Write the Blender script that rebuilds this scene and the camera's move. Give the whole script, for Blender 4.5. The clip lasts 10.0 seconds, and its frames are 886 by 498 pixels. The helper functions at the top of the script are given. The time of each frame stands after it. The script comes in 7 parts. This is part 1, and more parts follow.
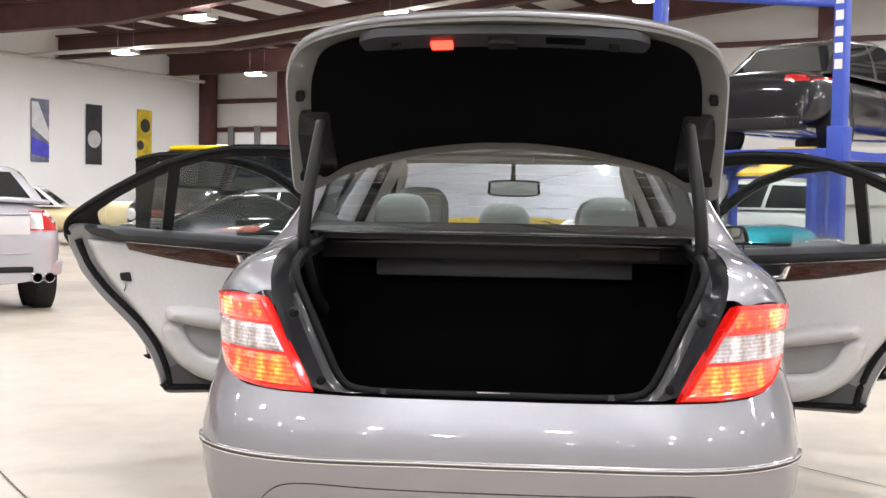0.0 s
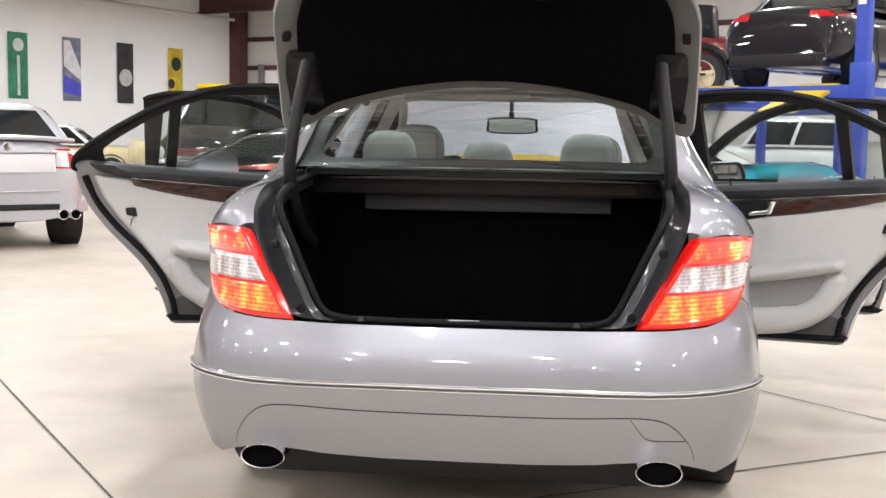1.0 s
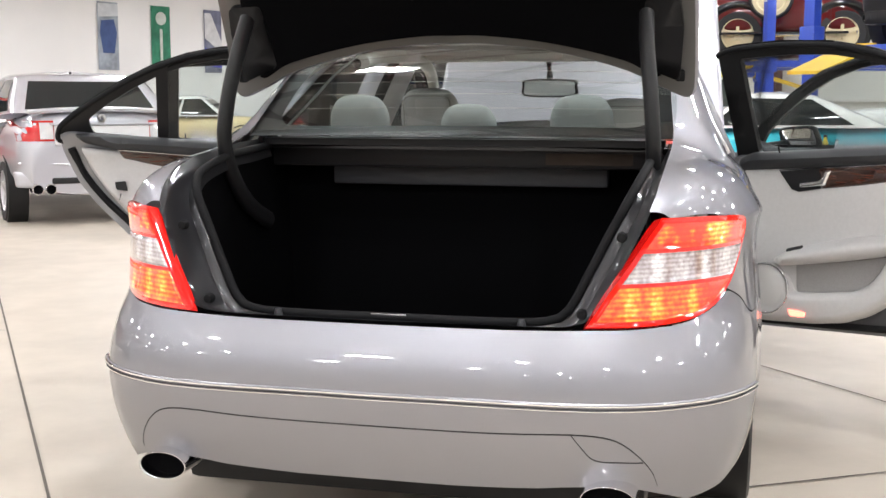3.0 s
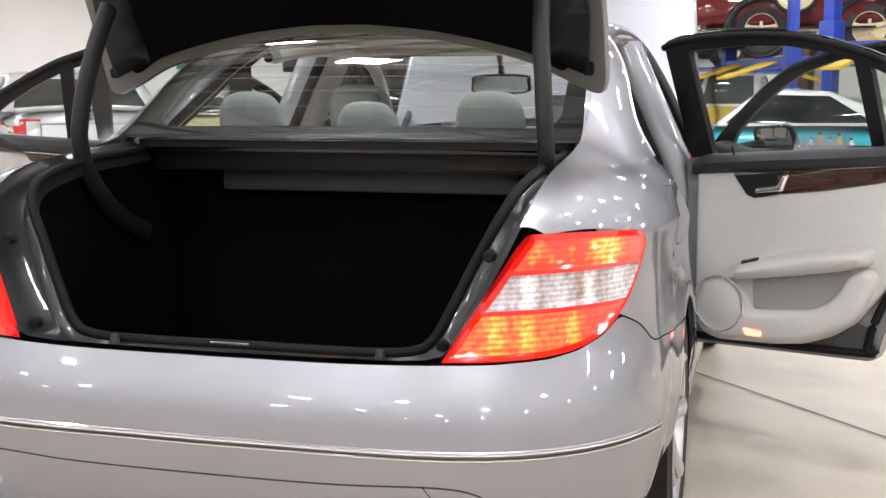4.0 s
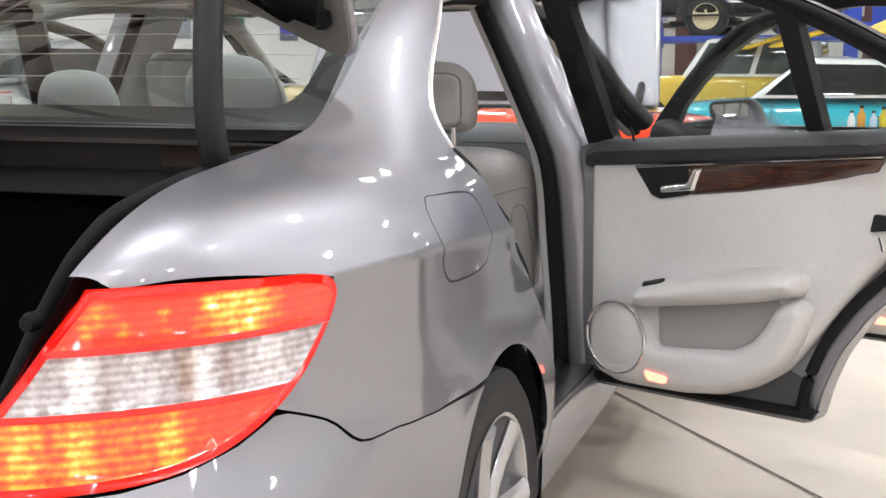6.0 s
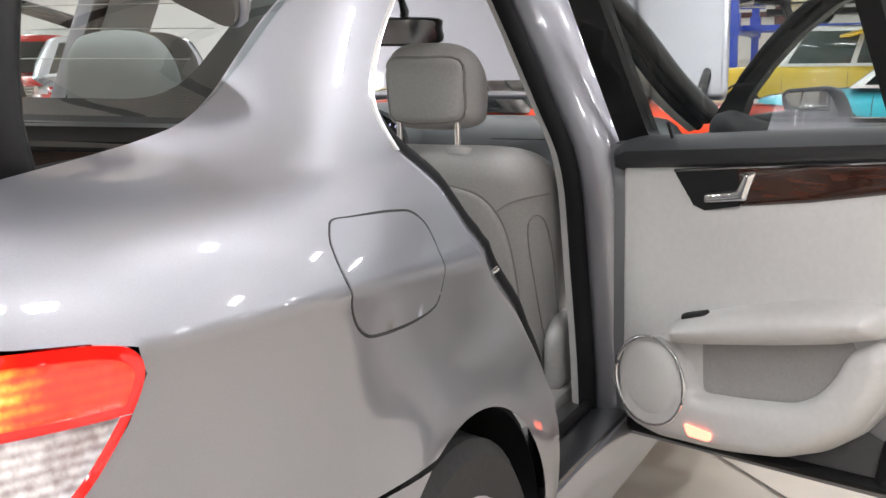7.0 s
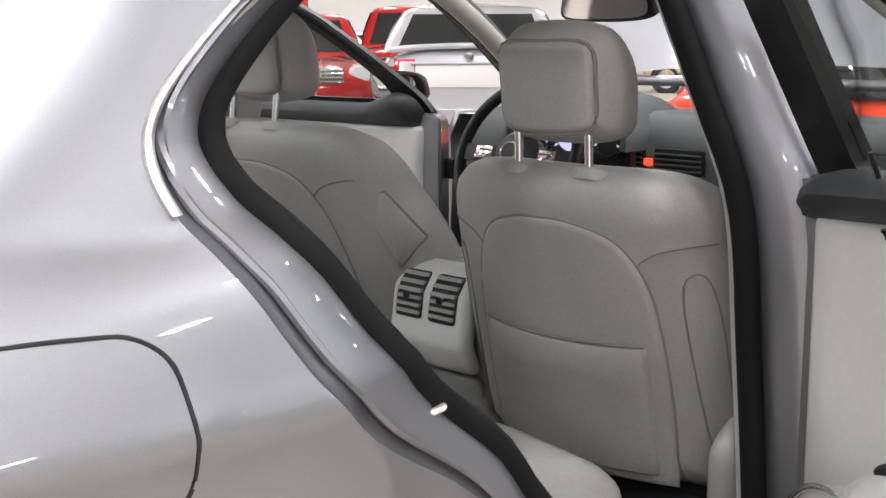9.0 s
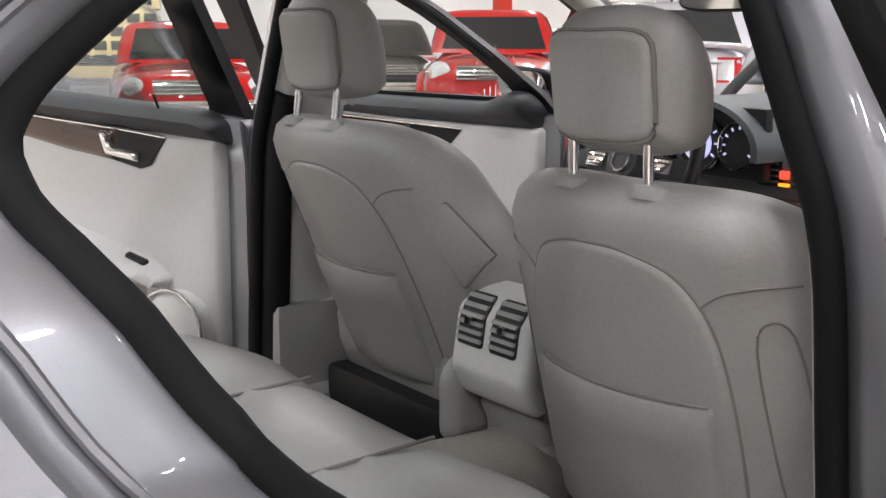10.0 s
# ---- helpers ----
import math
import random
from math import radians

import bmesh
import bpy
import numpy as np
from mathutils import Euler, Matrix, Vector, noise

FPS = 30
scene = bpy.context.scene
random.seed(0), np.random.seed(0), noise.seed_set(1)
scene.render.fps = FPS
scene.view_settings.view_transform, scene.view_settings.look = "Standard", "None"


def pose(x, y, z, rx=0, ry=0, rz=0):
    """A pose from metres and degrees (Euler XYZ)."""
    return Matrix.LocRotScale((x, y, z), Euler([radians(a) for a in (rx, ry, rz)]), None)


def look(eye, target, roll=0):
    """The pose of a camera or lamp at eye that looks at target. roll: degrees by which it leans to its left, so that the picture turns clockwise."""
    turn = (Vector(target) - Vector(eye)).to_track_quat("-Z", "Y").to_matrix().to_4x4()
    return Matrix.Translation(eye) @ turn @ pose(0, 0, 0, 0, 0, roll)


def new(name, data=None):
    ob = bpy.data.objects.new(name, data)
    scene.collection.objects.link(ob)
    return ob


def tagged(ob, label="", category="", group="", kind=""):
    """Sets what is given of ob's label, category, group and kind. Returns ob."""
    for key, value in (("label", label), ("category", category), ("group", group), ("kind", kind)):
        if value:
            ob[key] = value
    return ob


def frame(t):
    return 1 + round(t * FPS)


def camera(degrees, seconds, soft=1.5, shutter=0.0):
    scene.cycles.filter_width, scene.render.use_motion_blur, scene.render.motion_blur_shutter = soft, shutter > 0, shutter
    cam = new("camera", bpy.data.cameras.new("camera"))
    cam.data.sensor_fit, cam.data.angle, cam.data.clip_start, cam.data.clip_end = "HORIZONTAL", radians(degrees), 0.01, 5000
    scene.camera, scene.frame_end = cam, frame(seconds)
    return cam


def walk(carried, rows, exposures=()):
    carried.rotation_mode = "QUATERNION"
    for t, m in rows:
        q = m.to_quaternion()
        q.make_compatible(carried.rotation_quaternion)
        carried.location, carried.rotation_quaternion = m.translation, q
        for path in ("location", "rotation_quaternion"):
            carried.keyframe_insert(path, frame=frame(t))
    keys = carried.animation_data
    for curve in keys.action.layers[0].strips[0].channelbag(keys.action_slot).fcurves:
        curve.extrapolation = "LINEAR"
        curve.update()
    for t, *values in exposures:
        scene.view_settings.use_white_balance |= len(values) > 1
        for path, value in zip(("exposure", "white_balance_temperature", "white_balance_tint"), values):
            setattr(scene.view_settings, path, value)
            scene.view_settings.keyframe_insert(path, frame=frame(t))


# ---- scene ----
cam = camera(41.8, 10.0)
PATH = [
    (0, (0.093, -2.943, 1.171), (-0.058, -0.951, 1.085), 1.0),
    (0.5, (0.163, -3.051, 1.169), (-0.003, -1.061, 1.071), 1.0),
    (1, (0.279, -3.078, 1.17), (0.071, -1.098, 0.977), 0.9),
    (1.5, (0.386, -3.013, 1.163), (0.129, -1.039, 0.971), 0.9),
    (2, (0.498, -2.868, 1.157), (0.141, -0.912, 0.943), 0.4),
    (3.5, (0.938, -2.289, 1.164), (0.437, -0.37, 0.909), 0.1),
    (4, (1.084, -2.043, 1.162), (0.553, -0.131, 0.908), 0.0),
    (4.5, (1.221, -1.775, 1.155), (0.695, 0.136, 0.891), -0.1),
    (5, (1.348, -1.521, 1.158), (0.81, 0.384, 0.872), 0.0),
    (5.5, (1.45, -1.245, 1.164), (0.862, 0.643, 0.866), 0.1),
    (7, (1.512, -0.353, 1.13), (0.708, 1.451, 0.818), -0.6),
    (7.5, (1.53, -0.103, 1.132), (0.619, 1.647, 0.806), -0.7),
    (8, (1.559, 0.129, 1.141), (0.488, 1.784, 0.804), -0.7),
    (8.5, (1.598, 0.355, 1.153), (0.366, 1.891, 0.801), -0.2),
    (9, (1.585, 0.592, 1.152), (0.214, 2.004, 0.796), -0.3),
    (9.5, (1.559, 0.801, 1.146), (0.065, 2.084, 0.795), -0.3),
    (10, (1.543, 0.985, 1.139), (-0.062, 2.124, 0.78), 0.1),
]
walk(cam, [(t, look(eye, target, roll)) for t, eye, target, roll in PATH])

# ---- world and lamps' exposure ----
world = bpy.data.worlds.new("hall")
scene.world = world
world.use_nodes = True
world.node_tree.nodes["Background"].inputs[0].default_value = (0.75, 0.85, 1.0, 1)
world.node_tree.nodes["Background"].inputs[1].default_value = 0.05
scene.view_settings.exposure = 0.42

# ---- mesh tools ----
from mathutils.geometry import delaunay_2d_cdt


def smooth_curve(points, n=8, closed=False):
    """Catmull-Rom through points of any dimension."""
    P = np.array(points, float)
    out, m = [], len(P)
    for i in range(m if closed else m - 1):
        if closed:
            a, b, c, d = P[(i - 1) % m], P[i], P[(i + 1) % m], P[(i + 2) % m]
        else:
            a, b, c, d = P[max(i - 1, 0)], P[i], P[i + 1], P[min(i + 2, m - 1)]
        for k in range(n):
            t = k / n
            out.append(0.5 * (2 * b + (c - a) * t + (2 * a - 5 * b + 4 * c - d) * t * t + (3 * b - a - 3 * c + d) * t ** 3))
    if not closed:
        out.append(P[-1])
    return [tuple(p) for p in out]


def rounded(points, r, n=4):
    """A closed outline with its corners rounded."""
    P = [Vector(p) for p in points]
    out = []
    for i, b in enumerate(P):
        a, c = P[i - 1], P[(i + 1) % len(P)]
        ra = min(r, (a - b).length * 0.45)
        rc = min(r, (c - b).length * 0.45)
        p, q = b + (a - b).normalized() * ra, b + (c - b).normalized() * rc
        for k in range(n + 1):
            t = k / n
            out.append(tuple(p * (1 - t) ** 2 + b * 2 * t * (1 - t) + q * t * t))
    return out


def resample(loop, step, closed=True):
    P = [np.array(p, float) for p in loop]
    out = []
    for i in range(len(P) if closed else len(P) - 1):
        a, b = P[i], P[(i + 1) % len(P)]
        k = max(1, int(np.ceil(np.linalg.norm(b - a) / step)))
        out += [tuple(a + (b - a) * j / k) for j in range(k)]
    if not closed:
        out.append(tuple(P[-1]))
    return out


def inside(loop, pts):
    L = np.array(loop, float)
    x, y = pts[:, 0], pts[:, 1]
    res = np.zeros(len(pts), bool)
    for (x0, y0), (x1, y1) in zip(L, np.roll(L, -1, 0)):
        if y0 != y1:
            res ^= ((y0 > y) != (y1 > y)) & (x < (x1 - x0) * (y - y0) / (y1 - y0) + x0)
    return res


def distance(loop, pts):
    L = np.array(loop, float)
    best = np.full(len(pts), 1e9)
    for a, b in zip(L, np.roll(L, -1, 0)):
        d = b - a
        t = np.clip(((pts - a) @ d) / max(d @ d, 1e-12), 0, 1)
        best = np.minimum(best, np.hypot(*(pts - a - t[:, None] * d).T))
    return best


def flat_net(outer, holes, step, rings_in=()):
    """Points, triangles and border loops (indices) of a flat region with holes; rings_in: depths of extra rows of points along the border."""
    loops = [resample(outer, step)] + [resample(h, step) for h in holes]
    pts, edges, rings = [], [], []
    for lp in loops:
        s = len(pts)
        pts += lp
        rings.append(list(range(s, len(pts))))
        edges += [(s + i, s + (i + 1) % len(lp)) for i in range(len(lp))]
    A = np.array(loops[0])
    lo, hi = A.min(0), A.max(0)
    gx, gy = np.meshgrid(np.arange(lo[0] + step / 2, hi[0], step), np.arange(lo[1] + step / 2, hi[1], step))
    gx[1::2] += step / 2
    G = np.stack([gx.ravel(), gy.ravel()], 1)
    ok = inside(loops[0], G)
    near = distance(loops[0], G)
    for lp in loops[1:]:
        ok &= ~inside(lp, G)
        near = np.minimum(near, distance(lp, G))
    deep = max(rings_in) if rings_in else 0.0
    G = G[ok & (near > deep + 0.45 * step)]
    if rings_in:
        L = np.array(loops[0])
        D = np.roll(L, -1, 0) - np.roll(L, 1, 0)
        nrm = np.stack([-D[:, 1], D[:, 0]], 1) / np.maximum(np.hypot(*D.T), 1e-9)[:, None]
        area = np.sum(L[:, 0] * np.roll(L[:, 1], -1) - np.roll(L[:, 0], -1) * L[:, 1])
        rows = []
        for dp in rings_in:
            R = L + nrm * dp * (1 if area > 0 else -1)
            keep = inside(loops[0], R) & (distance(loops[0], R) > 0.93 * dp)
            rows.append(R[keep])
        G = np.concatenate([G] + rows)
    allp = [Vector(p) for p in pts] + [Vector(p) for p in G]
    v, e, f, ov, oe, of = delaunay_2d_cdt(allp, edges, [], 0, 1e-7)
    V = np.array([tuple(p) for p in v])
    back = {}
    for i, o in enumerate(ov):
        for k in o:
            back[k] = i
    T = np.array([t for t in f if len(t) == 3])
    C = V[T].mean(1)
    ok = inside(loops[0], C)
    for lp in loops[1:]:
        ok &= ~inside(lp, C)
    rings = [[back[i] for i in r] for r in rings]
    return V, T[ok], rings


def finish(bm, angle=38):
    bmesh.ops.recalc_face_normals(bm, faces=bm.faces)
    for f in bm.faces:
        f.smooth = True
    lim = radians(angle)
    for e in bm.edges:
        if len(e.link_faces) == 2 and e.calc_face_angle(0) > lim:
            e.smooth = False
    return bm


def sheet(outer, holes, F, step, rim=0.012, mirror=False):
    """A curved panel: F(a, b) over a flat region, with edges turned in by rim (metres)."""
    V, T, rings = flat_net(outer, holes, step)
    bm = bmesh.new()
    sg = -1 if mirror else 1
    P = [Vector(F(*p)) for p in V]
    h = 1e-3
    vs = [bm.verts.new((sg * p.x, p.y, p.z)) for p in P]
    for t in T:
        try:
            bm.faces.new([vs[i] for i in (t if not mirror else t[::-1])])
        except ValueError:
            pass
    if rim:
        for r in rings:
            low = []
            for i in r:
                a, b = V[i]
                n = (Vector(F(a + h, b)) - P[i]).cross(Vector(F(a, b + h)) - P[i]).normalized()
                q = P[i] - n * rim
                low.append(bm.verts.new((sg * q.x, q.y, q.z)))
            for k in range(len(r)):
                j = (k + 1) % len(r)
                try:
                    bm.faces.new([vs[r[k]], vs[r[j]], low[j], low[k]])
                except ValueError:
                    pass
    for f in bm.faces:
        f.smooth = True
    for e in bm.edges:
        if len(e.link_faces) == 2 and e.calc_face_angle(0) > radians(45):
            e.smooth = False
    return bm


def pillow(outline, F, front, back, r, step, power=2.0, extra=None):
    """A padded solid over an outline: F(a, b, h), h from -back to front, its rim rounded within r."""
    V, T, rings = flat_net(outline, [], step, (0.06 * r, 0.25 * r, 0.6 * r, r))
    d = distance(resample(outline, step), V)
    prof = (1 - (1 - np.clip(d / r, 0, 1)) ** power) ** (1 / power)
    rim = set(rings[0])
    prof[list(rim)] = 0
    add = extra(V, d) if extra else np.zeros(len(V))
    bm = bmesh.new()
    up = [bm.verts.new(F(a, b, front * p + (q if i not in rim else 0))) for i, ((a, b), p, q) in enumerate(zip(V, prof, add))]
    dn = [up[i] if i in rim else bm.verts.new(F(a, b, -back * p)) for i, ((a, b), p) in enumerate(zip(V, prof))]
    for t in T:
        if all(i in rim for i in t):
            continue
        bm.faces.new([up[i] for i in t])
        try:
            bm.faces.new([dn[i] for i in t[::-1]])
        except ValueError:
            pass
    return finish(bm, 60)


def slab(outline, F, lo, hi, step=1.0, bevel=0.0):
    """A flat plate of an outline between h = lo and hi, F(a, b, h)."""
    V, T, rings = flat_net(outline, [], step)
    bm = bmesh.new()
    A = [bm.verts.new(F(a, b, lo)) for a, b in V]
    B = [bm.verts.new(F(a, b, hi)) for a, b in V]
    for t in T:
        bm.faces.new([A[i] for i in t[::-1]])
        bm.faces.new([B[i] for i in t])
    r = rings[0]
    for k in range(len(r)):
        j = (k + 1) % len(r)
        bm.faces.new([A[r[k]], A[r[j]], B[r[j]], B[r[k]]])
    bmesh.ops.recalc_face_normals(bm, faces=bm.faces)
    if bevel:
        ed = [e for e in bm.edges if len(e.link_faces) == 2 and e.calc_face_angle(0) > 0.7]
        bmesh.ops.bevel(bm, geom=ed, offset=bevel, segments=2, affect="EDGES", profile=0.6)
    return finish(bm)


def frame_plate(outer, hole, F, lo, hi, step):
    """A plate with one hole."""
    V, T, rings = flat_net(outer, [hole], step)
    bm = bmesh.new()
    A = [bm.verts.new(F(a, b, lo)) for a, b in V]
    B = [bm.verts.new(F(a, b, hi)) for a, b in V]
    for t in T:
        bm.faces.new([A[i] for i in t[::-1]])
        bm.faces.new([B[i] for i in t])
    for r in rings:
        for k in range(len(r)):
            j = (k + 1) % len(r)
            bm.faces.new([A[r[k]], A[r[j]], B[r[j]], B[r[k]]])
    return finish(bm)


def tube(path, r, n=8, closed=False, flat=1.0, up=(0, 0, 1), bm=None):
    """A round or flattened bar along a path; r may be a list."""
    bm = bm or bmesh.new()
    P = [Vector(p) for p in path]
    R = r if isinstance(r, (list, tuple)) else [r] * len(P)
    rings = []
    m = len(P)
    for i, p in enumerate(P):
        a = P[(i - 1) % m] if closed or i else p
        b = P[(i + 1) % m] if closed or i < m - 1 else p
        d = (b - a).normalized()
        u = Vector(up)
        if abs(d.dot(u)) > 0.95:
            u = Vector((1, 0, 0)) if abs(d.x) < 0.9 else Vector((0, 1, 0))
        s = d.cross(u).normalized()
        w = s.cross(d).normalized()
        rings.append([bm.verts.new(p + (s * math.cos(2 * math.pi * k / n) + w * flat * math.sin(2 * math.pi * k / n)) * R[i]) for k in range(n)])
    for i in range(m if closed else m - 1):
        A, B = rings[i], rings[(i + 1) % m]
        for k in range(n):
            bm.faces.new([A[k], A[(k + 1) % n], B[(k + 1) % n], B[k]])
    if not closed:
        bm.faces.new(rings[0][::-1])
        bm.faces.new(rings[-1])
    return finish(bm, 50)


def box(x0, x1, y0, y1, z0, z1, bevel=0.0, bm=None, m=None):
    bm2 = bmesh.new()
    bmesh.ops.create_cube(bm2, size=1)
    for v in bm2.verts:
        v.co = Vector(((x0 + x1) / 2 + v.co.x * (x1 - x0), (y0 + y1) / 2 + v.co.y * (y1 - y0), (z0 + z1) / 2 + v.co.z * (z1 - z0)))
    if bevel:
        bmesh.ops.bevel(bm2, geom=bm2.edges[:], offset=bevel, segments=2, affect="EDGES", profile=0.6)
    if m is not None:
        bmesh.ops.transform(bm2, matrix=m, verts=bm2.verts)
    finish(bm2)
    if bm is None:
        return bm2
    join(bm, bm2)
    return bm


def join(bm, other):
    me = bpy.data.meshes.new("tmp")
    other.to_mesh(me)
    other.free()
    bm.from_mesh(me)
    bpy.data.meshes.remove(me)
    return bm


def lathe(profile, n=32, axis="x", centre=(0, 0, 0)):
    """Profile points (radius, along) turned round an axis."""
    bm = bmesh.new()
    rings = []
    for r, h in profile:
        ring = []
        for k in range(n):
            c, s = math.cos(2 * math.pi * k / n) * r, math.sin(2 * math.pi * k / n) * r
            v = {"x": (h, c, s), "y": (c, h, s), "z": (c, s, h)}[axis]
            ring.append(bm.verts.new(Vector(v) + Vector(centre)))
        rings.append(ring)
    for A, B in zip(rings, rings[1:]):
        for k in range(n):
            try:
                bm.faces.new([A[k], A[(k + 1) % n], B[(k + 1) % n], B[k]])
            except ValueError:
                pass
    bmesh.ops.remove_doubles(bm, verts=bm.verts, dist=1e-5)
    return finish(bm, 35)


def part(name, bm, material, parent=None, label="", m=None):
    if m is not None:
        bmesh.ops.transform(bm, matrix=m, verts=bm.verts)
    me = bpy.data.meshes.new(name)
    bm.to_mesh(me)
    bm.free()
    me.materials.append(material)
    ob = new(name, me)
    ob.parent = parent
    if label:
        ob["label"] = label
    return ob


def thing(name, label, category, group="", kind="", at=None):
    ob = new(name)
    ob.empty_display_size = 0.1
    if at is not None:
        ob.matrix_basis = at
    return tagged(ob, label, category, group, kind)


def mirror_bm(bm):
    bmesh.ops.scale(bm, vec=(-1, 1, 1), verts=bm.verts)
    bmesh.ops.reverse_faces(bm, faces=bm.faces)
    return bm


# ---- materials ----
def nodes_of(name):
    mat = bpy.data.materials.new(name)
    mat.use_nodes = True
    nt = mat.node_tree
    return mat, nt, nt.nodes["Principled BSDF"]


def surface(name, colour, rough=0.5, metal=0.0, coat=0.0, grain=0.0, grain_scale=80.0, bump=0.0, bump_scale=200.0,
            stain=0.0, stain_scale=2.0, spec=0.5, flake=0.0, rough_var=0.0, each=0.0):
    """A procedural surface with fine grain, broad stains and relief."""
    mat, nt, b = nodes_of(name)
    N, Lk = nt.nodes.new, nt.links.new
    b.inputs["Base Color"].default_value = (*colour, 1)
    b.inputs["Roughness"].default_value = rough
    b.inputs["Metallic"].default_value = metal
    b.inputs["Specular IOR Level"].default_value = spec
    b.inputs["Coat Weight"].default_value = coat
    b.inputs["Coat Roughness"].default_value = 0.03
    co = N("ShaderNodeTexCoord")
    last = None

    def mixed(src, fac_out, low, high):
        nonlocal last
        ramp = N("ShaderNodeMapRange")
        ramp.inputs["To Min"].default_value, ramp.inputs["To Max"].default_value = low, high
        ramp.inputs["From Min"].default_value, ramp.inputs["From Max"].default_value = 0.3, 0.7
        Lk(fac_out, ramp.inputs["Value"])
        mul = N("ShaderNodeMix")
        mul.data_type, mul.blend_type = "RGBA", "MULTIPLY"
        mul.inputs["Factor"].default_value = 1.0
        if last is None:
            mul.inputs[6].default_value = (*colour, 1)
        else:
            Lk(last, mul.inputs[6])
        Lk(ramp.outputs[0], mul.inputs[7])
        last = mul.outputs[2]

    def noise_tex(scale, detail=4):
        n = N("ShaderNodeTexNoise")
        n.inputs["Scale"].default_value, n.inputs["Detail"].default_value = scale, detail
        Lk(co.outputs["Object"], n.inputs["Vector"])
        return n

    if stain:
        mixed(None, noise_tex(stain_scale, 5).outputs[0], 1 - stain, 1 + stain * 0.4)
    if grain:
        mixed(None, noise_tex(grain_scale).outputs[0], 1 - grain, 1 + grain)
    if each:
        oi = N("ShaderNodeObjectInfo")
        mixed(None, oi.outputs["Random"], 1 - each, 1 + each)
    if last is not None:
        Lk(last, b.inputs["Base Color"])
    if rough_var:
        rr = N("ShaderNodeMapRange")
        rr.inputs["To Min"].default_value, rr.inputs["To Max"].default_value = max(rough - rough_var, 0), rough + rough_var
        Lk(noise_tex(6.0, 6).outputs[0], rr.inputs["Value"])
        Lk(rr.outputs[0], b.inputs["Roughness"])
    if bump or flake:
        n = noise_tex(bump_scale, 3)
        bp = N("ShaderNodeBump")
        bp.inputs["Strength"].default_value = bump or flake
        bp.inputs["Distance"].default_value = 0.001
        Lk(n.outputs[0], bp.inputs["Height"])
        Lk(bp.outputs[0], b.inputs["Normal"])
    return mat


def glass(name, tint=(1, 1, 1), alpha=0.12, rough=0.0):
    """Thin clear pane: see-through with a real reflection."""
    mat, nt, b = nodes_of(name)
    N, Lk = nt.nodes.new, nt.links.new
    out = nt.nodes["Material Output"]
    nt.nodes.remove(b)
    tr, gl, mx, lw = N("ShaderNodeBsdfTransparent"), N("ShaderNodeBsdfGlossy"), N("ShaderNodeMixShader"), N("ShaderNodeLayerWeight")
    pw, fr = N("ShaderNodeMath"), N("ShaderNodeMath")
    pw.operation, fr.operation = "POWER", "MULTIPLY_ADD"
    pw.inputs[1].default_value = 4.0
    fr.inputs[1].default_value, fr.inputs[2].default_value = 0.75, 0.035
    lw.inputs["Blend"].default_value = 0.5
    Lk(lw.outputs["Facing"], pw.inputs[0])
    Lk(pw.outputs[0], fr.inputs[0])
    tr.inputs[0].default_value = (*tint, 1)
    gl.inputs["Roughness"].default_value = rough
    Lk(fr.outputs[0], mx.inputs[0])
    Lk(tr.outputs[0], mx.inputs[1])
    Lk(gl.outputs[0], mx.inputs[2])
    Lk(mx.outputs[0], out.inputs[0])
    return mat


def glow(name, colour, strength):
    mat, nt, b = nodes_of(name)
    b.inputs["Base Color"].default_value = (*colour, 1)
    b.inputs["Emission Color"].default_value = (*colour, 1)
    b.inputs["Emission Strength"].default_value = strength
    return mat


SILVER = surface("silver_metallic_paint", (0.325, 0.325, 0.356), rough=0.45, metal=0.92, coat=1.0, grain=0.05, grain_scale=900, flake=0.03, bump_scale=1800)
SILVER.node_tree.nodes["Principled BSDF"].inputs["Coat IOR"].default_value = 1.65
SILVER.node_tree.nodes["Principled BSDF"].inputs["Specular Tint"].default_value = (0.35, 0.35, 0.36, 1)
# body silver darkened: the boot's dark reflection is put into the colour
SILVER_DARKENED = surface("silver_paint_darkened", (0.15, 0.146, 0.136), rough=0.45, metal=0.4, coat=0.4, stain=0.1)
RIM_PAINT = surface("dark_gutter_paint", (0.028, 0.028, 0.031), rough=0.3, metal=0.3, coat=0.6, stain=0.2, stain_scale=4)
RUBBER = surface("black_rubber", (0.009, 0.009, 0.010), rough=0.7, spec=0.15, bump=0.2, bump_scale=300, stain=0.2)
FELT = surface("black_boot_felt", (0.003, 0.003, 0.0035), rough=0.95, spec=0.04, grain=0.4, grain_scale=500, bump=0.5, bump_scale=700)
CHROME = surface("chrome", (0.86, 0.86, 0.87), rough=0.07, metal=1.0)
BLACK_TRIM = surface("black_plastic", (0.012, 0.012, 0.013), rough=0.45, spec=0.3, bump=0.15, bump_scale=600, stain=0.15)
DARK_TRIM = surface("charcoal_soft_plastic", (0.035, 0.037, 0.042), rough=0.55, bump=0.2, bump_scale=700, stain=0.12)
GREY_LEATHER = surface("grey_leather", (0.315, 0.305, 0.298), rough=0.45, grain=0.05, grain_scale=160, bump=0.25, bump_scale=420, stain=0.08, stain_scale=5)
LIGHT_TRIM = surface("light_grey_door_vinyl", (0.58, 0.57, 0.565), rough=0.5, grain=0.03, bump=0.15, bump_scale=520, stain=0.05)
SEAM = surface("dark_seam", (0.19, 0.178, 0.168), rough=0.7)
HEADLINER = surface("grey_headliner_cloth", (0.55, 0.53, 0.49), rough=0.95, grain=0.08, grain_scale=400, bump=0.3, bump_scale=500)
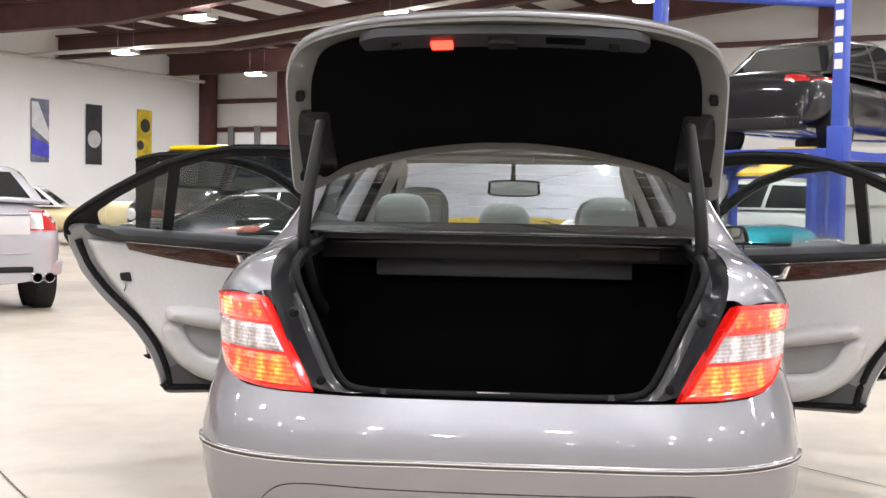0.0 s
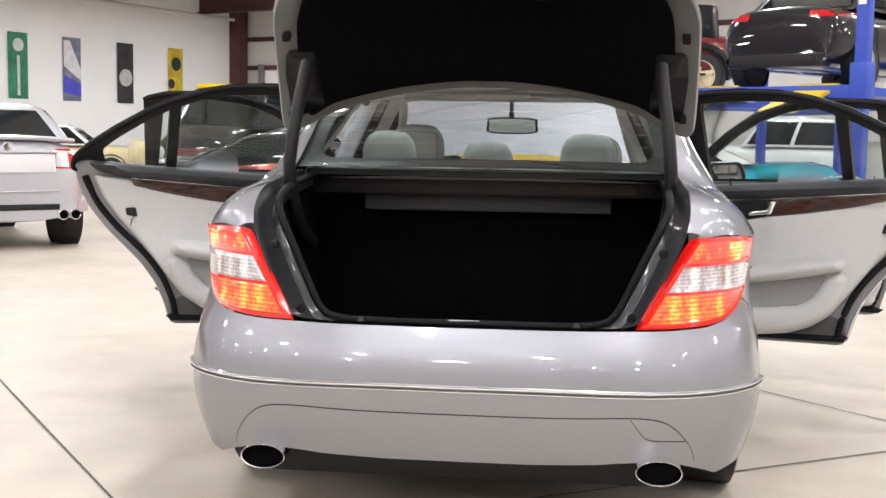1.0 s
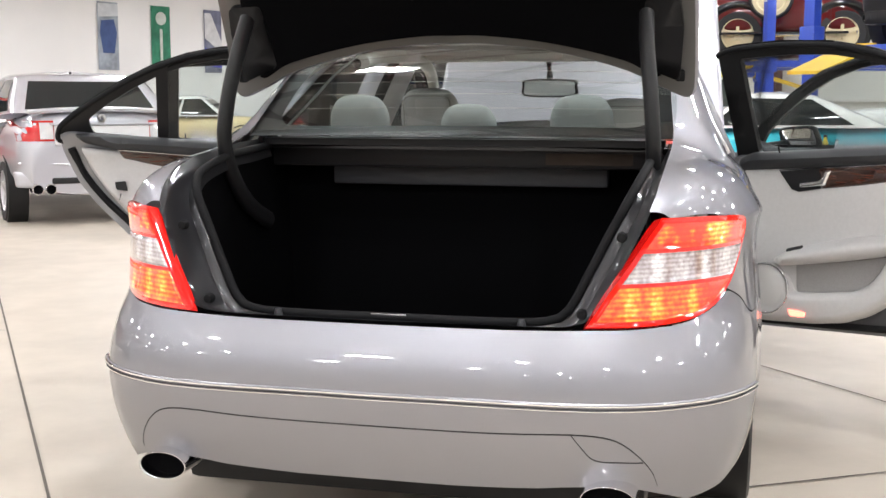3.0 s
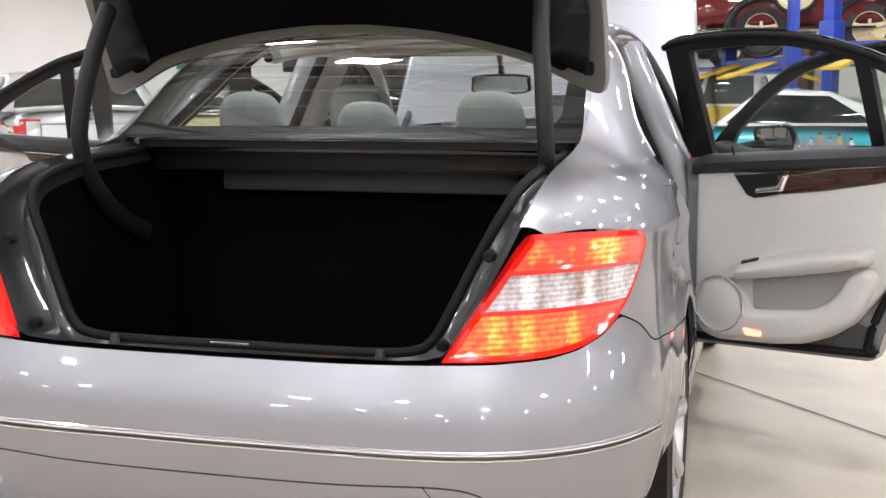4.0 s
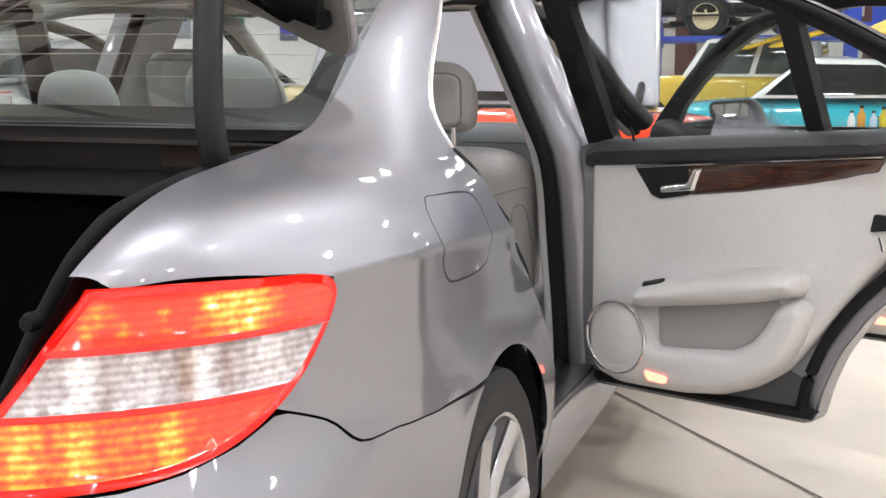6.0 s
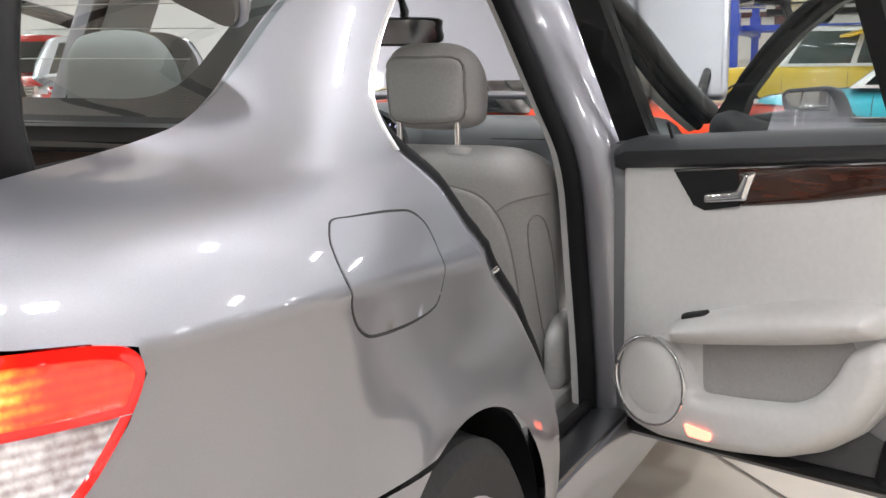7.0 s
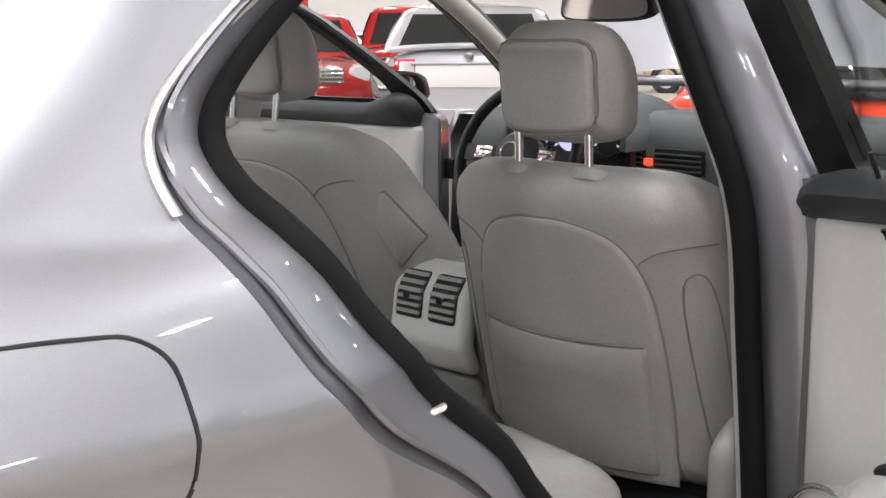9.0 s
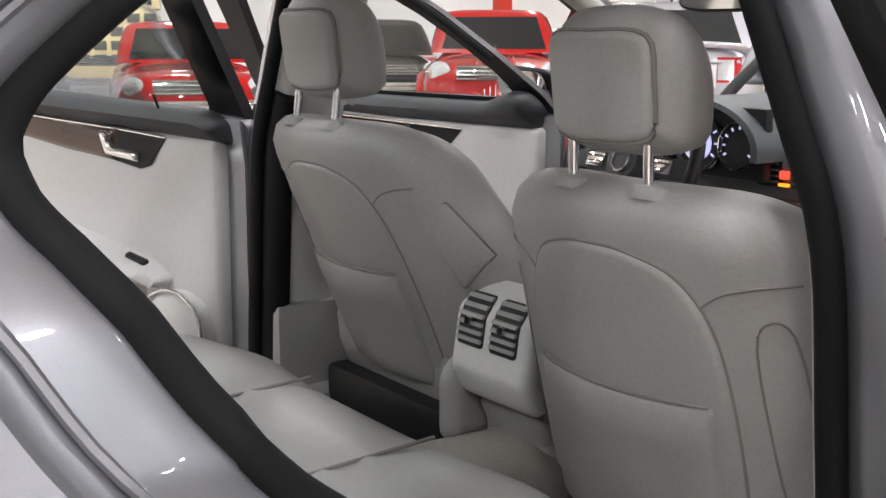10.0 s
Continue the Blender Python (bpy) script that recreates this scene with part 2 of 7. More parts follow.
TYRE = surface("tyre_rubber", (0.02, 0.02, 0.021), rough=0.75, grain=0.2, bump=0.3, bump_scale=150)
ALLOY = surface("alloy_wheel_paint", (0.6, 0.6, 0.62), rough=0.3, metal=0.8, coat=0.4, stain=0.1)
GLASS = glass("clear_glass")
TINT = glass("tinted_glass", (0.74, 0.80, 0.79))

# ---- the hall, turned against the car ----
FLOOR = surface("polished_concrete", (0.48, 0.43, 0.365), rough=0.44, stain=0.18, stain_scale=0.8, grain=0.06, grain_scale=5, rough_var=0.04, spec=0.3)
WHITE_WALL = surface("white_painted_wall", (0.84, 0.83, 0.83), rough=0.7, stain=0.05, stain_scale=0.5)
METAL_WALL = surface("light_ribbed_steel_wall", (0.60, 0.58, 0.55), rough=0.6, stain=0.12, stain_scale=0.4)
RED_STEEL = surface("red_oxide_steel", (0.075, 0.025, 0.022), rough=0.6, stain=0.3, stain_scale=2)
PALE_WALL = surface("pale_painted_wall", (0.62, 0.61, 0.60), rough=0.7, stain=0.15, stain_scale=0.5)
ROOF_WHITE = surface("white_roof_liner", (0.78, 0.76, 0.73), rough=0.8, stain=0.15, stain_scale=0.7)
JOINT = surface("floor_joint", (0.12, 0.105, 0.09), rough=0.9)
LAMP = glow("lamp_glow", (1.0, 0.97, 0.93), 24.0)
HALL = pose(0, 0, 0, 0, 0, -24.3)
HX0, HX1, HY0, HY1, EAVE, F0 = -27.7, 17.0, -20.0, 31.8, 5.7, -0.045


def hall_part(name, bm, mat, label, category, kind="structure"):
    return tagged(part(name, bm, mat, m=HALL), label, category, kind=kind)


RISE = [(HX0, 0.0), (-20.0, 0.0), (2.0, 1.87), (HX1, 0.60)]


def roof_up(x):
    """How far the pitched roof stands above the eaves."""
    return float(np.interp(x, [a for a, _ in RISE], [b for _, b in RISE]))


def pitched(make):
    """Pieces that run across the hall, one to each slope, lifted to the roof's pitch."""
    whole = bmesh.new()
    for (a, _), (b, _) in zip(RISE, RISE[1:]):
        join(whole, make(a, b))
    for v in whole.verts:
        v.co.z += roof_up(v.co.x)
    return whole


hall_part("floor", box(HX0, HX1, HY0, HY1, F0 - 0.3, F0), FLOOR, "polished pale concrete floor with stains and saw joints", "floor")
wn = bmesh.new()
box(HX0, HX1, HY1, HY1 + 0.3, F0, EAVE + 3.4, bm=wn)
hall_part("wall_north", wn, METAL_WALL, "unseen pale wall that closes the hall on the east with horizontal girts", "wall")
hall_part("wall_west", box(HX0 - 0.3, HX0, HY0, HY1, F0, EAVE + 1.2), WHITE_WALL, "white painted hall wall hung with banners", "wall")
# east and south walls are unseen, added to close the hall; tone set for reflections
hall_part("wall_east", box(HX1, HX1 + 0.3, HY0, HY1, F0, EAVE + 3.4), PALE_WALL, "unseen pale wall that closes the hall on the east", "wall")
hall_part("wall_south", box(HX0, HX1, HY0 - 0.3, HY0, F0, EAVE + 3.4), PALE_WALL, "unseen pale wall that closes the hall on the south", "wall")
ce = pitched(lambda a, b: box(a, b, HY0, HY1, EAVE + 1.0, EAVE + 1.2))
hall_part("ceiling", ce, ROOF_WHITE, "pale insulated roof liner above steel beams", "ceiling")
for z in (1.2, 2.5, 3.55, 4.6, 5.8, 7.0):
    hall_part("girt", box(HX0, HX1, HY1 - 0.12, HY1 - 0.002, z, z + 0.16, 0.01), RED_STEEL if z > 2 else METAL_WALL, "dark steel girt along the wall", "girt")
for L in (0.0, 3.6, 9.5, 15.5, 22.4, 28.5, 35.0, 41.0):
    hall_part("wall_column", box(HX0 + L, HX0 + L + 0.5, HY1 - 0.6, HY1 - 0.13, F0, EAVE + 0.2 + roof_up(HX0 + L), 0.02), RED_STEEL, "dark red steel wall column", "column")
def i_beam(x0, x1, y, z, h, w):
    b = bmesh.new()
    box(x0, x1, y - w / 2, y + w / 2, z, z + 0.05, bm=b)
    box(x0, x1, y - w / 2, y + w / 2, z + h - 0.05, z + h, bm=b)
    box(x0, x1, y - 0.03, y + 0.03, z, z + h, bm=b)
    return b
for k, y in enumerate(np.arange(HY1 - 2.2, HY0, -5.2)):
    hall_part("roof_beam", pitched(lambda a, b: i_beam(a, b, y, EAVE - 0.25, 0.75, 0.32)), RED_STEEL, "dark red steel roof beam", "beam")
for x in np.arange(HX0 + 1.6, HX1, 1.6):
    hall_part("purlin", box(x, x + 0.08, HY0, HY1, EAVE + 0.55 + roof_up(x), EAVE + 0.78 + roof_up(x)), RED_STEEL, "thin dark roof purlin", "purlin")
hall_part("sprinkler_pipe", tube([(HX0 + 0.4, HY0 + 1, EAVE - 0.35), (HX0 + 0.4, HY1 - 0.8, EAVE - 0.35)], 0.06, 10), METAL_WALL, "grey pipe under the roof", "pipe")
hall_part("sprinkler_pipe", tube([(HX0 + 0.4, HY1 - 9.0, EAVE - 0.3)] + [(a, HY1 - 9.0, EAVE - 0.3 + b) for a, b in RISE[1:]], 0.06, 10), METAL_WALL, "grey pipe under the roof", "pipe")
# roof-level windows near the corner
for k, L in enumerate((1.3, 2.45)):
    hall_part("window_%d" % (k + 1), box(HX0 + L, HX0 + L + 0.95, HY1 - 0.09, HY1 - 0.003, 2.72, 3.5, 0.01), WHITE_WALL, "pale wall window with grey frames", "window")
GREY_STEEL = surface("grey_steel", (0.22, 0.22, 0.23), rough=0.5, metal=0.5, stain=0.1)
for L in (1.02, 2.25, 3.35):
    hall_part("window_mullion", box(HX0 + L, HX0 + L + 0.26, HY1 - 0.16, HY1 - 0.1, 2.4, 3.75, 0.01), GREY_STEEL, "grey upright steel strip", "mullion")
# floor joints, thin saw cuts
def joint(x0, y0, x1, y1):
    d = Vector((x1 - x0, y1 - y0, 0))
    n = Vector((-d.y, d.x, 0)).normalized() * 0.005
    bm = bmesh.new()
    vs = [bm.verts.new(Vector(p) + Vector((0, 0, F0 + 0.004))) for p in (Vector((x0, y0, 0)) - n, Vector((x1, y1, 0)) - n, Vector((x1, y1, 0)) + n, Vector((x0, y0, 0)) + n)]
    bm.faces.new(vs)
    tagged(part("floor_joint", bm, JOINT), "dark saw joint in the concrete floor", "joint", kind="structure")


joint(-4.6, 5.15, 0.5, -1.75)
joint(-1.6, 6.0, 4.2, -0.85)
joint(-0.2, 0.52, 5.2, 3.75)
joint(-9.0, 1.2, -2.9, 2.85)
joint(1.2, 9.5, 7.5, 2.2)


def lamp_at(x, y, z):
    t = thing("ceiling_light", "flat rectangular high-bay lamp hanging lit from the roof", "lamp", "high-bay lamps", at=HALL @ pose(x, y, z))
    part("tube_panel", box(-0.33, 0.33, -0.19, 0.19, -0.045, 0.03, 0.015), LAMP, t)
    for dx in (-0.345, 0.345):
        part("end_cap", box(dx - 0.014, dx + 0.014, -0.21, 0.21, -0.05, 0.06, 0.006), METAL_WALL, t)
    part("spine", box(-0.33, 0.33, -0.05, 0.05, 0.032, 0.075, 0.008), METAL_WALL, t)
    for dx in (-0.3, 0.3):
        part("hanger", tube([(dx, 0, 0.06), (dx, 0, EAVE + 0.98 - z)], 0.006, 6), GREY_STEEL, t)


# two staggered sets of rows
for x0, y0 in ((-22.73, 22.23), (-17.35, 19.16)):
    for ix in range(-1, 5):
        for iy in range(-2, 7):
            lx, ly = x0 + ix * 9.12, y0 - iy * 6.05
            lz = 5.2 + roof_up(lx)
            if not (HX0 + 3 < lx < HX1 - 1 and HY0 + 1 < ly < HY1 - 1):
                continue
            lamp_at(lx, ly, lz)
            li = bpy.data.lights.new("high_bay", "AREA")
            li.shape, li.size, li.size_y, li.energy, li.color = "RECTANGLE", 0.62, 0.34, (72 + 31 * roof_up(lx)) * (1.7 if lx < -20 else 1.0), (0.955, 0.965, 1.0)
            ob = new("high_bay", li)
            ob.matrix_basis = HALL @ pose(lx, ly, lz - 0.075)

# banners on the white wall
def banner(y, cols, label, marks):
    t = thing("banner", label, "banner", "wall banners", at=HALL @ pose(HX0 + 0.02, y, 3.12, 0, 0, 90))
    b = bmesh.new()
    vs = [[b.verts.new((0.37 * (2 * i / 6 - 1), -0.012 - 0.008 * math.sin(i * 1.7), 1.0 - 2.0 * j / 8)) for i in range(7)] for j in range(9)]
    for j in range(8):
        for i in range(6):
            b.faces.new([vs[j][i], vs[j][i + 1], vs[j + 1][i + 1], vs[j + 1][i]])
    part("cloth", b, surface("banner_" + str(round(y, 1)), cols, rough=0.8, stain=0.5, stain_scale=2.5), t)
    for nm, bm, c in marks:
        part(nm, bm, surface("banner_mark", c, rough=0.8, stain=0.2, stain_scale=4), t)
def patch(pts):
    return slab(pts, lambda a, b, h: Vector((a, h, b)), -0.034, -0.026, 5)
def disc(x, z, r, n=24):
    return [(x + r * math.cos(2 * math.pi * k / n), z + r * math.sin(2 * math.pi * k / n)) for k in range(n)]
# places along the wall from the corner
banner(HY1 - 3.5, (0.62, 0.45, 0.03), "yellow and black printed wall banner", [("print", patch(disc(0.02, 0.45, 0.24)), (0.03, 0.03, 0.03)), ("print", patch(disc(-0.22, -0.25, 0.17)), (0.04, 0.04, 0.04))])
banner(HY1 - 5.9, (0.035, 0.035, 0.04), "black wall banner with a pale round print", [("print", patch(disc(0.0, -0.15, 0.29)), (0.5, 0.5, 0.5))])
banner(HY1 - 8.2, (0.20, 0.21, 0.30), "white and blue printed wall banner", [("print", patch([(-0.35, 0.9), (-0.1, 0.9), (0.35, 0.0), (0.35, -0.35), (-0.35, 0.1)]), (0.7, 0.7, 0.72)), ("print", patch([(-0.35, -0.2), (0.35, -0.45), (0.35, -0.85), (-0.35, -0.75)]), (0.08, 0.08, 0.55))])
banner(HY1 - 10.3, (0.04, 0.22, 0.13), "green wall banner with pale prints", [("print", patch(disc(0, 0.62, 0.2)), (0.6, 0.65, 0.6)), ("print", patch([(-0.05, 0.3), (0.05, 0.3), (0.05, -0.9), (-0.05, -0.9)]), (0.6, 0.65, 0.6))])
banner(HY1 - 12.25, (0.36, 0.40, 0.46), "grey-blue printed wall banner", [("print", patch([(-0.25, 0.45), (0.2, 0.5), (0.3, 0.1), (0.2, -0.5), (-0.2, -0.5), (-0.3, 0.1)]), (0.06, 0.10, 0.25)), ("print", patch([(-0.35, 0.95), (0.35, 0.95), (0.35, 0.6), (-0.35, 0.55)]), (0.6, 0.62, 0.65))])

# ---- the silver saloon: body surface ----
def spline_line(pts):
    """Smooth function through (x, value) pairs."""
    fine = smooth_curve(pts, 12)
    xs = [p[0] for p in fine]
    ys = [p[1] for p in fine]
    return lambda x: float(np.interp(x, xs, ys))


# half width, rear offset over the height
HALF = spline_line([(0.15, 0.80), (0.25, 0.848), (0.36, 0.878), (0.47, 0.888), (0.60, 0.885), (0.68, 0.8795), (0.745, 0.878), (0.80, 0.8815), (0.828, 0.8855), (0.846, 0.8895), (0.860, 0.8865), (0.89, 0.870), (0.95, 0.840), (1.0, 0.805)])
REAR = spline_line([(0.15, 0.12), (0.25, 0.06), (0.36, 0.018), (0.45, 0.0), (0.50, -0.001), (0.55, 0.004), (0.585, 0.016), (0.62, 0.035), (0.66, 0.055), (0.75, 0.062), (0.90, 0.075), (1.0, 0.09)])
LC, NX = 0.75, 3.5
_phi = np.linspace(0, math.pi / 2, 400)
_cx = 0.88 * np.sin(_phi) ** (2 / NX)
_cy = LC * (1 - np.cos(_phi))
_cs = np.concatenate([[0], np.cumsum(np.hypot(np.diff(_cx), np.diff(_cy)))])
CORNER = float(_cs[-1])
# ease the end of the corner into the flank
_gs = np.arange(0, 5.0, 0.01)
_gx = np.sin(np.interp(_gs, _cs, _phi)) ** (2 / NX)
_gm = np.convolve(np.pad(_gx, 22, mode="edge"), np.ones(45) / 45, "valid")
_gw = np.clip((_gs - (CORNER - 0.50)) / 0.28, 0, 1)
_gx = _gx * (1 - _gw) + _gm * _gw


LEN = spline_line([(0.15, 0.52), (0.45, 0.52), (0.58, 0.60), (0.72, 0.74), (1.0, 0.75)])


def plan(s, z):
    """Point of the body side at s metres round from the middle of the tail, at the height z."""
    sg, s = (1 if s >= 0 else -1), abs(s)
    r, ln = REAR(z), LEN(z)
    # the shoulder crease climbs towards the tail
    ya = s - CORNER + LC
    up = min(0.040, max(0.0, 0.010 + 0.058 * (1.07 - ya)))
    k = min(1, max(0, (z - 0.64) / 0.17))
    w = HALF(z - up * k * k * (3 - 2 * k))
    if s < CORNER:
        ph = float(np.interp(s, _cs, _phi))
        x, y = w * float(np.interp(s, _gs, _gx)), r + (ln - r) * (1 - math.cos(ph))
    else:
        d = s - CORNER
        x, y = w * float(np.interp(s, _gs, _gx)), (ln + d * (LC + 0.5 - ln) / 0.5 if d < 0.5 else LC + d)
        x -= 0.05 * max(0, (y - 3.0) / 1.5) ** 2
    r = math.hypot(y - 1.13, z - 0.30)
    x += 0.013 * math.exp(-((r - 0.35) / 0.075) ** 2) if y > 0.45 else 0.0
    return Vector((sg * x, y, z))


def s_of_y(y):
    return CORNER + y - LC


# the upper edge of the side: boot opening, rear screen edge, roof edge
EDGE = smooth_curve([(0.15, 0.60, 0.865), (0.232, 0.627, 0.940), (0.32, 0.638, 0.985), (0.41, 0.642, 1.009), (0.52, 0.643, 1.023), (0.64, 0.643, 1.036), (0.74, 0.642, 1.049), (0.82, 0.642, 1.066), (0.89, 0.643, 1.099), (0.97, 0.643, 1.152),
                     (1.08, 0.633, 1.222), (1.25, 0.607, 1.304), (1.45, 0.570, 1.363), (1.65, 0.543, 1.396), (1.85, 0.53, 1.41), (2.1, 0.525, 1.425), (2.6, 0.53, 1.41), (3.0, 0.55, 1.34)], 10)
_ey, _ex, _ez = (np.array(c) for c in zip(*EDGE))
_gy = np.linspace(_ey[0], _ey[-1], 600)
_win = np.hanning(41) / np.hanning(41).sum()
_sx, _sz = (np.convolve(np.pad(np.interp(_gy, _ey, c), 20, mode="edge"), _win, "valid") for c in (_ex, _ez))
VB = 0.88


def side(s, v):
    """v up to VB is the height; above it runs on to the upper edge at VB + 0.6."""
    if v <= VB:
        return plan(s, v)
    sg = 1 if s >= 0 else -1
    p0 = plan(abs(s), VB)
    d = (p0 - plan(abs(s), VB - 0.02)).normalized()
    n = min(1, max(0, (p0.y - 0.15) / 0.25))
    d = (d * (1 - n) + Vector((-0.46, 0, 0.89)) * n).normalized()
    y = p0.y
    ye = max(y, 0.16)
    e = Vector((float(np.interp(ye, _ey, _ex)), y, float(np.interp(ye, _ey, _ez))))
    if y < 0.3:
        e.x = min(e.x, p0.x - 0.02)
    sm = Vector((float(np.interp(ye, _gy, _sx)), y, float(np.interp(ye, _gy, _sz)))) if y > 0.5 else e.copy()
    n = min(1, max(0, (y - 0.5) / 0.15))
    edge, e = e, e * (1 - n) + sm * n       # the skin follows an eased edge and meets the true one at its rim
    t = (v - VB) / 0.6
    k = min(1, max(0, (y - 0.55) / 0.6))
    k = k * k * (3 - 2 * k)
    rise = e.z - p0.z
    up = (d * (1 - k) + Vector((-0.37, 0, 0.93)) * k).normalized()
    p1 = p0 + up * rise * (0.85 - 0.20 * k)
    flat = (Vector((-0.97, 0, 0.22)) * (1 - k) + Vector((-0.92, 0, 0.38)) * k).normalized()
    c = math.exp(-((y - 0.98) / 0.20) ** 2)     # the root of the rear pillar is flatter
    flat = (flat * (1 - 0.75 * c) + Vector((-0.74, 0, 0.67)) * 0.75 * c).normalized()
    p2 = e - flat * (p0.x - e.x) * (0.45 - 0.05 * c)
    q = p0 * (1 - t) ** 3 + p1 * 3 * t * (1 - t) ** 2 + p2 * 3 * t * t * (1 - t) + e * t ** 3 + (edge - e) * t ** 3
    # soft hollow line at the belt, where the pillar grows out of the shoulder
    m = min(1, max(0, (y - 0.50) / 0.25)) * min(1, max(0, (1.45 - y) / 0.25))
    g = 0.0018 * m * math.exp(-((q.z - 1.006) / 0.013) ** 2)
    # the foot of the pillar is set in from the shoulder towards the door
    ez = lambda c: (lambda c: c * c * (3 - 2 * c))(min(1, max(0, c)))
    q.x -= 0.022 * ez((y - 0.80) / 0.27) * ez((q.z - 0.945) / 0.07) * (1 - 0.8 * ez((q.z - 1.12) / 0.20))
    return Vector((sg * (q.x - 0.8 * g), q.y, q.z - 0.6 * g))


def s_at(y, z):
    ln = LEN(z)
    d = y - ln
    return CORNER + (d * 0.5 / (LC + 0.5 - ln) if y < LC + 0.5 else y - LC)


FZ = -0.045   # level of the floor
HUB = (1.13, 0.285)


def strip(lines, bm=None, mirror=False, closed=False):
    """Skin over polylines with equal numbers of points."""
    bm = bm or bmesh.new()
    rows = [[bm.verts.new((-p[0] if mirror else p[0], p[1], p[2])) for p in ln] for ln in lines]
    n = len(rows[0])
    for A, B in zip(rows, rows[1:]):
        for k in range(n if closed else n - 1):
            j = (k + 1) % n
            try:
                bm.faces.new([A[k], A[j], B[j], B[k]])
            except ValueError:
                pass
    return finish(bm, 50)


def evened(pts, n):
    """A smooth line through pts at n evenly spaced points."""
    fine = np.array(smooth_curve(pts, 12))
    d = np.concatenate([[0], np.cumsum(np.linalg.norm(np.diff(fine, axis=0), axis=1))])
    t = np.linspace(0, d[-1], n)
    return [tuple(np.interp(x, d, fine[:, i]) for i in range(fine.shape[1])) for x in t]


car = thing("saloon_car", "silver metallic four-door saloon with all doors, bonnet and boot open", "car", at=pose(0, 0, 0))

# ---- outer panels ----
BRIGHT = surface("polished_aluminium", (0.90, 0.90, 0.91), rough=0.28, metal=0.8, stain=0.05)
LINE_DARK = surface("panel_gap", (0.02, 0.02, 0.022), rough=0.8)
ARCH = [(HUB[0] + 0.335 * math.cos(radians(a)), HUB[1] + 0.015 + 0.335 * math.sin(radians(a))) for a in range(112, 14, -6)]
SEAM_LINE = [(0.945, 0.714), (1.05, 0.683), (1.16, 0.639), (1.30, 0.631), (1.46, 0.613)]
DOOR_EDGE = [(2.262, 1.41), (2.071, 1.338), (1.923, 1.270), (1.830, 1.221), (1.770, 1.184), (1.723, 1.149), (1.698, 1.114), (1.691, 1.074), (1.696, 1.035), (1.713, 0.992), (1.730, 0.953), (1.768, 0.885), (1.835, 0.811), (1.955, 0.73), (2.05, 0.635), (2.105, 0.56), (2.135, 0.5), (2.145, 0.4), (2.145, 0.3)]
FUEL = smooth_curve([(1.412, 0.995), (1.430, 1.010), (1.47, 0.996), (1.52, 0.978), (1.576, 0.960), (1.612, 0.948), (1.638, 0.924), (1.645, 0.892), (1.645, 0.856), (1.642, 0.826), (1.622, 0.812), (1.556, 0.807), (1.464, 0.811), (1.432, 0.82), (1.410, 0.838), (1.393, 0.868), (1.388, 0.912), (1.396, 0.964)], 4, closed=True)


def wing_outline():
    g = [(0.675, VB + 0.6), (0.69, VB + 0.2), (0.70, 0.975), (0.80, 0.95), (0.92, 0.913), (0.99, 0.900), (1.040, 0.8795), (1.0545, 0.851), (1.0355, 0.807), (0.996, 0.7595), (0.962, 0.7325), (0.942, 0.717)]
    g += smooth_curve([(0.95, 0.714), (1.053, 0.683), (1.163, 0.639), (1.30, 0.631), (1.46, 0.613)], 4)
    g += [(s_at(y, z), z) for y, z in ARCH if z < 0.62 or y > 1.0]
    g += [(s_at(1.44, 0.30), 0.30)]
    g += smooth_curve(DOOR_EDGE[::-1], 5)
    g += [(s_of_y(1.95), VB + 0.6)] + [(s_of_y(y), VB + 0.6) for y in np.arange(1.85, 0.75, -0.1)]
    g += [(float(x), VB + 0.6) for x in np.arange(s_of_y(0.75), 0.70, -0.08)]
    return g


_fa, _fb = sum(a for a, b in FUEL) / len(FUEL), sum(b for a, b in FUEL) / len(FUEL)
FUEL_HOLE = [(a + (a - _fa) * 0.004 / math.hypot(a - _fa, b - _fb), b + (b - _fb) * 0.004 / math.hypot(a - _fa, b - _fb)) for a, b in FUEL]
WING = wing_outline()
for mir in (False, True):
    wing = part("rear_wing", sheet(WING, [] if mir else [FUEL_HOLE], side, 0.014, rim=0, mirror=mir), SILVER, car)
    if not mir:
        off = lambda a, b, d: side(a, b) + (side(a + 2e-3, b) - side(a, b)).cross(side(a, b + 2e-3) - side(a, b)).normalized() * d
        part("fuel_flap", sheet(FUEL, [], lambda a, b: off(a, b, 0.0008), 0.012, rim=0), SILVER, wing)
        part("fuel_gap", tube([off(a, b, -0.0030) for a, b in FUEL_HOLE], 0.0036, 8, closed=True), LINE_DARK, wing)
        part("flap_lip", tube([off(a, b, -0.0006) for a, b in FUEL], 0.0012, 8, closed=True), SILVER, wing)

# bumper
top = [(x, 0.648) for x in (-0.49, -0.3, 0.0, 0.3, 0.49)]
edge_r = [(0.60, 0.647), (0.72, 0.650), (0.80, 0.660), (0.88, 0.681), (0.94, 0.707)] + [(a, b - 0.0025) for a, b in smooth_curve(SEAM_LINE, 4)[1:]]
edge_r += [(s_at(y, z), z) for y, z in [(HUB[0] + 0.335 * math.cos(radians(a)), HUB[1] + 0.015 + 0.335 * math.sin(radians(a))) for a in range(116, 176, 8)]]
low_r = [(1.05, 0.235), (0.85, 0.225), (0.75, 0.25), (0.66, 0.272), (0.55, 0.286), (0.45, 0.284), (0.40, 0.280), (0.20, 0.275)]
bump = top + edge_r + low_r + [(-a, b) for a, b in low_r[::-1]] + [(-a, b) for a, b in edge_r[::-1]]
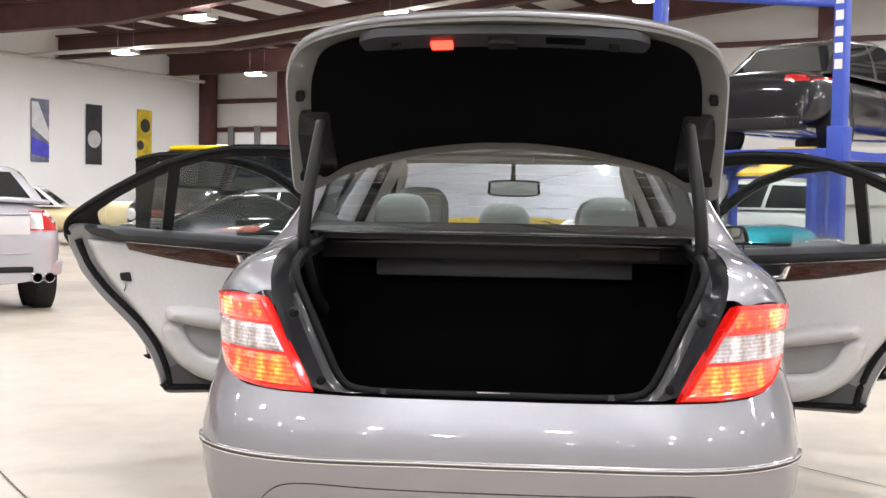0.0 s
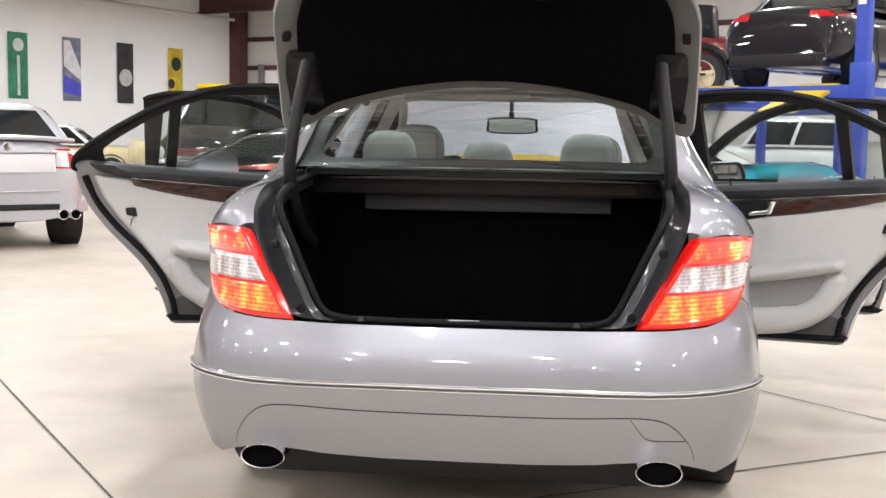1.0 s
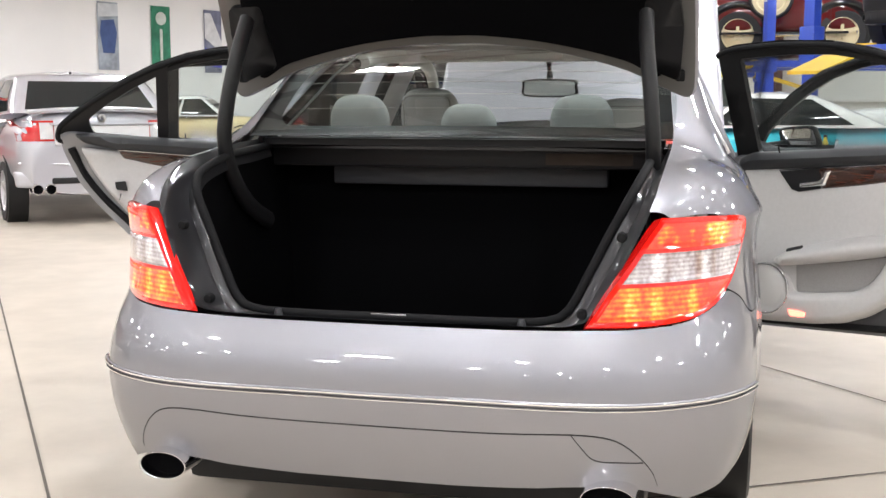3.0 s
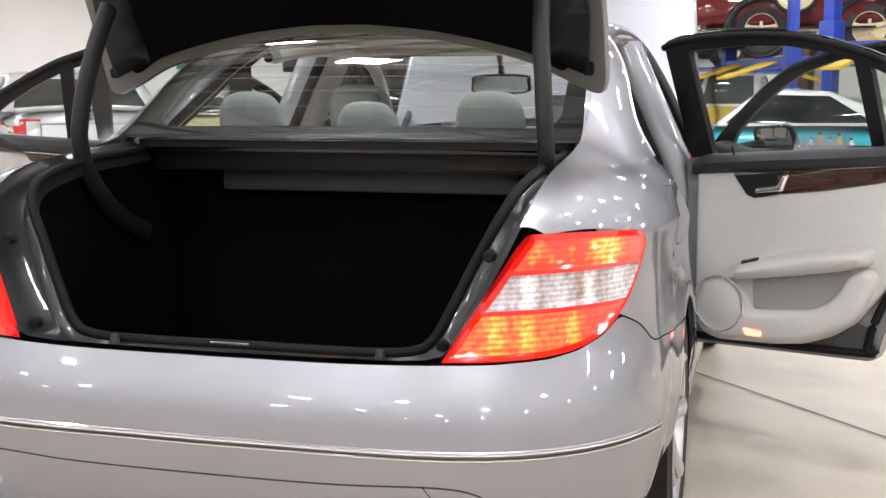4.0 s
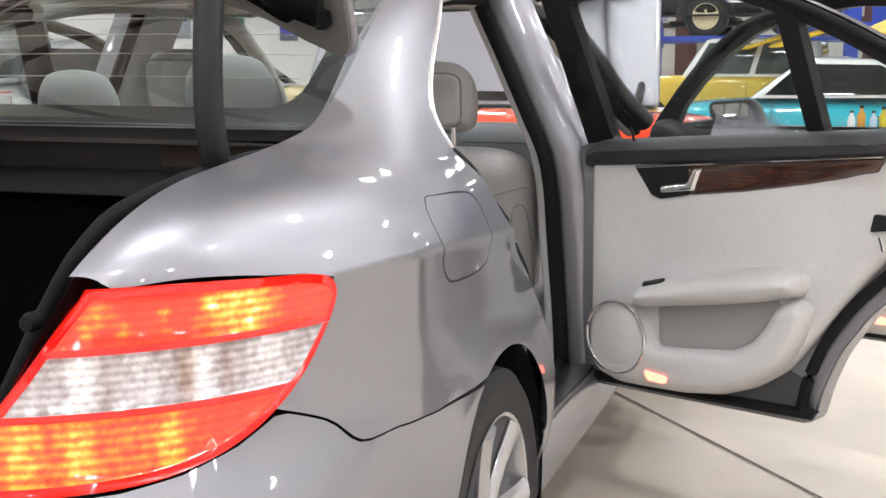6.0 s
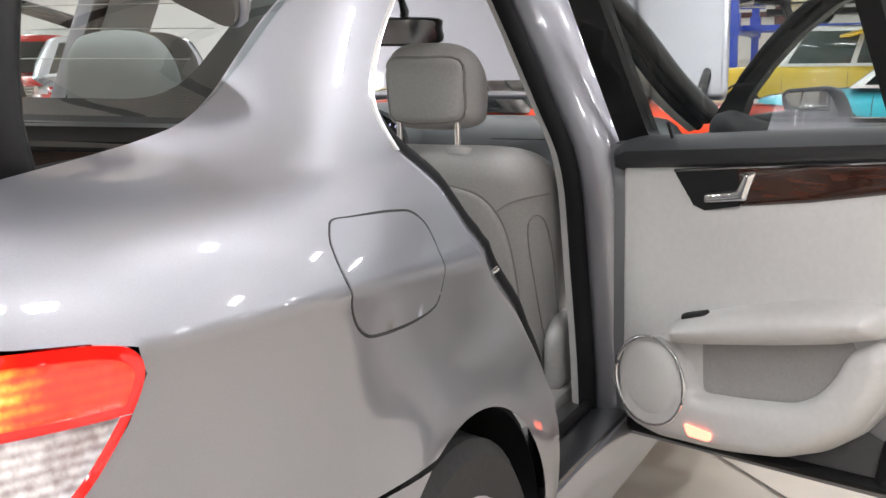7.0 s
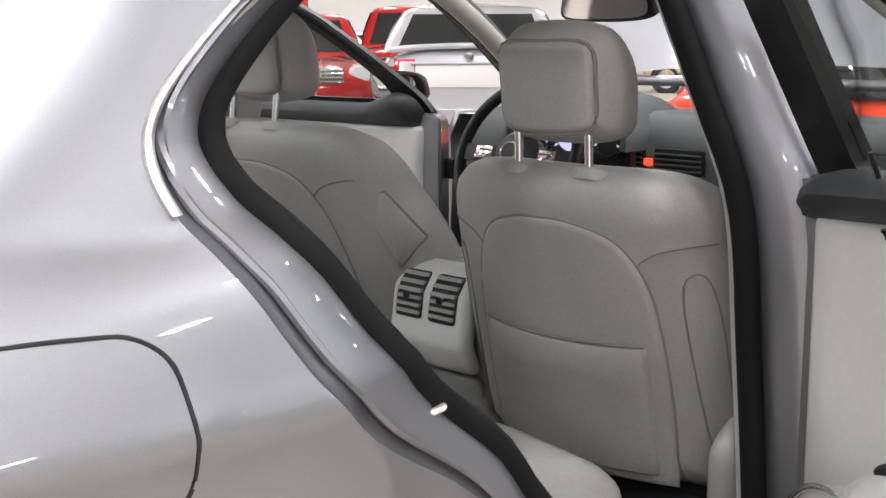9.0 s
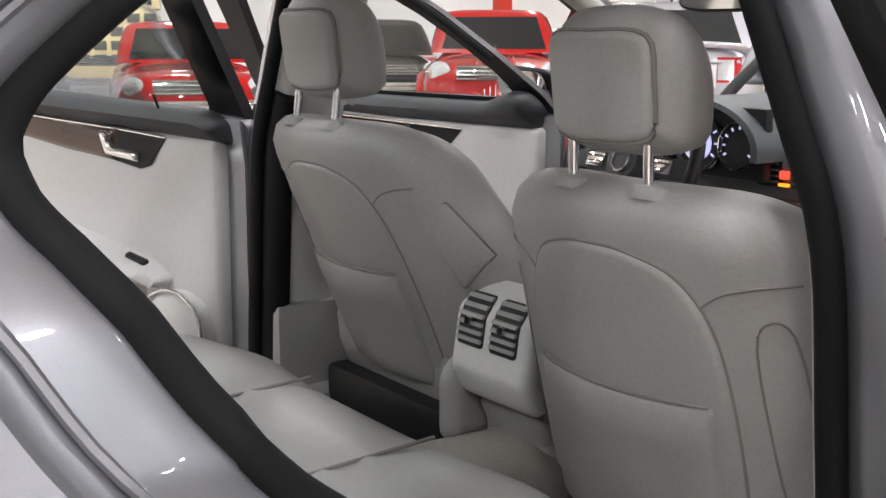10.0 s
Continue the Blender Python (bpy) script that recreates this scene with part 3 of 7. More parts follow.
bumper = part("rear_bumper", sheet(bump, [], plan, 0.03, rim=0), SILVER, car)


def ribbon(sv, w, lift, F=None, n=4):
    """A slim raised moulding along a line of the body."""
    F = F or side
    fine = smooth_curve(sv, n)
    rows = [[], [], [], []]
    for a, b in fine:
        e = 2e-3
        P = F(a, b)
        nrm = (F(a + e, b) - P).cross(F(a, b + e) - P).normalized()
        if nrm.dot(P - Vector((0, 1.2, 0.6))) < 0:
            nrm = -nrm
        rows[0].append(P + Vector((0, 0, -w / 2)))
        rows[1].append(P + Vector((0, 0, -w / 4)) + nrm * lift)
        rows[2].append(P + Vector((0, 0, w / 4)) + nrm * lift)
        rows[3].append(P + Vector((0, 0, w / 2)))
    return strip([[tuple(p) for p in r] for r in rows])


half = [(0.0, 0.489), (0.25, 0.489), (0.60, 0.481), (0.83, 0.478), (1.05, 0.472), (1.25, 0.463)]
strip_line = [(-a, b) for a, b in half[:0:-1]] + half
part("bumper_moulding", ribbon(strip_line, 0.020, 0.006, plan), SILVER, bumper)
part("chrome_strip", ribbon([(a, b + 0.004) for a, b in strip_line], 0.007, 0.0095, plan), CHROME, bumper, "thin bright chrome strip")
part("moulding_groove", ribbon([(a, b - 0.003) for a, b in strip_line], 0.0022, 0.0082, plan), LINE_DARK, bumper)
part("lower_chrome_strip", ribbon([(a, b - 0.0075) for a, b in strip_line], 0.004, 0.0070, plan), CHROME, bumper, "second thin chrome line")
hl = [(0.0, 0.417), (0.29, 0.418), (0.467, 0.42), (0.56, 0.408), (0.62, 0.375), (0.68, 0.322), (0.71, 0.28)]
part("bumper_lower_line", ribbon([(-a, b) for a, b in hl[:0:-1]] + hl, 0.004, 0.0012, plan), LINE_DARK, bumper)
tow = [(0.466, 0.42), (0.49, 0.39), (0.527, 0.356), (0.60, 0.348), (0.652, 0.345)]
part("towing_cover_line", ribbon(tow, 0.0035, 0.0012, plan), LINE_DARK, bumper)
for sgn in (1, -1):
    pr = lathe([(0.94, -0.06), (0.97, 0.0), (1.0, 0.012), (1.02, 0.008), (1.03, -0.01), (1.03, -0.10)], 36, "y")
    bmesh.ops.scale(pr, vec=(0.062, -1, 0.034), verts=pr.verts)
    bmesh.ops.reverse_faces(pr, faces=pr.faces)
    tip = part("exhaust_tip", pr, CHROME, car, "oval chrome exhaust tip", m=pose(sgn * 0.55, 0.05, 0.268, 0, 0, 0))
    bb = lathe([(0.0, 0.03), (0.95, 0.03), (0.95, 0.09)], 36, "y")
    bmesh.ops.scale(bb, vec=(0.062, 1, 0.034), verts=bb.verts)
    part("exhaust_bore", bb, FELT, tip, m=pose(sgn * 0.55, 0.05, 0.268))
part("under_panel", box(-0.62, 0.62, 0.32, 3.9, 0.14, 0.24, 0.03), BLACK_TRIM, car)
for sgn in (-1, 1):
    part("exhaust_pipe", tube([(sgn * 0.55, 0.10, 0.268), (sgn * 0.55, 0.4, 0.26), (sgn * 0.5, 0.7, 0.25)], 0.03, 10), BLACK_TRIM, car)

# ---- tail lamps ----
RED_LENS = surface("red_lens", (0.60, 0.008, 0.006), rough=0.08, coat=1.0, spec=0.6)
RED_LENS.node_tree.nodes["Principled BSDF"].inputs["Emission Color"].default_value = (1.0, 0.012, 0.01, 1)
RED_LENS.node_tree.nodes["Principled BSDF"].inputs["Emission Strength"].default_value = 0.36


def lamp_side(a, b):
    """The lamp's lens, a little proud of the body. b is the real height."""
    p = plan(a, min(b, 0.90))
    if b > 0.90:
        p.z = b
    c = Vector((0.45, 0.75, 0.78))
    return p + (p - c).normalized() * 0.006


def lens_field(nt, spots, base, tall=1.0):
    """Sum of soft spots round bulbs and reflectors: (along the lamp, height, radius, gain); the two lamps mirror each other."""
    N, Lk = nt.nodes.new, nt.links.new
    co, sp, ab, cb = N("ShaderNodeTexCoord"), N("ShaderNodeSeparateXYZ"), N("ShaderNodeMath"), N("ShaderNodeCombineXYZ")
    zs = N("ShaderNodeMath")
    ab.operation, zs.operation = "ABSOLUTE", "MULTIPLY"
    zs.inputs[1].default_value = tall
    Lk(co.outputs["Object"], sp.inputs[0])
    Lk(sp.outputs[0], ab.inputs[0])
    Lk(sp.outputs[2], zs.inputs[0])
    Lk(ab.outputs[0], cb.inputs[0])
    Lk(sp.outputs[1], cb.inputs[1])
    Lk(zs.outputs[0], cb.inputs[2])
    total = None
    for a, b, r, g in spots:
        c = lamp_side(a, b)
        ds, mr = N("ShaderNodeVectorMath"), N("ShaderNodeMapRange")
        ds.operation, mr.interpolation_type = "DISTANCE", "SMOOTHSTEP"
        ds.inputs[1].default_value = (c.x, c.y, c.z * tall)
        mr.inputs["From Min"].default_value, mr.inputs["From Max"].default_value = 0.0, r
        mr.inputs["To Min"].default_value, mr.inputs["To Max"].default_value = g, 0.0
        Lk(cb.outputs[0], ds.inputs[0])
        Lk(ds.outputs["Value"], mr.inputs["Value"])
        ad = N("ShaderNodeMath")
        Lk(mr.outputs[0], ad.inputs[0])
        if total is None:
            ad.inputs[1].default_value = base
        else:
            Lk(total, ad.inputs[1])
        total = ad.outputs[0]
    return co, total


def ribs_of(nt, co, scale, axis="Z", low=0.7, distort=0.4):
    N, Lk = nt.nodes.new, nt.links.new
    wv, mr = N("ShaderNodeTexWave"), N("ShaderNodeMapRange")
    wv.bands_direction = axis
    wv.inputs["Scale"].default_value, wv.inputs["Distortion"].default_value, wv.inputs["Detail Scale"].default_value = scale, distort, 3
    mr.inputs["To Min"].default_value, mr.inputs["To Max"].default_value = low, 1.0
    Lk(co.outputs["Object"], wv.inputs["Vector"])
    Lk(wv.outputs["Fac"], mr.inputs["Value"])
    return wv.outputs["Fac"], mr.outputs[0]


def times(nt, a, b):
    m = nt.nodes.new("ShaderNodeMath")
    m.operation = "MULTIPLY"
    nt.links.new(a, m.inputs[0])
    if isinstance(b, float):
        m.inputs[1].default_value = b
    else:
        nt.links.new(b, m.inputs[1])
    return m.outputs[0]


def speckle(nt, co, scale, low, high):
    """Irregular facets of the reflector."""
    N, Lk = nt.nodes.new, nt.links.new
    vo, mr = N("ShaderNodeTexNoise"), N("ShaderNodeMapRange")
    vo.inputs["Scale"].default_value, vo.inputs["Detail"].default_value = scale, 2
    mr.inputs["From Min"].default_value, mr.inputs["From Max"].default_value = 0.35, 0.68
    mr.inputs["To Min"].default_value, mr.inputs["To Max"].default_value = low, high
    Lk(co.outputs["Object"], vo.inputs["Vector"])
    Lk(vo.outputs[0], mr.inputs["Value"])
    return mr.outputs[0]


def lit_lens(name, spots, base, strength, tall=1.0):
    """Lit lamp: bulbs and reflector facets behind a red lens with fine level ribs."""
    mat, nt, b = nodes_of(name)
    N, Lk = nt.nodes.new, nt.links.new
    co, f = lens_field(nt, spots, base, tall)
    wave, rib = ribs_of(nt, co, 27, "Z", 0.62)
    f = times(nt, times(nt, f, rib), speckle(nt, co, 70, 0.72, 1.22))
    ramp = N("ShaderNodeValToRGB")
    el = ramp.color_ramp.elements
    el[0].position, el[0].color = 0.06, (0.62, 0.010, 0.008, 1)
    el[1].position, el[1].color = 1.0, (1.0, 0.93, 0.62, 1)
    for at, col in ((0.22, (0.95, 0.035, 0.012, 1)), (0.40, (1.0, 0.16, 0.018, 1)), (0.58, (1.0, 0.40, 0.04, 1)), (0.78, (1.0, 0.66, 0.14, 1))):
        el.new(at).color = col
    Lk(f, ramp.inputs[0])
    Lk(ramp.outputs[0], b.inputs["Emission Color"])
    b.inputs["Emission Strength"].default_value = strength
    b.inputs["Base Color"].default_value = (0.45, 0.03, 0.015, 1)
    b.inputs["Roughness"].default_value = 0.1
    b.inputs["Coat Weight"].default_value = 1.0
    bp = N("ShaderNodeBump")
    bp.inputs["Strength"].default_value, bp.inputs["Distance"].default_value = 0.10, 0.002
    Lk(wave, bp.inputs["Height"])
    Lk(bp.outputs[0], b.inputs["Normal"])
    return mat


def clear_lens():
    """Clear band: bright bulb columns, brownish sockets between them and fine level ribs."""
    mat, nt, b = nodes_of("clear_ribbed_lens")
    N, Lk = nt.nodes.new, nt.links.new
    # bulb brightness and reflector glints are painted into the base colour
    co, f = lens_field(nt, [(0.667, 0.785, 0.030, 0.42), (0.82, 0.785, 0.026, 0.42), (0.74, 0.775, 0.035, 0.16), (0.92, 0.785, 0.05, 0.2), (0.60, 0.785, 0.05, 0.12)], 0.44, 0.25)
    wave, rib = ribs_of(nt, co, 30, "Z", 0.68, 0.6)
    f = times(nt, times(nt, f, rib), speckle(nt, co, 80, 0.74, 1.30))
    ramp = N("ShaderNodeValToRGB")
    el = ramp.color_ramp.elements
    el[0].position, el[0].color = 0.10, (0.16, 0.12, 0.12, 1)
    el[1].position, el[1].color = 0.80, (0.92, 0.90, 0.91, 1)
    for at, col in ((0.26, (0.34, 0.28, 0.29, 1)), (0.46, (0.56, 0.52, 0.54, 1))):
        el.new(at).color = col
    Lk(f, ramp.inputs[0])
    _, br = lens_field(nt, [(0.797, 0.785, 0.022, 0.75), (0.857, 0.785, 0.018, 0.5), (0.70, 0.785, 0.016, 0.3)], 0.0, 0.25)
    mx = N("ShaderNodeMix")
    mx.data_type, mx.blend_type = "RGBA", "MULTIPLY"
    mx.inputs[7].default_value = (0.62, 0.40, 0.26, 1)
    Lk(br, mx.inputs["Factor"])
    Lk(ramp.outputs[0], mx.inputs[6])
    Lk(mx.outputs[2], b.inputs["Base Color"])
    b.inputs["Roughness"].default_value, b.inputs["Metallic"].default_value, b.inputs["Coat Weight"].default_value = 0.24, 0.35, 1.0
    # a weak emission added in the same colours to brighten the band
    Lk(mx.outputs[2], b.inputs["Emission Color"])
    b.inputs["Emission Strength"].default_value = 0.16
    bp = N("ShaderNodeBump")
    bp.inputs["Strength"].default_value, bp.inputs["Distance"].default_value = 0.35, 0.003
    Lk(f, bp.inputs["Height"])
    Lk(bp.outputs[0], b.inputs["Normal"])
    return mat


CLEAR_LENS = clear_lens()
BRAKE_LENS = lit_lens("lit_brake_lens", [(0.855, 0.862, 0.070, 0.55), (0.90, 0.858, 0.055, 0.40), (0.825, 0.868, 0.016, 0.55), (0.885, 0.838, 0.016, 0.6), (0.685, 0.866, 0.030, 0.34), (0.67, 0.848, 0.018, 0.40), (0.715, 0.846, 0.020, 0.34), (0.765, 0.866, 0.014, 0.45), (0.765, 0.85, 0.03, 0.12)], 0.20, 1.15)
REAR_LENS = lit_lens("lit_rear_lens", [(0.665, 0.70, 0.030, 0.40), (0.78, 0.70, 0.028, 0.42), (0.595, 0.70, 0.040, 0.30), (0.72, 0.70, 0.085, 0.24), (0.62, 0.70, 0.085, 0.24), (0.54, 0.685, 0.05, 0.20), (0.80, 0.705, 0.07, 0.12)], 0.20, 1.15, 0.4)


def inset(loop, k):
    """An outline shrunk by k metres."""
    L = np.array(resample(loop, 0.03))
    out = []
    for i in range(len(L)):
        d = L[(i + 1) % len(L)] - L[i - 1]
        nrm = np.array([-d[1], d[0]]) / max(np.hypot(*d), 1e-9)
        out.append(tuple(L[i] + nrm * k))
    return out


LAMP_LOOP = smooth_curve([(0.492, 0.656), (0.60, 0.655), (0.72, 0.658), (0.80, 0.667), (0.88, 0.689), (0.937, 0.717), (0.99, 0.757), (1.03, 0.806), (1.05, 0.85), (1.035, 0.876), (0.995, 0.888), (0.92, 0.893), (0.80, 0.898), (0.668, 0.899)], 4) + [(0.60, 0.80), (0.545, 0.73)]


def band(lo, hi):
    """Part of the lamp between two heights, inside its red edge; lo and hi are (at inner end, at outer end)."""
    V = inset(LAMP_LOOP, 0.013)
    out = []
    f = lambda a, e: e[0] + (e[1] - e[0]) * (a - 0.5) / 0.5
    for a, b in resample(V, 0.012):
        out.append((a, min(max(b, f(a, lo)), f(a, hi))))
    ded = [out[0]]
    keep = inside(LAMP_LOOP, np.array(out))
    out = [p for p, k in zip(out, keep) if k]
    ded = [out[0]]
    for p in out[1:]:
        if math.hypot(p[0] - ded[-1][0], p[1] - ded[-1][1]) > 1e-3:
            ded.append(p)
    return ded


for mir in (False, True):
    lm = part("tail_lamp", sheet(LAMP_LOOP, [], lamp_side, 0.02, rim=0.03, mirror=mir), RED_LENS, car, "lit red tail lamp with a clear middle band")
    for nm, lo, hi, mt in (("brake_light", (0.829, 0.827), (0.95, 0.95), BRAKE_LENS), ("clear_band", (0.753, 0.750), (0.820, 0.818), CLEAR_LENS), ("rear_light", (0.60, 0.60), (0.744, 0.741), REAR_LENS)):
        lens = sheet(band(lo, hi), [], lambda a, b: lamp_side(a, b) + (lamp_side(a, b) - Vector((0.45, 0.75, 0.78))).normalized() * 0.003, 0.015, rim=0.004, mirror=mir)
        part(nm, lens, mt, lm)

# ---- boot ----
OUT = [(0, 0.078, 0.652), (0.25, 0.086, 0.652), (0.42, 0.104, 0.652), (0.487, 0.118, 0.664), (0.53, 0.135, 0.72), (0.58, 0.168, 0.82), (0.617, 0.20, 0.902), (0.632, 0.25, 0.952), (0.640, 0.41, 1.006), (0.639, 0.657, 1.036), (0.632, 0.88, 1.050)]
INN = [(0, 0.24, 0.625), (0.25, 0.24, 0.625), (0.38, 0.243, 0.632), (0.43, 0.25, 0.66), (0.472, 0.262, 0.74), (0.52, 0.28, 0.84), (0.562, 0.305, 0.922), (0.585, 0.38, 0.972), (0.597, 0.6, 1.007), (0.60, 0.75, 1.015), (0.60, 0.90, 1.025)]
NB = 44
O1, I1 = evened(OUT, NB), evened(INN, NB)
O1 = [(-x, y, z) for x, y, z in O1[:0:-1]] + O1
I1 = [(-x, y, z) for x, y, z in I1[:0:-1]] + I1
mixp = lambda k, dz, dy: [tuple(a * (1 - k) + b * k + c for a, b, c in zip(o, i, (0, dy, dz))) for o, i in zip(O1, I1)]
low = [(x, y + 0.02, z - 0.03) for x, y, z in I1]
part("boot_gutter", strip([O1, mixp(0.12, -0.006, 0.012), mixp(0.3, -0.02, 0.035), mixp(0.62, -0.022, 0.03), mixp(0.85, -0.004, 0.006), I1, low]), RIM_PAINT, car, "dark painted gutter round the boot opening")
seal_path = [(x, y - 0.004, z + 0.006) for x, y, z in I1]
part("boot_seal", tube(seal_path, 0.012, 8), RUBBER, car)
part("boot_sill_trim", box(-0.40, 0.40, 0.255, 0.36, 0.585, 0.617, 0.012), BLACK_TRIM, car)
for x in (-0.305, 0.32):
    part("lid_buffer", lathe([(0.0, 0.014), (0.008, 0.012), (0.011, 0.0), (0.011, -0.01)], 16, "z", (x, 0.215, 0.632)), DARK_TRIM, car)
part("boot_catch", box(-0.045, 0.045, 0.165, 0.172, 0.648, 0.653, 0.001), CHROME, car, "steel striker of the boot lock")
for sgn in (-1, 1):
    for pt in ((0.556, 0.225, 0.852), (0.47, 0.185, 0.672)):
        part("gutter_bolt", lathe([(0, 0.012), (0.010, 0.010), (0.013, 0.0), (0.013, -0.01)], 12, "y"), RUBBER, car, m=pose(sgn * pt[0], pt[1] - 0.022, pt[2], 180))
part("boot_lining", box(-0.60, 0.60, 0.27, 1.12, 0.36, 0.40), FELT, car, "black felt boot floor")
for sgn in (-1, 1):
    g = [(0.262, 0.38), (1.12, 0.38), (1.12, 1.04), (0.93, 1.02), (0.6, 0.99), (0.40, 0.955), (0.325, 0.90), (0.30, 0.80), (0.285, 0.70)]
    part("boot_side_lining", slab(g, lambda a, b, h, sgn=sgn: Vector((sgn * (0.615 + h - 0.10 * max(0, 0.8 - b) * (1 if a < 0.6 else 0.5)), a, b)), 0.0, 0.02, 0.06), FELT, car)
part("boot_back_lining", box(-0.64, 0.64, 1.10, 1.14, 0.38, 1.03), FELT, car)
part("boot_sill_lining", box(-0.46, 0.46, 0.255, 0.28, 0.38, 0.60), FELT, car)
part("boot_beam", box(-0.44, 0.44, 1.045, 1.09, 0.905, 0.968, 0.008), DARK_TRIM, car, "grey steel beam under the parcel shelf")
part("shelf_front", box(-0.62, 0.62, 0.97, 1.05, 0.965, 1.028, 0.01), BLACK_TRIM, car)
part("shelf_seal", tube([(x, 0.955 - 0.02 * (1 - (x / 0.6) ** 2), 1.034 + 0.012 * (1 - (x / 0.62) ** 2)) for x in np.linspace(-0.61, 0.61, 24)], 0.013, 8), RUBBER, car)
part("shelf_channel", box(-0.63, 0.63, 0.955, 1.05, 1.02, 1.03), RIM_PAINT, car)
BROWN_GLOW = surface("bare_brown_board", (0.045, 0.03, 0.021), rough=0.8, stain=0.4, stain_scale=12)
part("shelf_underside_board", box(0.26, 0.52, 0.962, 0.969, 0.978, 1.012), BROWN_GLOW, car, "bare brown edge of the parcel shelf")
part("boot_vent_flap", box(-0.36, -0.14, 0.80, 0.98, 0.402, 0.43, 0.012), DARK_TRIM, car, "grey moulded tray on the boot floor")

# boot lid, standing open
LIDP = evened([(0.875, 1.185), (0.81, 1.335), (0.74, 1.46), (0.68, 1.54), (0.60, 1.60), (0.50, 1.628), (0.42, 1.638)], 24)
def lid_at(x, k, out):
    """x across, k along the lid from hinge (0) to lock (1), out: metres off the inner face."""
    f = k * (len(LIDP) - 1)
    i = min(int(f), len(LIDP) - 2)
    a, b = Vector(LIDP[i]), Vector(LIDP[i + 1])
    p = a + (b - a) * (f - i)
    d = (b - a).normalized()
    n = Vector((-d.y, d.x))      # towards the sky side
    if n.x < 0:
        n = -n
    crown = 0.05 * (1 - (x / 0.69) ** 2)
    q = p + n * (out + crown)
    return Vector((x, q.x, q.y))
lid_edge = smooth_curve([(0.0, 0.205), (0.10, 0.203), (0.3, 0.170), (0.5, 0.10), (0.62, 0.02), (0.685, 0.0), (0.695, 0.15), (0.69, 0.45), (0.675, 0.62), (0.62, 0.77), (0.52, 0.88), (0.35, 0.96), (0.0, 1.0)], 6)
LID = [(a, b) for a, b in lid_edge] + [(-a, b) for a, b in lid_edge[-2:0:-1]]
lid = part("boot_lid", slab([(a, b * 0.78) for a, b in LID], lambda a, b, h: lid_at(a, b / 0.78, h), 0.0, 0.035, 0.06, 0.0), SILVER_DARKENED, car, "silver boot lid standing open, lined in black felt")
part("lid_skin_edge", tube([lid_at(a, b, 0.020) for a, b in LID], 0.009, 8, closed=True), SILVER, lid, "bright silver edge of the lid's outer skin")
fe = smooth_curve([(0.0, 0.25), (0.10, 0.248), (0.3, 0.215), (0.5, 0.15), (0.60, 0.09), (0.617, 0.3), (0.612, 0.5), (0.595, 0.63), (0.545, 0.76), (0.44, 0.85), (0.3, 0.865), (0.0, 0.87)], 6)
FE = [(a, b * 0.78) for a, b in fe] + [(-a, b * 0.78) for a, b in fe[-2:0:-1]]
part("lid_lining", slab(FE, lambda a, b, h: lid_at(a, b / 0.78, h), -0.022, -0.002, 0.05, 0.0), FELT, lid, "black felt lid lining")
PL = rounded([(-0.42, 0.785 * 0.78), (0.42, 0.785 * 0.78), (0.43, 0.90 * 0.78), (0.38, 0.955 * 0.78), (-0.38, 0.955 * 0.78), (-0.43, 0.90 * 0.78)], 0.02)
part("lid_plate", slab(PL, lambda a, b, h: lid_at(a, b / 0.78, h), -0.03, -0.003, 0.05, 0.0), DARK_TRIM, lid, "dark plastic plate round the lock")
WARN = glow("warning_light_red", (1.0, 0.035, 0.02), 5.0)
def on_lid(x0, x1, k0, k1, h0, h1):
    return slab(rounded([(x0, k0 * 0.78), (x1, k0 * 0.78), (x1, k1 * 0.78), (x0, k1 * 0.78)], 0.008), lambda a, b, h: lid_at(a, b / 0.78, h), h0, h1, 0.05)
part("lid_warning_light", on_lid(-0.217, -0.152, 0.785, 0.862, -0.038, -0.028), WARN, lid, "lit red warning light")
part("lid_lock", on_lid(-0.045, 0.04, 0.825, 0.905, -0.05, -0.028), BLACK_TRIM, lid)
part("lid_grip", on_lid(0.125, 0.24, 0.84, 0.915, -0.034, -0.0295), FELT, lid)
for x in (-0.32, 0.325):
    part("lid_knob", on_lid(x - 0.016, x + 0.016, 0.825, 0.865, -0.045, -0.028), BLACK_TRIM, lid)
for sgn in (-1, 1):
    for x, k in ((0.648, 0.48), (0.655, 0.07)):
        part("lid_buffer", on_lid(sgn * x - 0.013, sgn * x + 0.013, k, k + 0.04, -0.022, 0.0), RUBBER, lid)
    arm = evened([(sgn * 0.59, 0.86, 0.80), (sgn * 0.595, 0.72, 0.86), (sgn * 0.60, 0.61, 0.96), (sgn * 0.602, 0.570, 1.05), (sgn * 0.598, 0.568, 1.11), (sgn * 0.590, 0.585, 1.20), (sgn * 0.576, 0.625, 1.315), (sgn * 0.57, 0.675, 1.40)], 28)
    hinge = part("lid_hinge", tube(arm, 0.027, 12, flat=0.75, up=(1, 0, 0)), BLACK_TRIM, car, "black gooseneck boot hinge")
    plate = rounded([(0.545, 0.13), (0.655, 0.07), (0.665, 0.30), (0.655, 0.42), (0.56, 0.42)], 0.02)
    part("hinge_plate", slab([(sgn * a, b * 0.78) for a, b in plate], lambda a, b, h: lid_at(a, b / 0.78, h), -0.024, 0.0, 0.05), BLACK_TRIM, hinge, "black plate that holds the hinge to the lid")

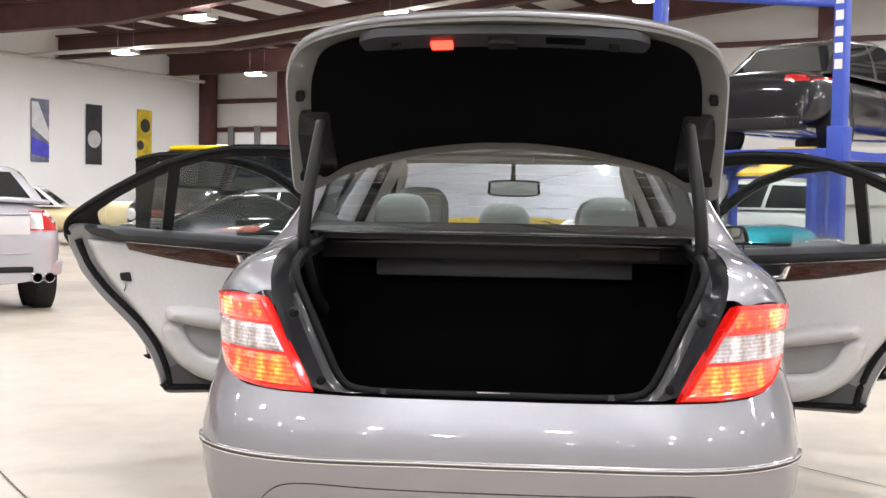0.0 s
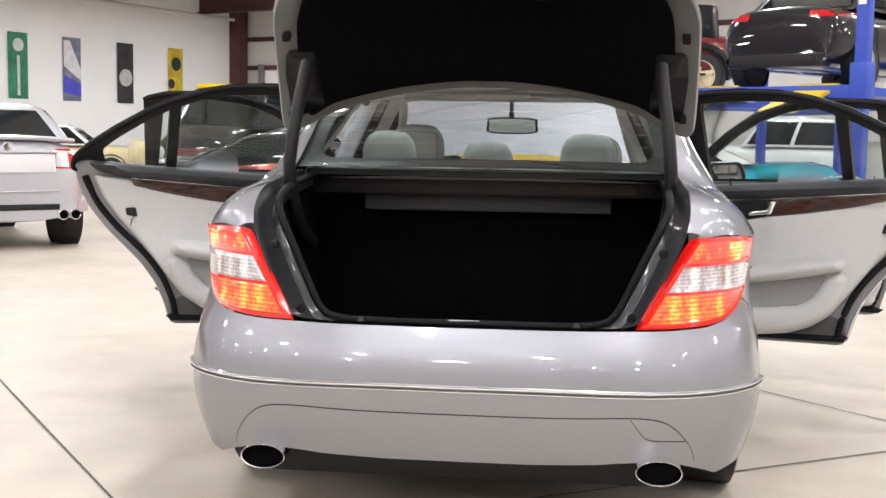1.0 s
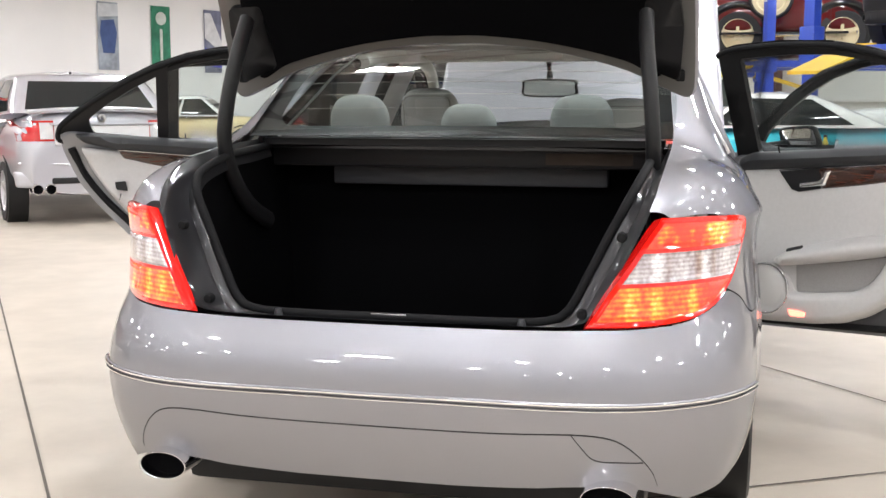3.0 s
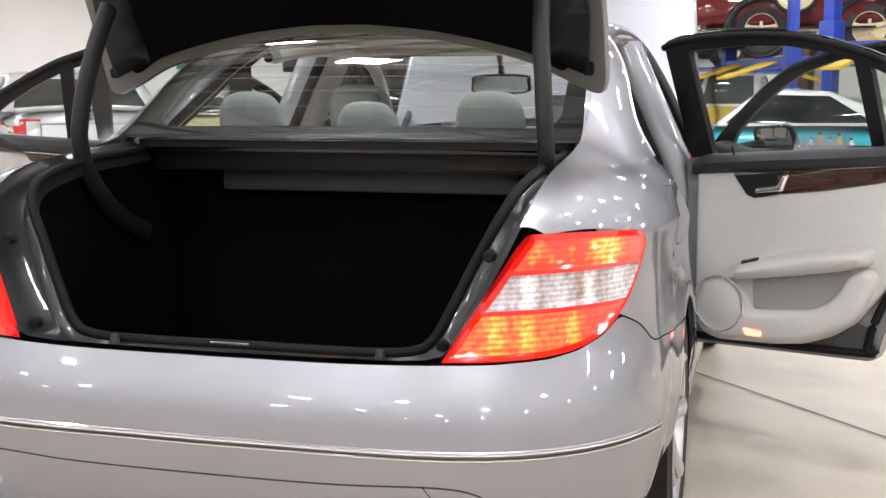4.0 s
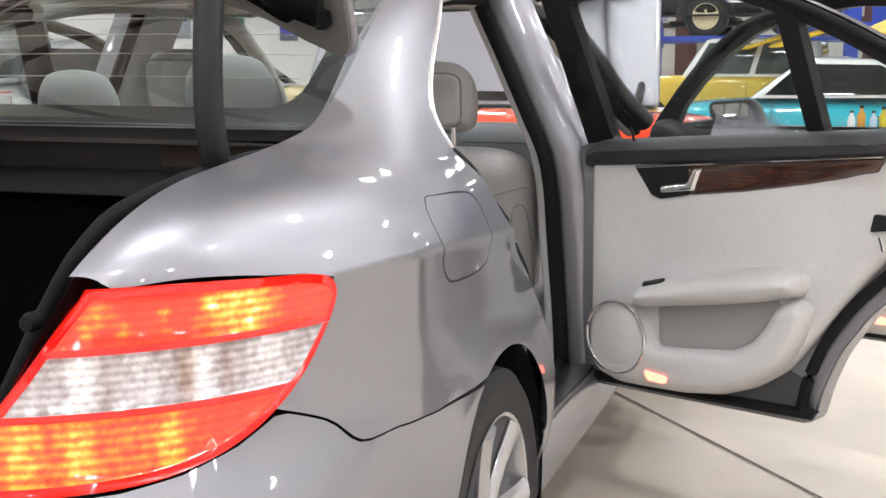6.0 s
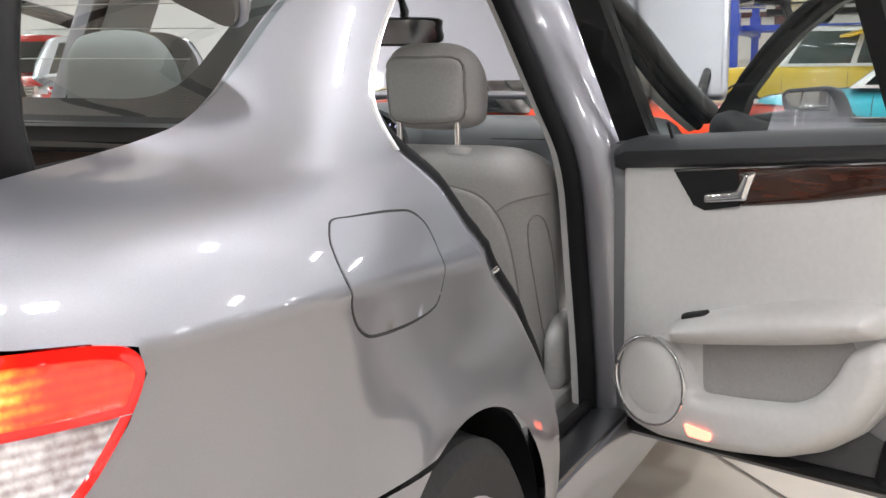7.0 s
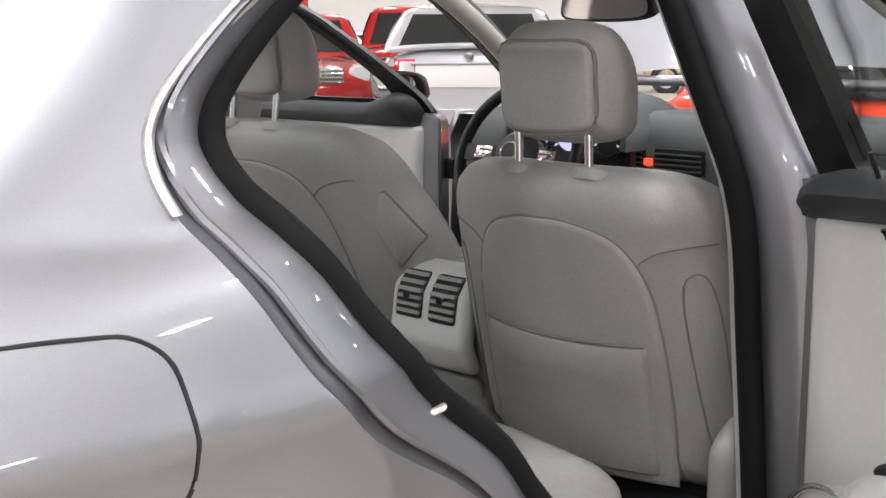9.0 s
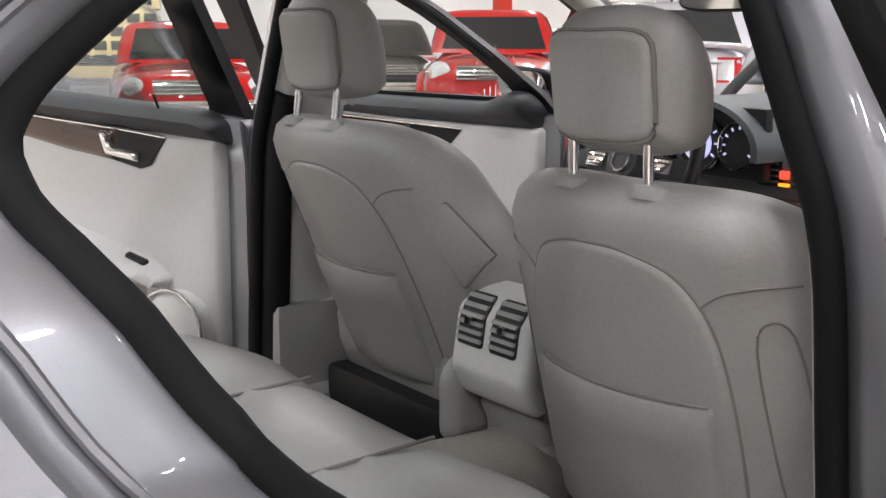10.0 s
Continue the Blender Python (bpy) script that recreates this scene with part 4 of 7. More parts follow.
# ---- roof, rear screen, shelf ----
def roof_at(x, y):
    e, z = float(np.interp(y, _ey, _ex)), float(np.interp(y, _ey, _ez))
    return Vector((x, y, z + 0.03 * (1 - (x / max(e, 0.1)) ** 2)))
roof_loop = [(float(np.interp(y, _ey, _ex)), y) for y in np.linspace(1.72, 2.75, 12)]
ROOF = roof_loop + [(-a, b) for a, b in roof_loop[::-1]]
part("roof", sheet(ROOF, [], roof_at, 0.08, rim=0.03), SILVER, car)
part("headliner", sheet([(a * 0.98, b) for a, b in ROOF], [], lambda a, b: roof_at(a, b) + Vector((0, 0, -0.05)), 0.08, rim=0), HEADLINER, car, "pale cloth headliner")
def screen(x, v):
    """Rear screen: v from 0 (base) to 1 (roof)."""
    y = 0.835 + (1.74 - 0.835) * v
    e, z = float(np.interp(y, _ey, _ex)), float(np.interp(y, _ey, _ez))
    return Vector((x * e / 0.62, y - 0.02 * (1 - (x / 0.62) ** 2) * (1 - v), z - 0.002 + 0.018 * (1 - (x / 0.62) ** 2) * (0.3 + 0.7 * v)))
sc = [(-0.62, 0), (0.62, 0), (0.62, 1), (-0.62, 1)]
band_loop = rounded([(-0.55, 0.06), (0.55, 0.06), (0.56, 0.95), (-0.56, 0.95)], 0.07, 6)
g = part("rear_screen", sheet(sc, [], screen, 0.07, rim=0), TINT, car, "tinted heated rear screen")
frm = bmesh.new()
V_, T_, R_ = flat_net(sc, [band_loop], 0.05)
vv = [frm.verts.new(screen(*p) + Vector((0, 0.006, -0.008))) for p in V_]
for t in T_:
    frm.faces.new([vv[i] for i in t])
part("screen_border", finish(frm), BLACK_TRIM, g, "black printed border of the screen")
for k in range(11):
    v = 0.14 + 0.07 * k
    part("heater_wire", tube([screen(x, v) + Vector((0, 0.003, -0.004)) for x in np.linspace(-0.535, 0.535, 14)], 0.0007, 4), HEADLINER, g)
part("parcel_shelf", slab(rounded([(-0.62, 0.87), (0.62, 0.87), (0.60, 1.12), (-0.60, 1.12)], 0.03), lambda a, b, h: Vector((a, b, h)), 1.035, 1.055), BLACK_TRIM, car)
for mir in (False, True):
    q = [(a - 0.05, min(b, VB + 0.58)) for a, b in DOOR_EDGE[:11]] + [(s_of_y(0.98), 1.2), (s_of_y(0.98), VB + 0.595), (s_of_y(1.3), VB + 0.595), (s_of_y(1.7), VB + 0.595)]
    part("pillar_trim", sheet(q, [], lambda a, b: side(a, b) + Vector((-0.05 + 0.05 * max(0, min(1, (b - VB) / 0.6)) ** 1.5, 0.02, -0.035)), 0.08, rim=0, mirror=mir), HEADLINER, car)

# ---- doors ----
def wood_material():
    mat, nt, b = nodes_of("dark_burl_wood")
    N, Lk = nt.nodes.new, nt.links.new
    co, mp, nz, wv, rp = N("ShaderNodeTexCoord"), N("ShaderNodeMapping"), N("ShaderNodeTexNoise"), N("ShaderNodeTexWave"), N("ShaderNodeValToRGB")
    mp.inputs["Scale"].default_value = (3, 3, 30)
    nz.inputs["Scale"].default_value, nz.inputs["Detail"].default_value = 5, 6
    Lk(co.outputs["Object"], mp.inputs["Vector"])
    Lk(mp.outputs[0], nz.inputs["Vector"])
    el = rp.color_ramp.elements
    el[0].position, el[0].color = 0.35, (0.022, 0.007, 0.004, 1)
    el[1].position, el[1].color = 0.72, (0.085, 0.026, 0.013, 1)
    Lk(nz.outputs[0], rp.inputs[0])
    Lk(rp.outputs[0], b.inputs["Base Color"])
    b.inputs["Roughness"].default_value = 0.25
    b.inputs["Coat Weight"].default_value = 1.0
    b.inputs["Coat Roughness"].default_value = 0.04
    return mat


WOOD = wood_material()
REFLECT = glow("courtesy_light_red", (1.0, 0.20, 0.13), 3.0)
GRILLE = surface("grey_speaker_mesh", (0.58, 0.57, 0.56), rough=0.7, grain=0.12, grain_scale=700, bump=0.6, bump_scale=900)
PANE = glass("side_glass", (0.93, 0.955, 0.95))
DOOR_METAL = surface("silver_door_shell", (0.30, 0.30, 0.315), rough=0.4, metal=0.5, coat=0.5, stain=0.1)
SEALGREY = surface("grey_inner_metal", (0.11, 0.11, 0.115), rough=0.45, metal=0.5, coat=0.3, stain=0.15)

REAR_DOOR = dict(
    low=[(-0.03, 0.963), (-0.03, 0.325), (0.0, 0.308), (0.643, 0.329), (0.662, 0.345), (0.679, 0.416), (0.719, 0.513), (0.78, 0.603), (0.843, 0.671), (0.916, 0.747), (0.988, 0.843), (1.037, 0.952), (1.054, 1.032), (1.019, 1.051), (0.65, 1.019), (0.156, 0.98)],
    arch=[(-0.022, 0.942), (-0.004, 1.352), (0.07, 1.373), (0.247, 1.384), (0.422, 1.378), (0.55, 1.354), (0.675, 1.313), (0.777, 1.264), (0.897, 1.194), (0.995, 1.127), (1.048, 1.081), (1.054, 1.032), (0.997, 1.031), (0.648, 0.999), (0.155, 0.959)],
    hole=[(0.068, 0.975), (0.075, 1.322), (0.265, 1.334), (0.418, 1.33), (0.536, 1.309), (0.661, 1.267), (0.762, 1.216), (0.872, 1.148), (0.94, 1.095), (0.926, 1.046), (0.904, 1.037), (0.65, 1.017)],
    post=[(0.632, 0.999), (0.675, 0.999), (0.673, 1.291), (0.626, 1.301)],
    belt=[(-0.001, 0.955), (-0.005, 0.897), (0.482, 0.937), (0.831, 0.97), (0.963, 1.001), (1.003, 1.041), (0.915, 1.041), (0.65, 1.021), (0.165, 0.987), (0.056, 0.979)],
    panel=[(0.02, 0.922), (0.025, 0.395), (0.054, 0.352), (0.121, 0.334), (0.319, 0.343), (0.428, 0.361), (0.521, 0.397), (0.6, 0.452), (0.664, 0.531), (0.727, 0.618), (0.79, 0.7), (0.874, 0.801), (0.936, 0.892), (0.978, 0.986), (0.831, 0.97), (0.482, 0.942)],
    wood=[(0.318, 0.929), (0.829, 0.972), (0.81, 0.936), (0.643, 0.9), (0.484, 0.872), (0.33, 0.852)],
    recess=[(0.171, 0.911), (0.33, 0.927), (0.33, 0.854), (0.248, 0.838), (0.22, 0.847)],
    handle=[(0.251, 0.853), (0.35, 0.866), (0.372, 0.924), (0.346, 0.923), (0.328, 0.887), (0.251, 0.875)],
    arm=[(0.16, 0.584), (0.209, 0.622), (0.275, 0.64), (0.406, 0.676), (0.493, 0.694), (0.6, 0.708), (0.653, 0.705), (0.664, 0.677), (0.653, 0.645), (0.557, 0.618), (0.428, 0.593), (0.264, 0.566), (0.187, 0.556)],
    binn=[(0.043, 0.468), (0.048, 0.396), (0.082, 0.361), (0.154, 0.346), (0.319, 0.353), (0.428, 0.37), (0.521, 0.406), (0.6, 0.46), (0.653, 0.536), (0.68, 0.617), (0.643, 0.642), (0.584, 0.613), (0.557, 0.559), (0.52, 0.515), (0.471, 0.488), (0.352, 0.472), (0.249, 0.462), (0.226, 0.519), (0.176, 0.562), (0.121, 0.563), (0.065, 0.53)],
    speaker=(0.145, 0.473, 0.091),
    light=(0.273, 0.391),
    latch=(0.817, 0.83),
    pin=(0.174, 0.985),
    belt_z=0.95, length=1.0)
FRONT_DOOR = dict(
    low=[(-0.03, 0.93), (-0.03, 0.36), (0.0, 0.335), (0.98, 0.335), (1.02, 0.35), (1.06, 0.50), (1.08, 0.75), (1.08, 0.98), (0.6, 0.97), (0.2, 0.955)],
    arch=[(0.0, 0.93), (0.03, 0.985), (0.15, 1.10), (0.28, 1.21), (0.42, 1.302), (0.58, 1.355), (0.78, 1.378), (0.98, 1.372), (1.09, 1.345), (1.085, 0.96), (0.6, 0.95)],
    hole=[(0.11, 0.975), (0.15, 1.035), (0.24, 1.118), (0.35, 1.202), (0.46, 1.268), (0.60, 1.315), (0.78, 1.335), (0.99, 1.325), (1.02, 0.99), (0.6, 0.985)],
    post=None,
    belt=[(0.02, 0.945), (0.03, 0.89), (0.45, 0.90), (1.06, 0.93), (1.065, 0.99), (0.6, 0.975), (0.20, 0.965), (0.10, 1.0), (0.05, 0.99)],
    panel=[(0.02, 0.90), (0.03, 0.42), (0.07, 0.375), (0.15, 0.36), (0.9, 0.36), (1.0, 0.39), (1.04, 0.5), (1.05, 0.95), (0.5, 0.92)],
    wood=[(0.45, 0.895), (0.98, 0.925), (0.97, 0.885), (0.75, 0.85), (0.47, 0.835)],
    recess=[(0.27, 0.885), (0.45, 0.895), (0.46, 0.835), (0.36, 0.815), (0.33, 0.82)],
    handle=[(0.36, 0.83), (0.45, 0.84), (0.47, 0.89), (0.445, 0.89), (0.43, 0.86), (0.36, 0.85)],
    arm=[(0.30, 0.57), (0.36, 0.60), (0.50, 0.62), (0.70, 0.655), (0.85, 0.665), (0.92, 0.655), (0.93, 0.62), (0.80, 0.60), (0.55, 0.57), (0.36, 0.55)],
    binn=[(0.06, 0.49), (0.07, 0.42), (0.11, 0.385), (0.2, 0.372), (0.8, 0.372), (0.92, 0.39), (0.97, 0.47), (0.96, 0.56), (0.90, 0.52), (0.8, 0.48), (0.5, 0.465), (0.33, 0.46), (0.30, 0.54), (0.22, 0.57), (0.12, 0.56)],
    speaker=(0.20, 0.475, 0.09), light=(0.85, 0.42), latch=(1.04, 0.80), pin=(0.98, 0.985), belt_z=0.93, length=1.1)


def build_door(name, spec, hinge, angle, sgn, label, mirror_glass=False):
    th = radians(angle)
    ph = Vector((sgn * math.sin(th), -math.cos(th), 0))
    qh = Vector((-sgn * math.cos(th), -math.sin(th), 0))
    H = Vector((sgn * hinge[0], hinge[1], 0))

    def F(a, b, h):
        q = 0.02 + max(0, b - 0.93) * 0.60 - 0.10 * max(0, 0.5 - b) ** 1.5
        return H + ph * a + qh * (q + h) + Vector((0, 0, b))

    d = part(name, slab(rounded(spec["low"], 0.03, 3), F, 0.0, 0.055, 0.12), SILVER, car, label)
    part("door_frame", frame_plate(rounded(spec["arch"], 0.02, 3), rounded(spec["hole"], 0.015, 3), F, 0.0, 0.038, 0.06), BLACK_TRIM, d, "black window frame")
    top = [p for p in spec["arch"] if p[1] > 1.03]
    part("frame_seal", tube([F(a, b - 0.018, 0.05) for a, b in smooth_curve(top, 5)], 0.011, 8), RUBBER, d)
    part("door_glass", slab(spec["hole"], F, 0.016, 0.020, 0.12), PANE, d, "clear side window")
    if spec["post"]:
        part("window_post", slab(spec["post"], F, 0.006, 0.045, 0.1), BLACK_TRIM, d)
    part("inner_metal", slab([(a * 0.985 + 0.005, b * 0.985 + 0.008) for a, b in spec["low"]], F, 0.055, 0.066, 0.12), DOOR_METAL, d)
    part("door_card", pillow(rounded(spec["panel"], 0.02, 3), lambda a, b, h: F(a, b, 0.068 + h), 0.034, 0.0, 0.02, 0.03), LIGHT_TRIM, d, "pale grey vinyl door card")
    part("belt_rail", pillow(rounded(spec["belt"], 0.02, 3), lambda a, b, h: F(a, b, 0.05 + h), 0.085, 0.0, 0.05, 0.03), DARK_TRIM, d, "charcoal soft-touch top rail")
    part("wood_inlay", pillow(rounded(spec["wood"], 0.006, 2), lambda a, b, h: F(a, b, 0.098 + h), 0.014, 0.0, 0.02, 0.02), WOOD, d, "glossy dark burl wood inlay")
    w = spec["wood"]
    part("inlay_trim", tube([F(a, b + 0.003, 0.106) for a, b in smooth_curve([spec["recess"][0], spec["recess"][1], w[1]], 8)], 0.0035, 6), CHROME, d)
    part("handle_recess", slab(spec["recess"], F, 0.095, 0.106, 0.1), BLACK_TRIM, d)
    part("door_handle", pillow(rounded(spec["handle"], 0.006, 2), lambda a, b, h: F(a, b, 0.108 + h), 0.014, 0.0, 0.012, 0.01), CHROME, d, "bright chrome inner handle")
    part("map_pocket", pillow(rounded(spec["binn"], 0.02, 3), lambda a, b, h: F(a, b, 0.095 + h), 0.050, 0.0, 0.03, 0.02), LIGHT_TRIM, d)
    if name == "rear_door":
        # raised darker grey pad stands in for the shade in the pocket's mouth
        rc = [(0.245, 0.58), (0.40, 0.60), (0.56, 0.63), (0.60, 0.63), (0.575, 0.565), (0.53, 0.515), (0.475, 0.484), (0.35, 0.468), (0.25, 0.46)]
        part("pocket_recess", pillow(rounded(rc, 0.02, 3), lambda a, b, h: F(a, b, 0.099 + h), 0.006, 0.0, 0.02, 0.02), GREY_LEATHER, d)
    part("armrest", pillow(rounded(spec["arm"], 0.02, 3), lambda a, b, h: F(a, b, 0.09 + h), 0.095, 0.0, 0.05, 0.02), LIGHT_TRIM, d)
    a0, b0 = spec["arm"][1]
    part("window_switch", pillow(rounded([(a0 + 0.01, b0 - 0.012), (a0 + 0.075, b0 + 0.008), (a0 + 0.07, b0 + 0.022), (a0 + 0.01, b0 + 0.006)], 0.004, 2), lambda a, b, h: F(a, b, 0.125 + h), 0.02, 0.0, 0.01, 0.008), BLACK_TRIM, d)
    # loudspeaker
    sa, sb, sr = spec["speaker"]
    disc = [(sa + sr * math.cos(k * math.pi / 18), sb + 1.04 * sr * math.sin(k * math.pi / 18)) for k in range(36)]
    part("speaker_grille", pillow(disc, lambda a, b, h: F(a, b, 0.132 + h), 0.018, 0.0, 0.07, 0.02), GRILLE, d, "round grey speaker grille")
    part("speaker_ring", tube([F(a, b, 0.145) for a, b in disc], 0.0045, 8, closed=True), CHROME, d)
    la, lb = spec["light"]
    part("courtesy_light", slab(rounded([(la - 0.034, lb + 0.012), (la + 0.034, lb + 0.006), (la + 0.030, lb - 0.012), (la - 0.022, lb - 0.012)], 0.006), F, 0.13, 0.151, 0.1), REFLECT, d, "lit red courtesy light")
    ta, tb = spec["latch"]
    part("door_latch", slab(rounded([(ta - 0.02, tb - 0.022), (ta + 0.025, tb - 0.015), (ta + 0.03, tb + 0.015), (ta - 0.012, tb + 0.018)], 0.006), F, 0.09, 0.112, 0.1), BLACK_TRIM, d)
    part("latch_claw", tube([F(ta + 0.005, tb - 0.03, 0.115), F(ta + 0.012, tb - 0.06, 0.112)], 0.004, 6), CHROME, d)
    pa, pb = spec["pin"]
    part("lock_pin", tube([F(pa, pb - 0.01, 0.09), F(pa, pb + 0.028, 0.085)], 0.0035, 8), BLACK_TRIM, d)
    # rubber seal round the lower edge
    run = []
    for p in spec["low"][1:]:
        if p[1] > 0.96:
            break
        run.append(p)
    path = []
    for (a, b) in smooth_curve(run, 5):
        path.append(F(a - 0.028, b + 0.028, 0.074))
    part("door_seal", tube(path, 0.017, 8, flat=0.8), RUBBER, d)
    low = spec["low"]
    step = [(0.30, 0.345), (low[3][0] - 0.03, 0.347), (low[5][0] - 0.04, 0.44), (low[5][0] - 0.10, 0.46)]
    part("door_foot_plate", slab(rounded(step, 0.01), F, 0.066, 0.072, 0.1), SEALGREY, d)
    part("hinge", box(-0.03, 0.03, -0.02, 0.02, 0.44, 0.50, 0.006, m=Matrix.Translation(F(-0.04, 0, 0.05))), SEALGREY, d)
    part("check_strap", box(-0.03, 0.03, -0.02, 0.02, 0.74, 0.80, 0.006, m=Matrix.Translation(F(-0.04, 0, 0.05))), BLACK_TRIM, d)
    return d, F


for sgn in (1, -1):
    build_door("rear_door", REAR_DOOR, (0.885, 2.188), 64, sgn, "rear door standing wide open")
    d, F = build_door("front_door", FRONT_DOOR, (0.87, 3.12), 70, sgn, "front door standing wide open")
    hs = part("door_mirror", pillow(rounded([(0.122, 0.968), (0.122, 1.06), (0.30, 1.075), (0.318, 0.975), (0.27, 0.952)], 0.035, 4), lambda a, b, h, F=F: F(a, b - 0.01, -0.20 + h), 0.02, 0.09, 0.045, 0.02), BLACK_TRIM, d, "black-backed door mirror")
    part("mirror_glass", slab(rounded([(0.138, 0.978), (0.138, 1.05), (0.288, 1.06), (0.302, 0.98)], 0.025, 4), lambda a, b, h, F=F: F(a, b - 0.01, -0.20 + h), 0.021, 0.026, 0.1), CHROME, hs)
    part("mirror_arm", tube([F(0.09, 0.955, 0.0), F(0.12, 0.965, -0.10), F(0.17, 0.975, -0.21)], 0.022, 10), BLACK_TRIM, hs)

# ---- shell of the cabin ----
for sgn in (1, -1):
    mir = sgn < 0
    M = lambda x, y, z: (sgn * x, y, z)
    # sill
    sill = bmesh.new()
    box(0.70, 0.875, 1.42, 3.3, 0.20, 0.355, 0.03, sill)
    part("sill", mirror_bm(sill) if mir else sill, SILVER, car)
    s4 = box(0.712, 0.862, 1.5, 3.15, 0.34, 0.3605, 0.006)
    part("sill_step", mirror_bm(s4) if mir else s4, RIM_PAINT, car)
    s2 = box(0.60, 0.70, 1.5, 3.2, 0.30, 0.372, 0.012)
    part("sill_plate", mirror_bm(s2) if mir else s2, GREY_LEATHER, car)
    s3 = tube([M(0.775, 1.55, 0.368), M(0.775, 2.05, 0.368), M(0.775, 3.1, 0.368)], 0.012, 8)
    part("sill_seal", s3, RUBBER, car)
    # centre pillar: seal line, painted face, outer skin
    bp = evened([(0.797, 2.11, 0.33), (0.79, 2.11, 0.474), (0.771, 2.11, 0.70), (0.757, 2.11, 0.86), (0.736, 2.11, 0.95), (0.708, 2.11, 1.01), (0.672, 2.11, 1.09), (0.62, 2.11, 1.205), (0.57, 2.11, 1.31), (0.545, 2.11, 1.37)], 24)
    rows = [[(x - 0.03, y + 0.02, z) for x, y, z in bp], [(x - 0.002, y + 0.004, z) for x, y, z in bp], [(x + 0.04, y + 0.012, z) for x, y, z in bp], [(x + 0.078, y + 0.022, z) for x, y, z in bp], [(x + 0.092, y + 0.04, z) for x, y, z in bp], [(x + 0.094, y + 0.10, z) for x, y, z in bp], [(x + 0.08, y + 0.17, z) for x, y, z in bp]]
    part("centre_pillar", strip([[M(*p) for p in r] for r in rows]), SILVER, car)
    part("pillar_seal", tube([M(x - 0.024, y - 0.004, z) for x, y, z in bp], 0.021, 10, flat=0.7, up=(0, 1, 0)), RUBBER, car)
    # added black bar: the wide seal and the pillar's shade as one dark shape
    if mir:
        part("pillar_belt_cover", tube([M(x - 0.055, y + 0.03, z) for x, y, z in bp[:16]], 0.042, 10, flat=0.7, up=(0, 1, 0)), RUBBER, car)
    part("pillar_cover", strip([[M(x - 0.040, y + 0.002, z) for x, y, z in bp], [M(x - 0.068, y + 0.02, z) for x, y, z in bp], [M(x - 0.085, y + 0.07, z) for x, y, z in bp], [M(x - 0.08, y + 0.16, z) for x, y, z in bp]]), LIGHT_TRIM, car)
    # rear opening: seal and inner cover along the wing's edge
    ed = [side(a, b) for a, b in smooth_curve(DOOR_EDGE, 4)]
    gap = lambda z: (float(np.interp(z, [0.5, 0.65, 0.73, 0.80, 0.87, 0.94, 1.0, 1.06, 1.12, 1.2, 1.3, 1.37], [0.045, 0.036, 0.038, 0.045, 0.055, 0.057, 0.053, 0.060, 0.069, 0.077, 0.070, 0.045])),
                     float(np.interp(z, [0.5, 0.6, 0.68, 0.74, 0.80, 0.87, 0.94, 1.0, 1.06, 1.12, 1.2, 1.3, 1.37], [0.05, 0.057, 0.066, 0.088, 0.107, 0.114, 0.110, 0.097, 0.087, 0.091, 0.095, 0.083, 0.05])))
    gx = [gap(p.z) for p in ed]
    jl = lambda k, m, lift=0.0: [M(p.x - g[0] * k + lift, p.y + g[1] * m, p.z) for p, g in zip(ed, gx)]
    lines = [jl(0.10, 0.0), jl(0.22, 0.06), jl(0.42, 0.14), jl(0.50, 0.30), jl(0.62, 0.62), jl(0.84, 0.94), jl(1.05, 1.05), jl(1.3, 1.08)]
    part("door_jamb", strip(lines), SILVER, car)
    part("jamb_bead", tube(jl(0.49, 0.33, 0.004), 0.005, 6), SILVER, car)
    part("jamb_seal", tube([M(p.x - g[0] - 0.016, p.y + g[1] + 0.014, p.z) for p, g in zip(ed, gx)], 0.024, 10, flat=0.85), RUBBER, car)
    part("jamb_cover", strip([[M(p.x - g[0] - 0.03, p.y + g[1] + 0.005, p.z) for p, g in zip(ed[:40], gx)], [M(p.x - g[0] - 0.055, p.y + g[1] - 0.03, p.z) for p, g in zip(ed[:40], gx)], [M(p.x - g[0] - 0.065, p.y + g[1] - 0.05, p.z) for p, g in zip(ed[:40], gx)]]), LIGHT_TRIM, car)
    ch = [side(a, b) for a, b in smooth_curve(DOOR_EDGE[:10], 6)[:-5]]
    part("window_chrome", strip([[M(p.x + dx, p.y + dy, p.z) for p in ch] for dx, dy in ((-0.004, -0.006), (0.0035, -0.005), (0.005, 0.0), (0.001, 0.006), (-0.009, 0.012), (-0.016, 0.012))]), BRIGHT, car, "bright polished window trim")
    st = Vector((0.856, 1.296, 0.800))
    part("striker", tube([M(st.x - 0.02, st.y + 0.02, st.z), M(st.x - 0.01, st.y + 0.055, st.z + 0.008), M(st.x - 0.035, st.y + 0.06, st.z - 0.012), M(st.x - 0.05, st.y + 0.03, st.z - 0.02)], 0.005, 8), CHROME, car)
    # roof rail and windscreen pillar
    rail = evened([(0.565, 1.60, 1.345), (0.565, 1.9, 1.38), (0.57, 2.3, 1.385), (0.585, 2.65, 1.35), (0.635, 2.95, 1.235), (0.70, 3.25, 1.07), (0.76, 3.45, 0.97)], 24)
    part("roof_rail", tube([M(*p) for p in rail[:13]], 0.042, 10), SILVER, car)
    part("screen_pillar", tube([M(*p) for p in rail[12:]], 0.040, 10), BLACK_TRIM, car)
    part("screen_pillar_seal", tube([M(x + 0.014, y - 0.022, z - 0.012) for x, y, z in rail[10:]], 0.016, 10), RUBBER, car)
